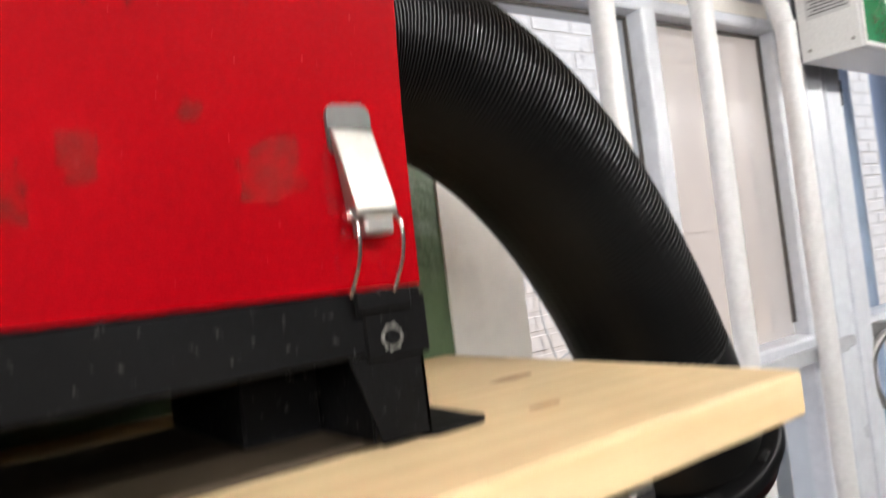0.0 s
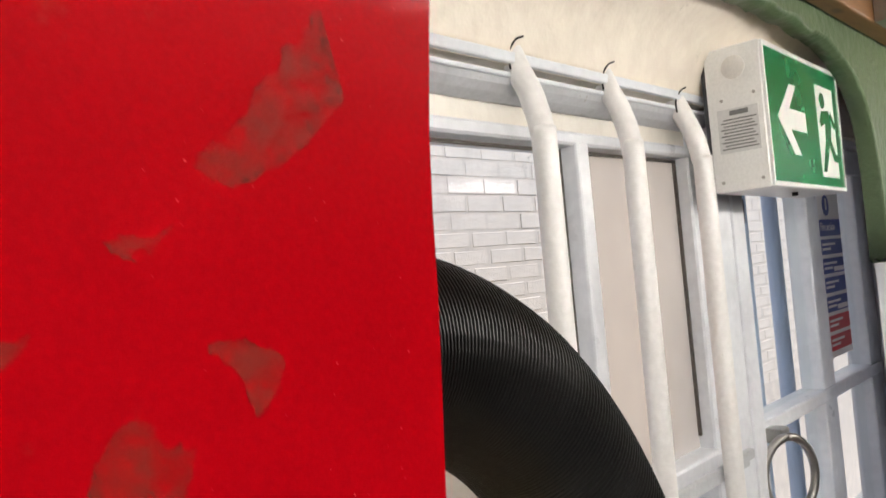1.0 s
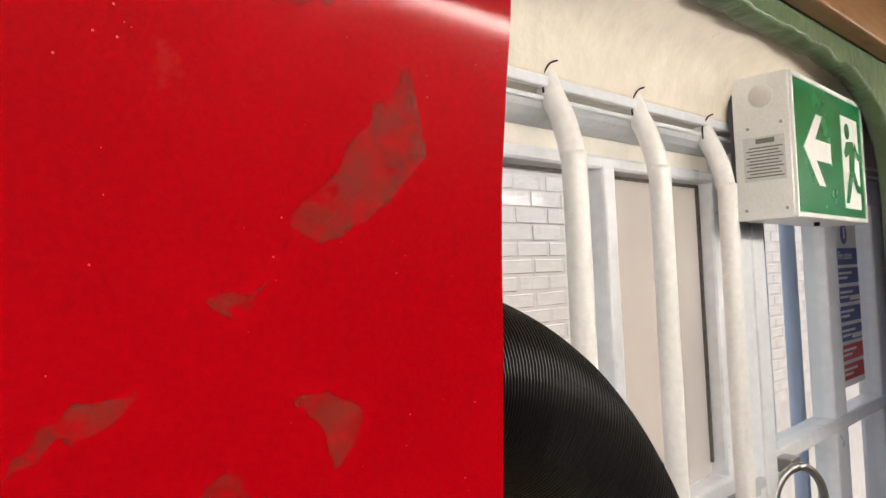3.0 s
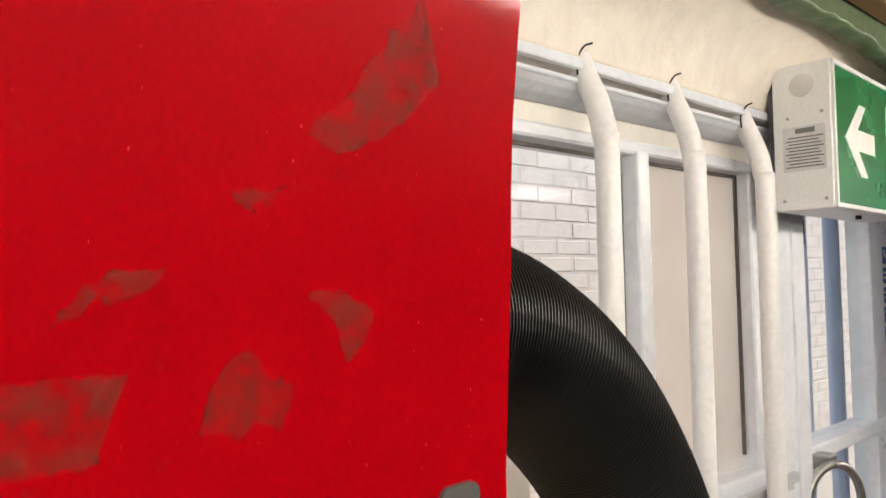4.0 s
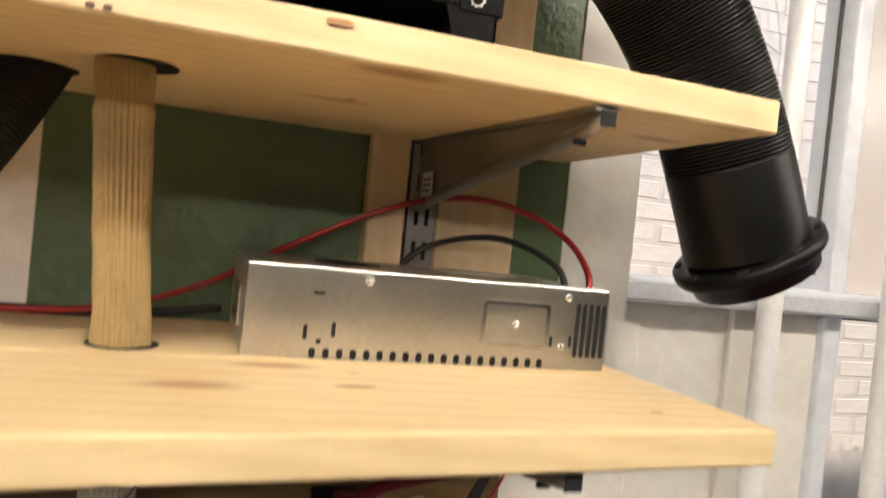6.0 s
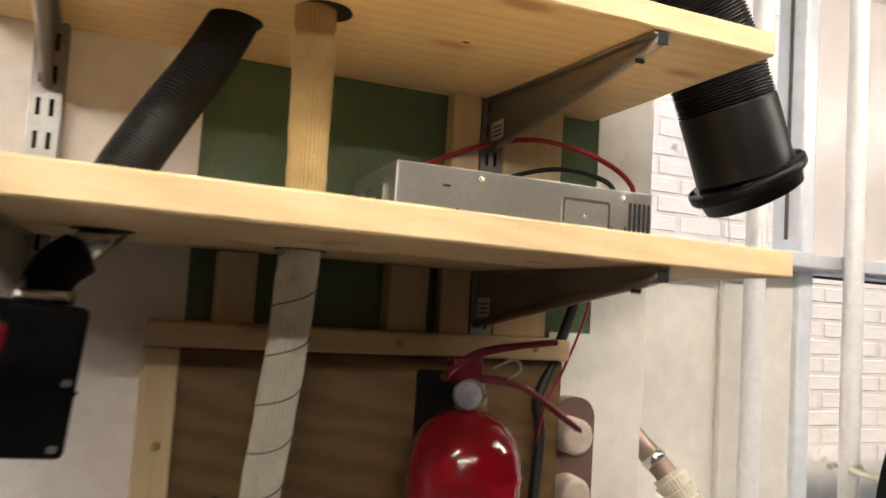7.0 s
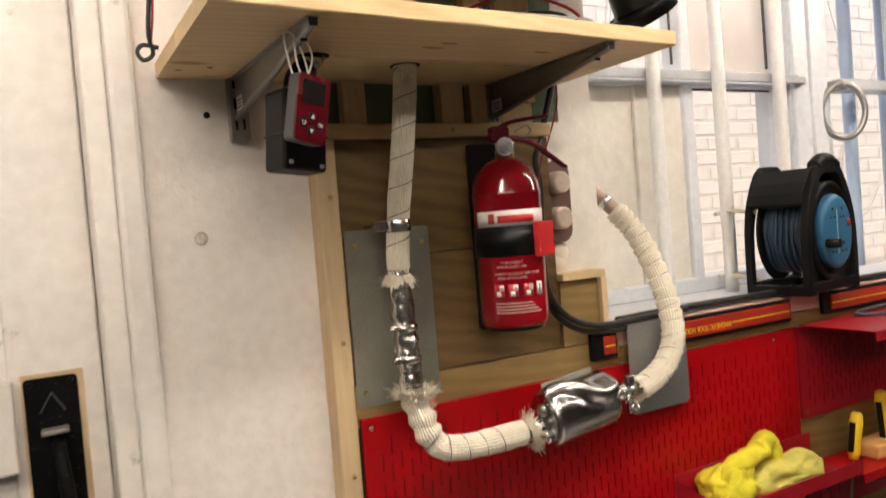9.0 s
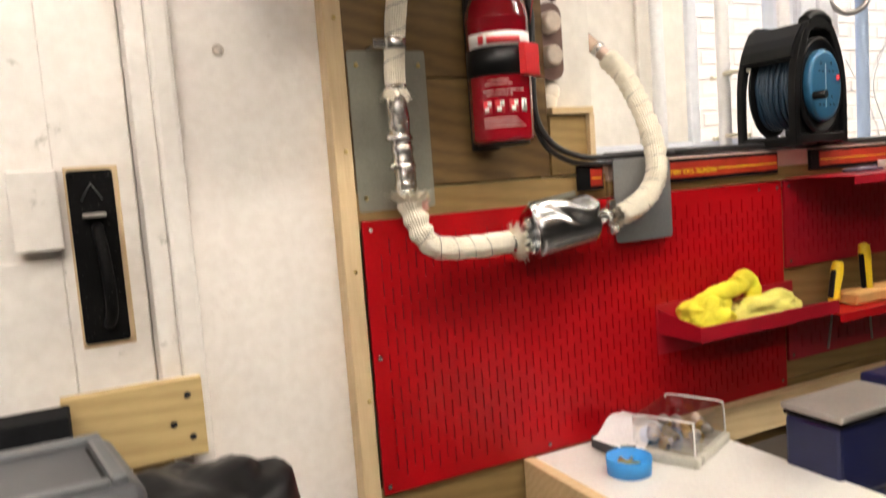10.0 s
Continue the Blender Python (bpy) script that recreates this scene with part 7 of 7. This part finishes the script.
# ---------------------------------------------------------------- bricks of the yard wall
BR = [mesh_of("brick", bm_box(-0.1035, 0.1035, -0.012, 0.05, -0.031, 0.031, 0.004), BRICK_WHITE) for _ in range(1)]
rb = random.Random(7)
count = 0
rest = []
for row in range(16, 44):
    z = row * 0.075
    for col in range(-1, 42):
        x = col * 0.225 + (0.1125 if row % 2 else 0)
        near = 17 <= row <= 30 and 1.4 < x < 6.0
        m = Matrix.Translation((x + rb.uniform(-0.004, 0.004), 1.7545 + rb.uniform(-0.0012, 0.0012), z)) @ pose(0, 0, 0, 0, rb.uniform(-0.6, 0.6), rb.uniform(-0.8, 0.8))
        if near and count < 290:
            ob = new("brick", BR[0])
            ob.parent, ob.matrix_parent_inverse, ob.matrix_basis = yard, yard.matrix_basis.inverted(), m
            count += 1
        else:
            rest.append(m)
verts, faces = [], []
cube = [(sx * 0.1035, sy, sz * 0.031) for sx in (-1, 1) for sy in (-0.012, 0.04) for sz in (-1, 1)]
for m in rest:
    i = len(verts)
    verts.extend(tuple(m @ Vector(c)) for c in cube)
    faces.extend(tuple(i + k for k in f) for f in ((0, 1, 3, 2), (4, 6, 7, 5), (0, 4, 5, 1), (2, 3, 7, 6), (1, 5, 7, 3), (0, 2, 6, 4)))
me = bpy.data.meshes.new("far_bricks")
me.from_pydata(verts, [], faces)
me.materials.append(BRICK_WHITE)
fb2 = new("far_bricks", me)
fb2.parent, fb2.matrix_parent_inverse = yard, yard.matrix_basis.inverted()
tagged(fb2, kind="stuff")
vine = thing("bare_vine", (2.6, 1.70, 0), "bare leafless climber stems on the yard wall", "plant")
rv = random.Random(11)
for k in range(3):
    x = 1.35 + 1.1 * k + rv.uniform(-0.1, 0.1)
    pts = [(x, 1.72, -0.04)]
    while pts[-1][2] < 3.4:
        pts.append((pts[-1][0] + rv.uniform(-0.12, 0.12), 1.72 + rv.uniform(-0.01, 0.01), pts[-1][2] + rv.uniform(0.15, 0.3)))
    stem = smooth(pts, 4)
    part("stem", bm_sweep(stem, 0.006, 6, radii=[0.0048 * (1 - 0.7 * i / len(stem)) for i in range(len(stem))]), BRANCH, vine)
    for j in range(4):
        q = Vector(stem[rv.randrange(len(stem) // 3, len(stem) - 2)])
        s = rv.choice((-1, 1))
        part("twig", bm_sweep(smooth([q, q + Vector((s * 0.12, 0, 0.06)), q + Vector((s * 0.25, 0, 0.22))], 4), 0.0025, 5), BRANCH, vine)
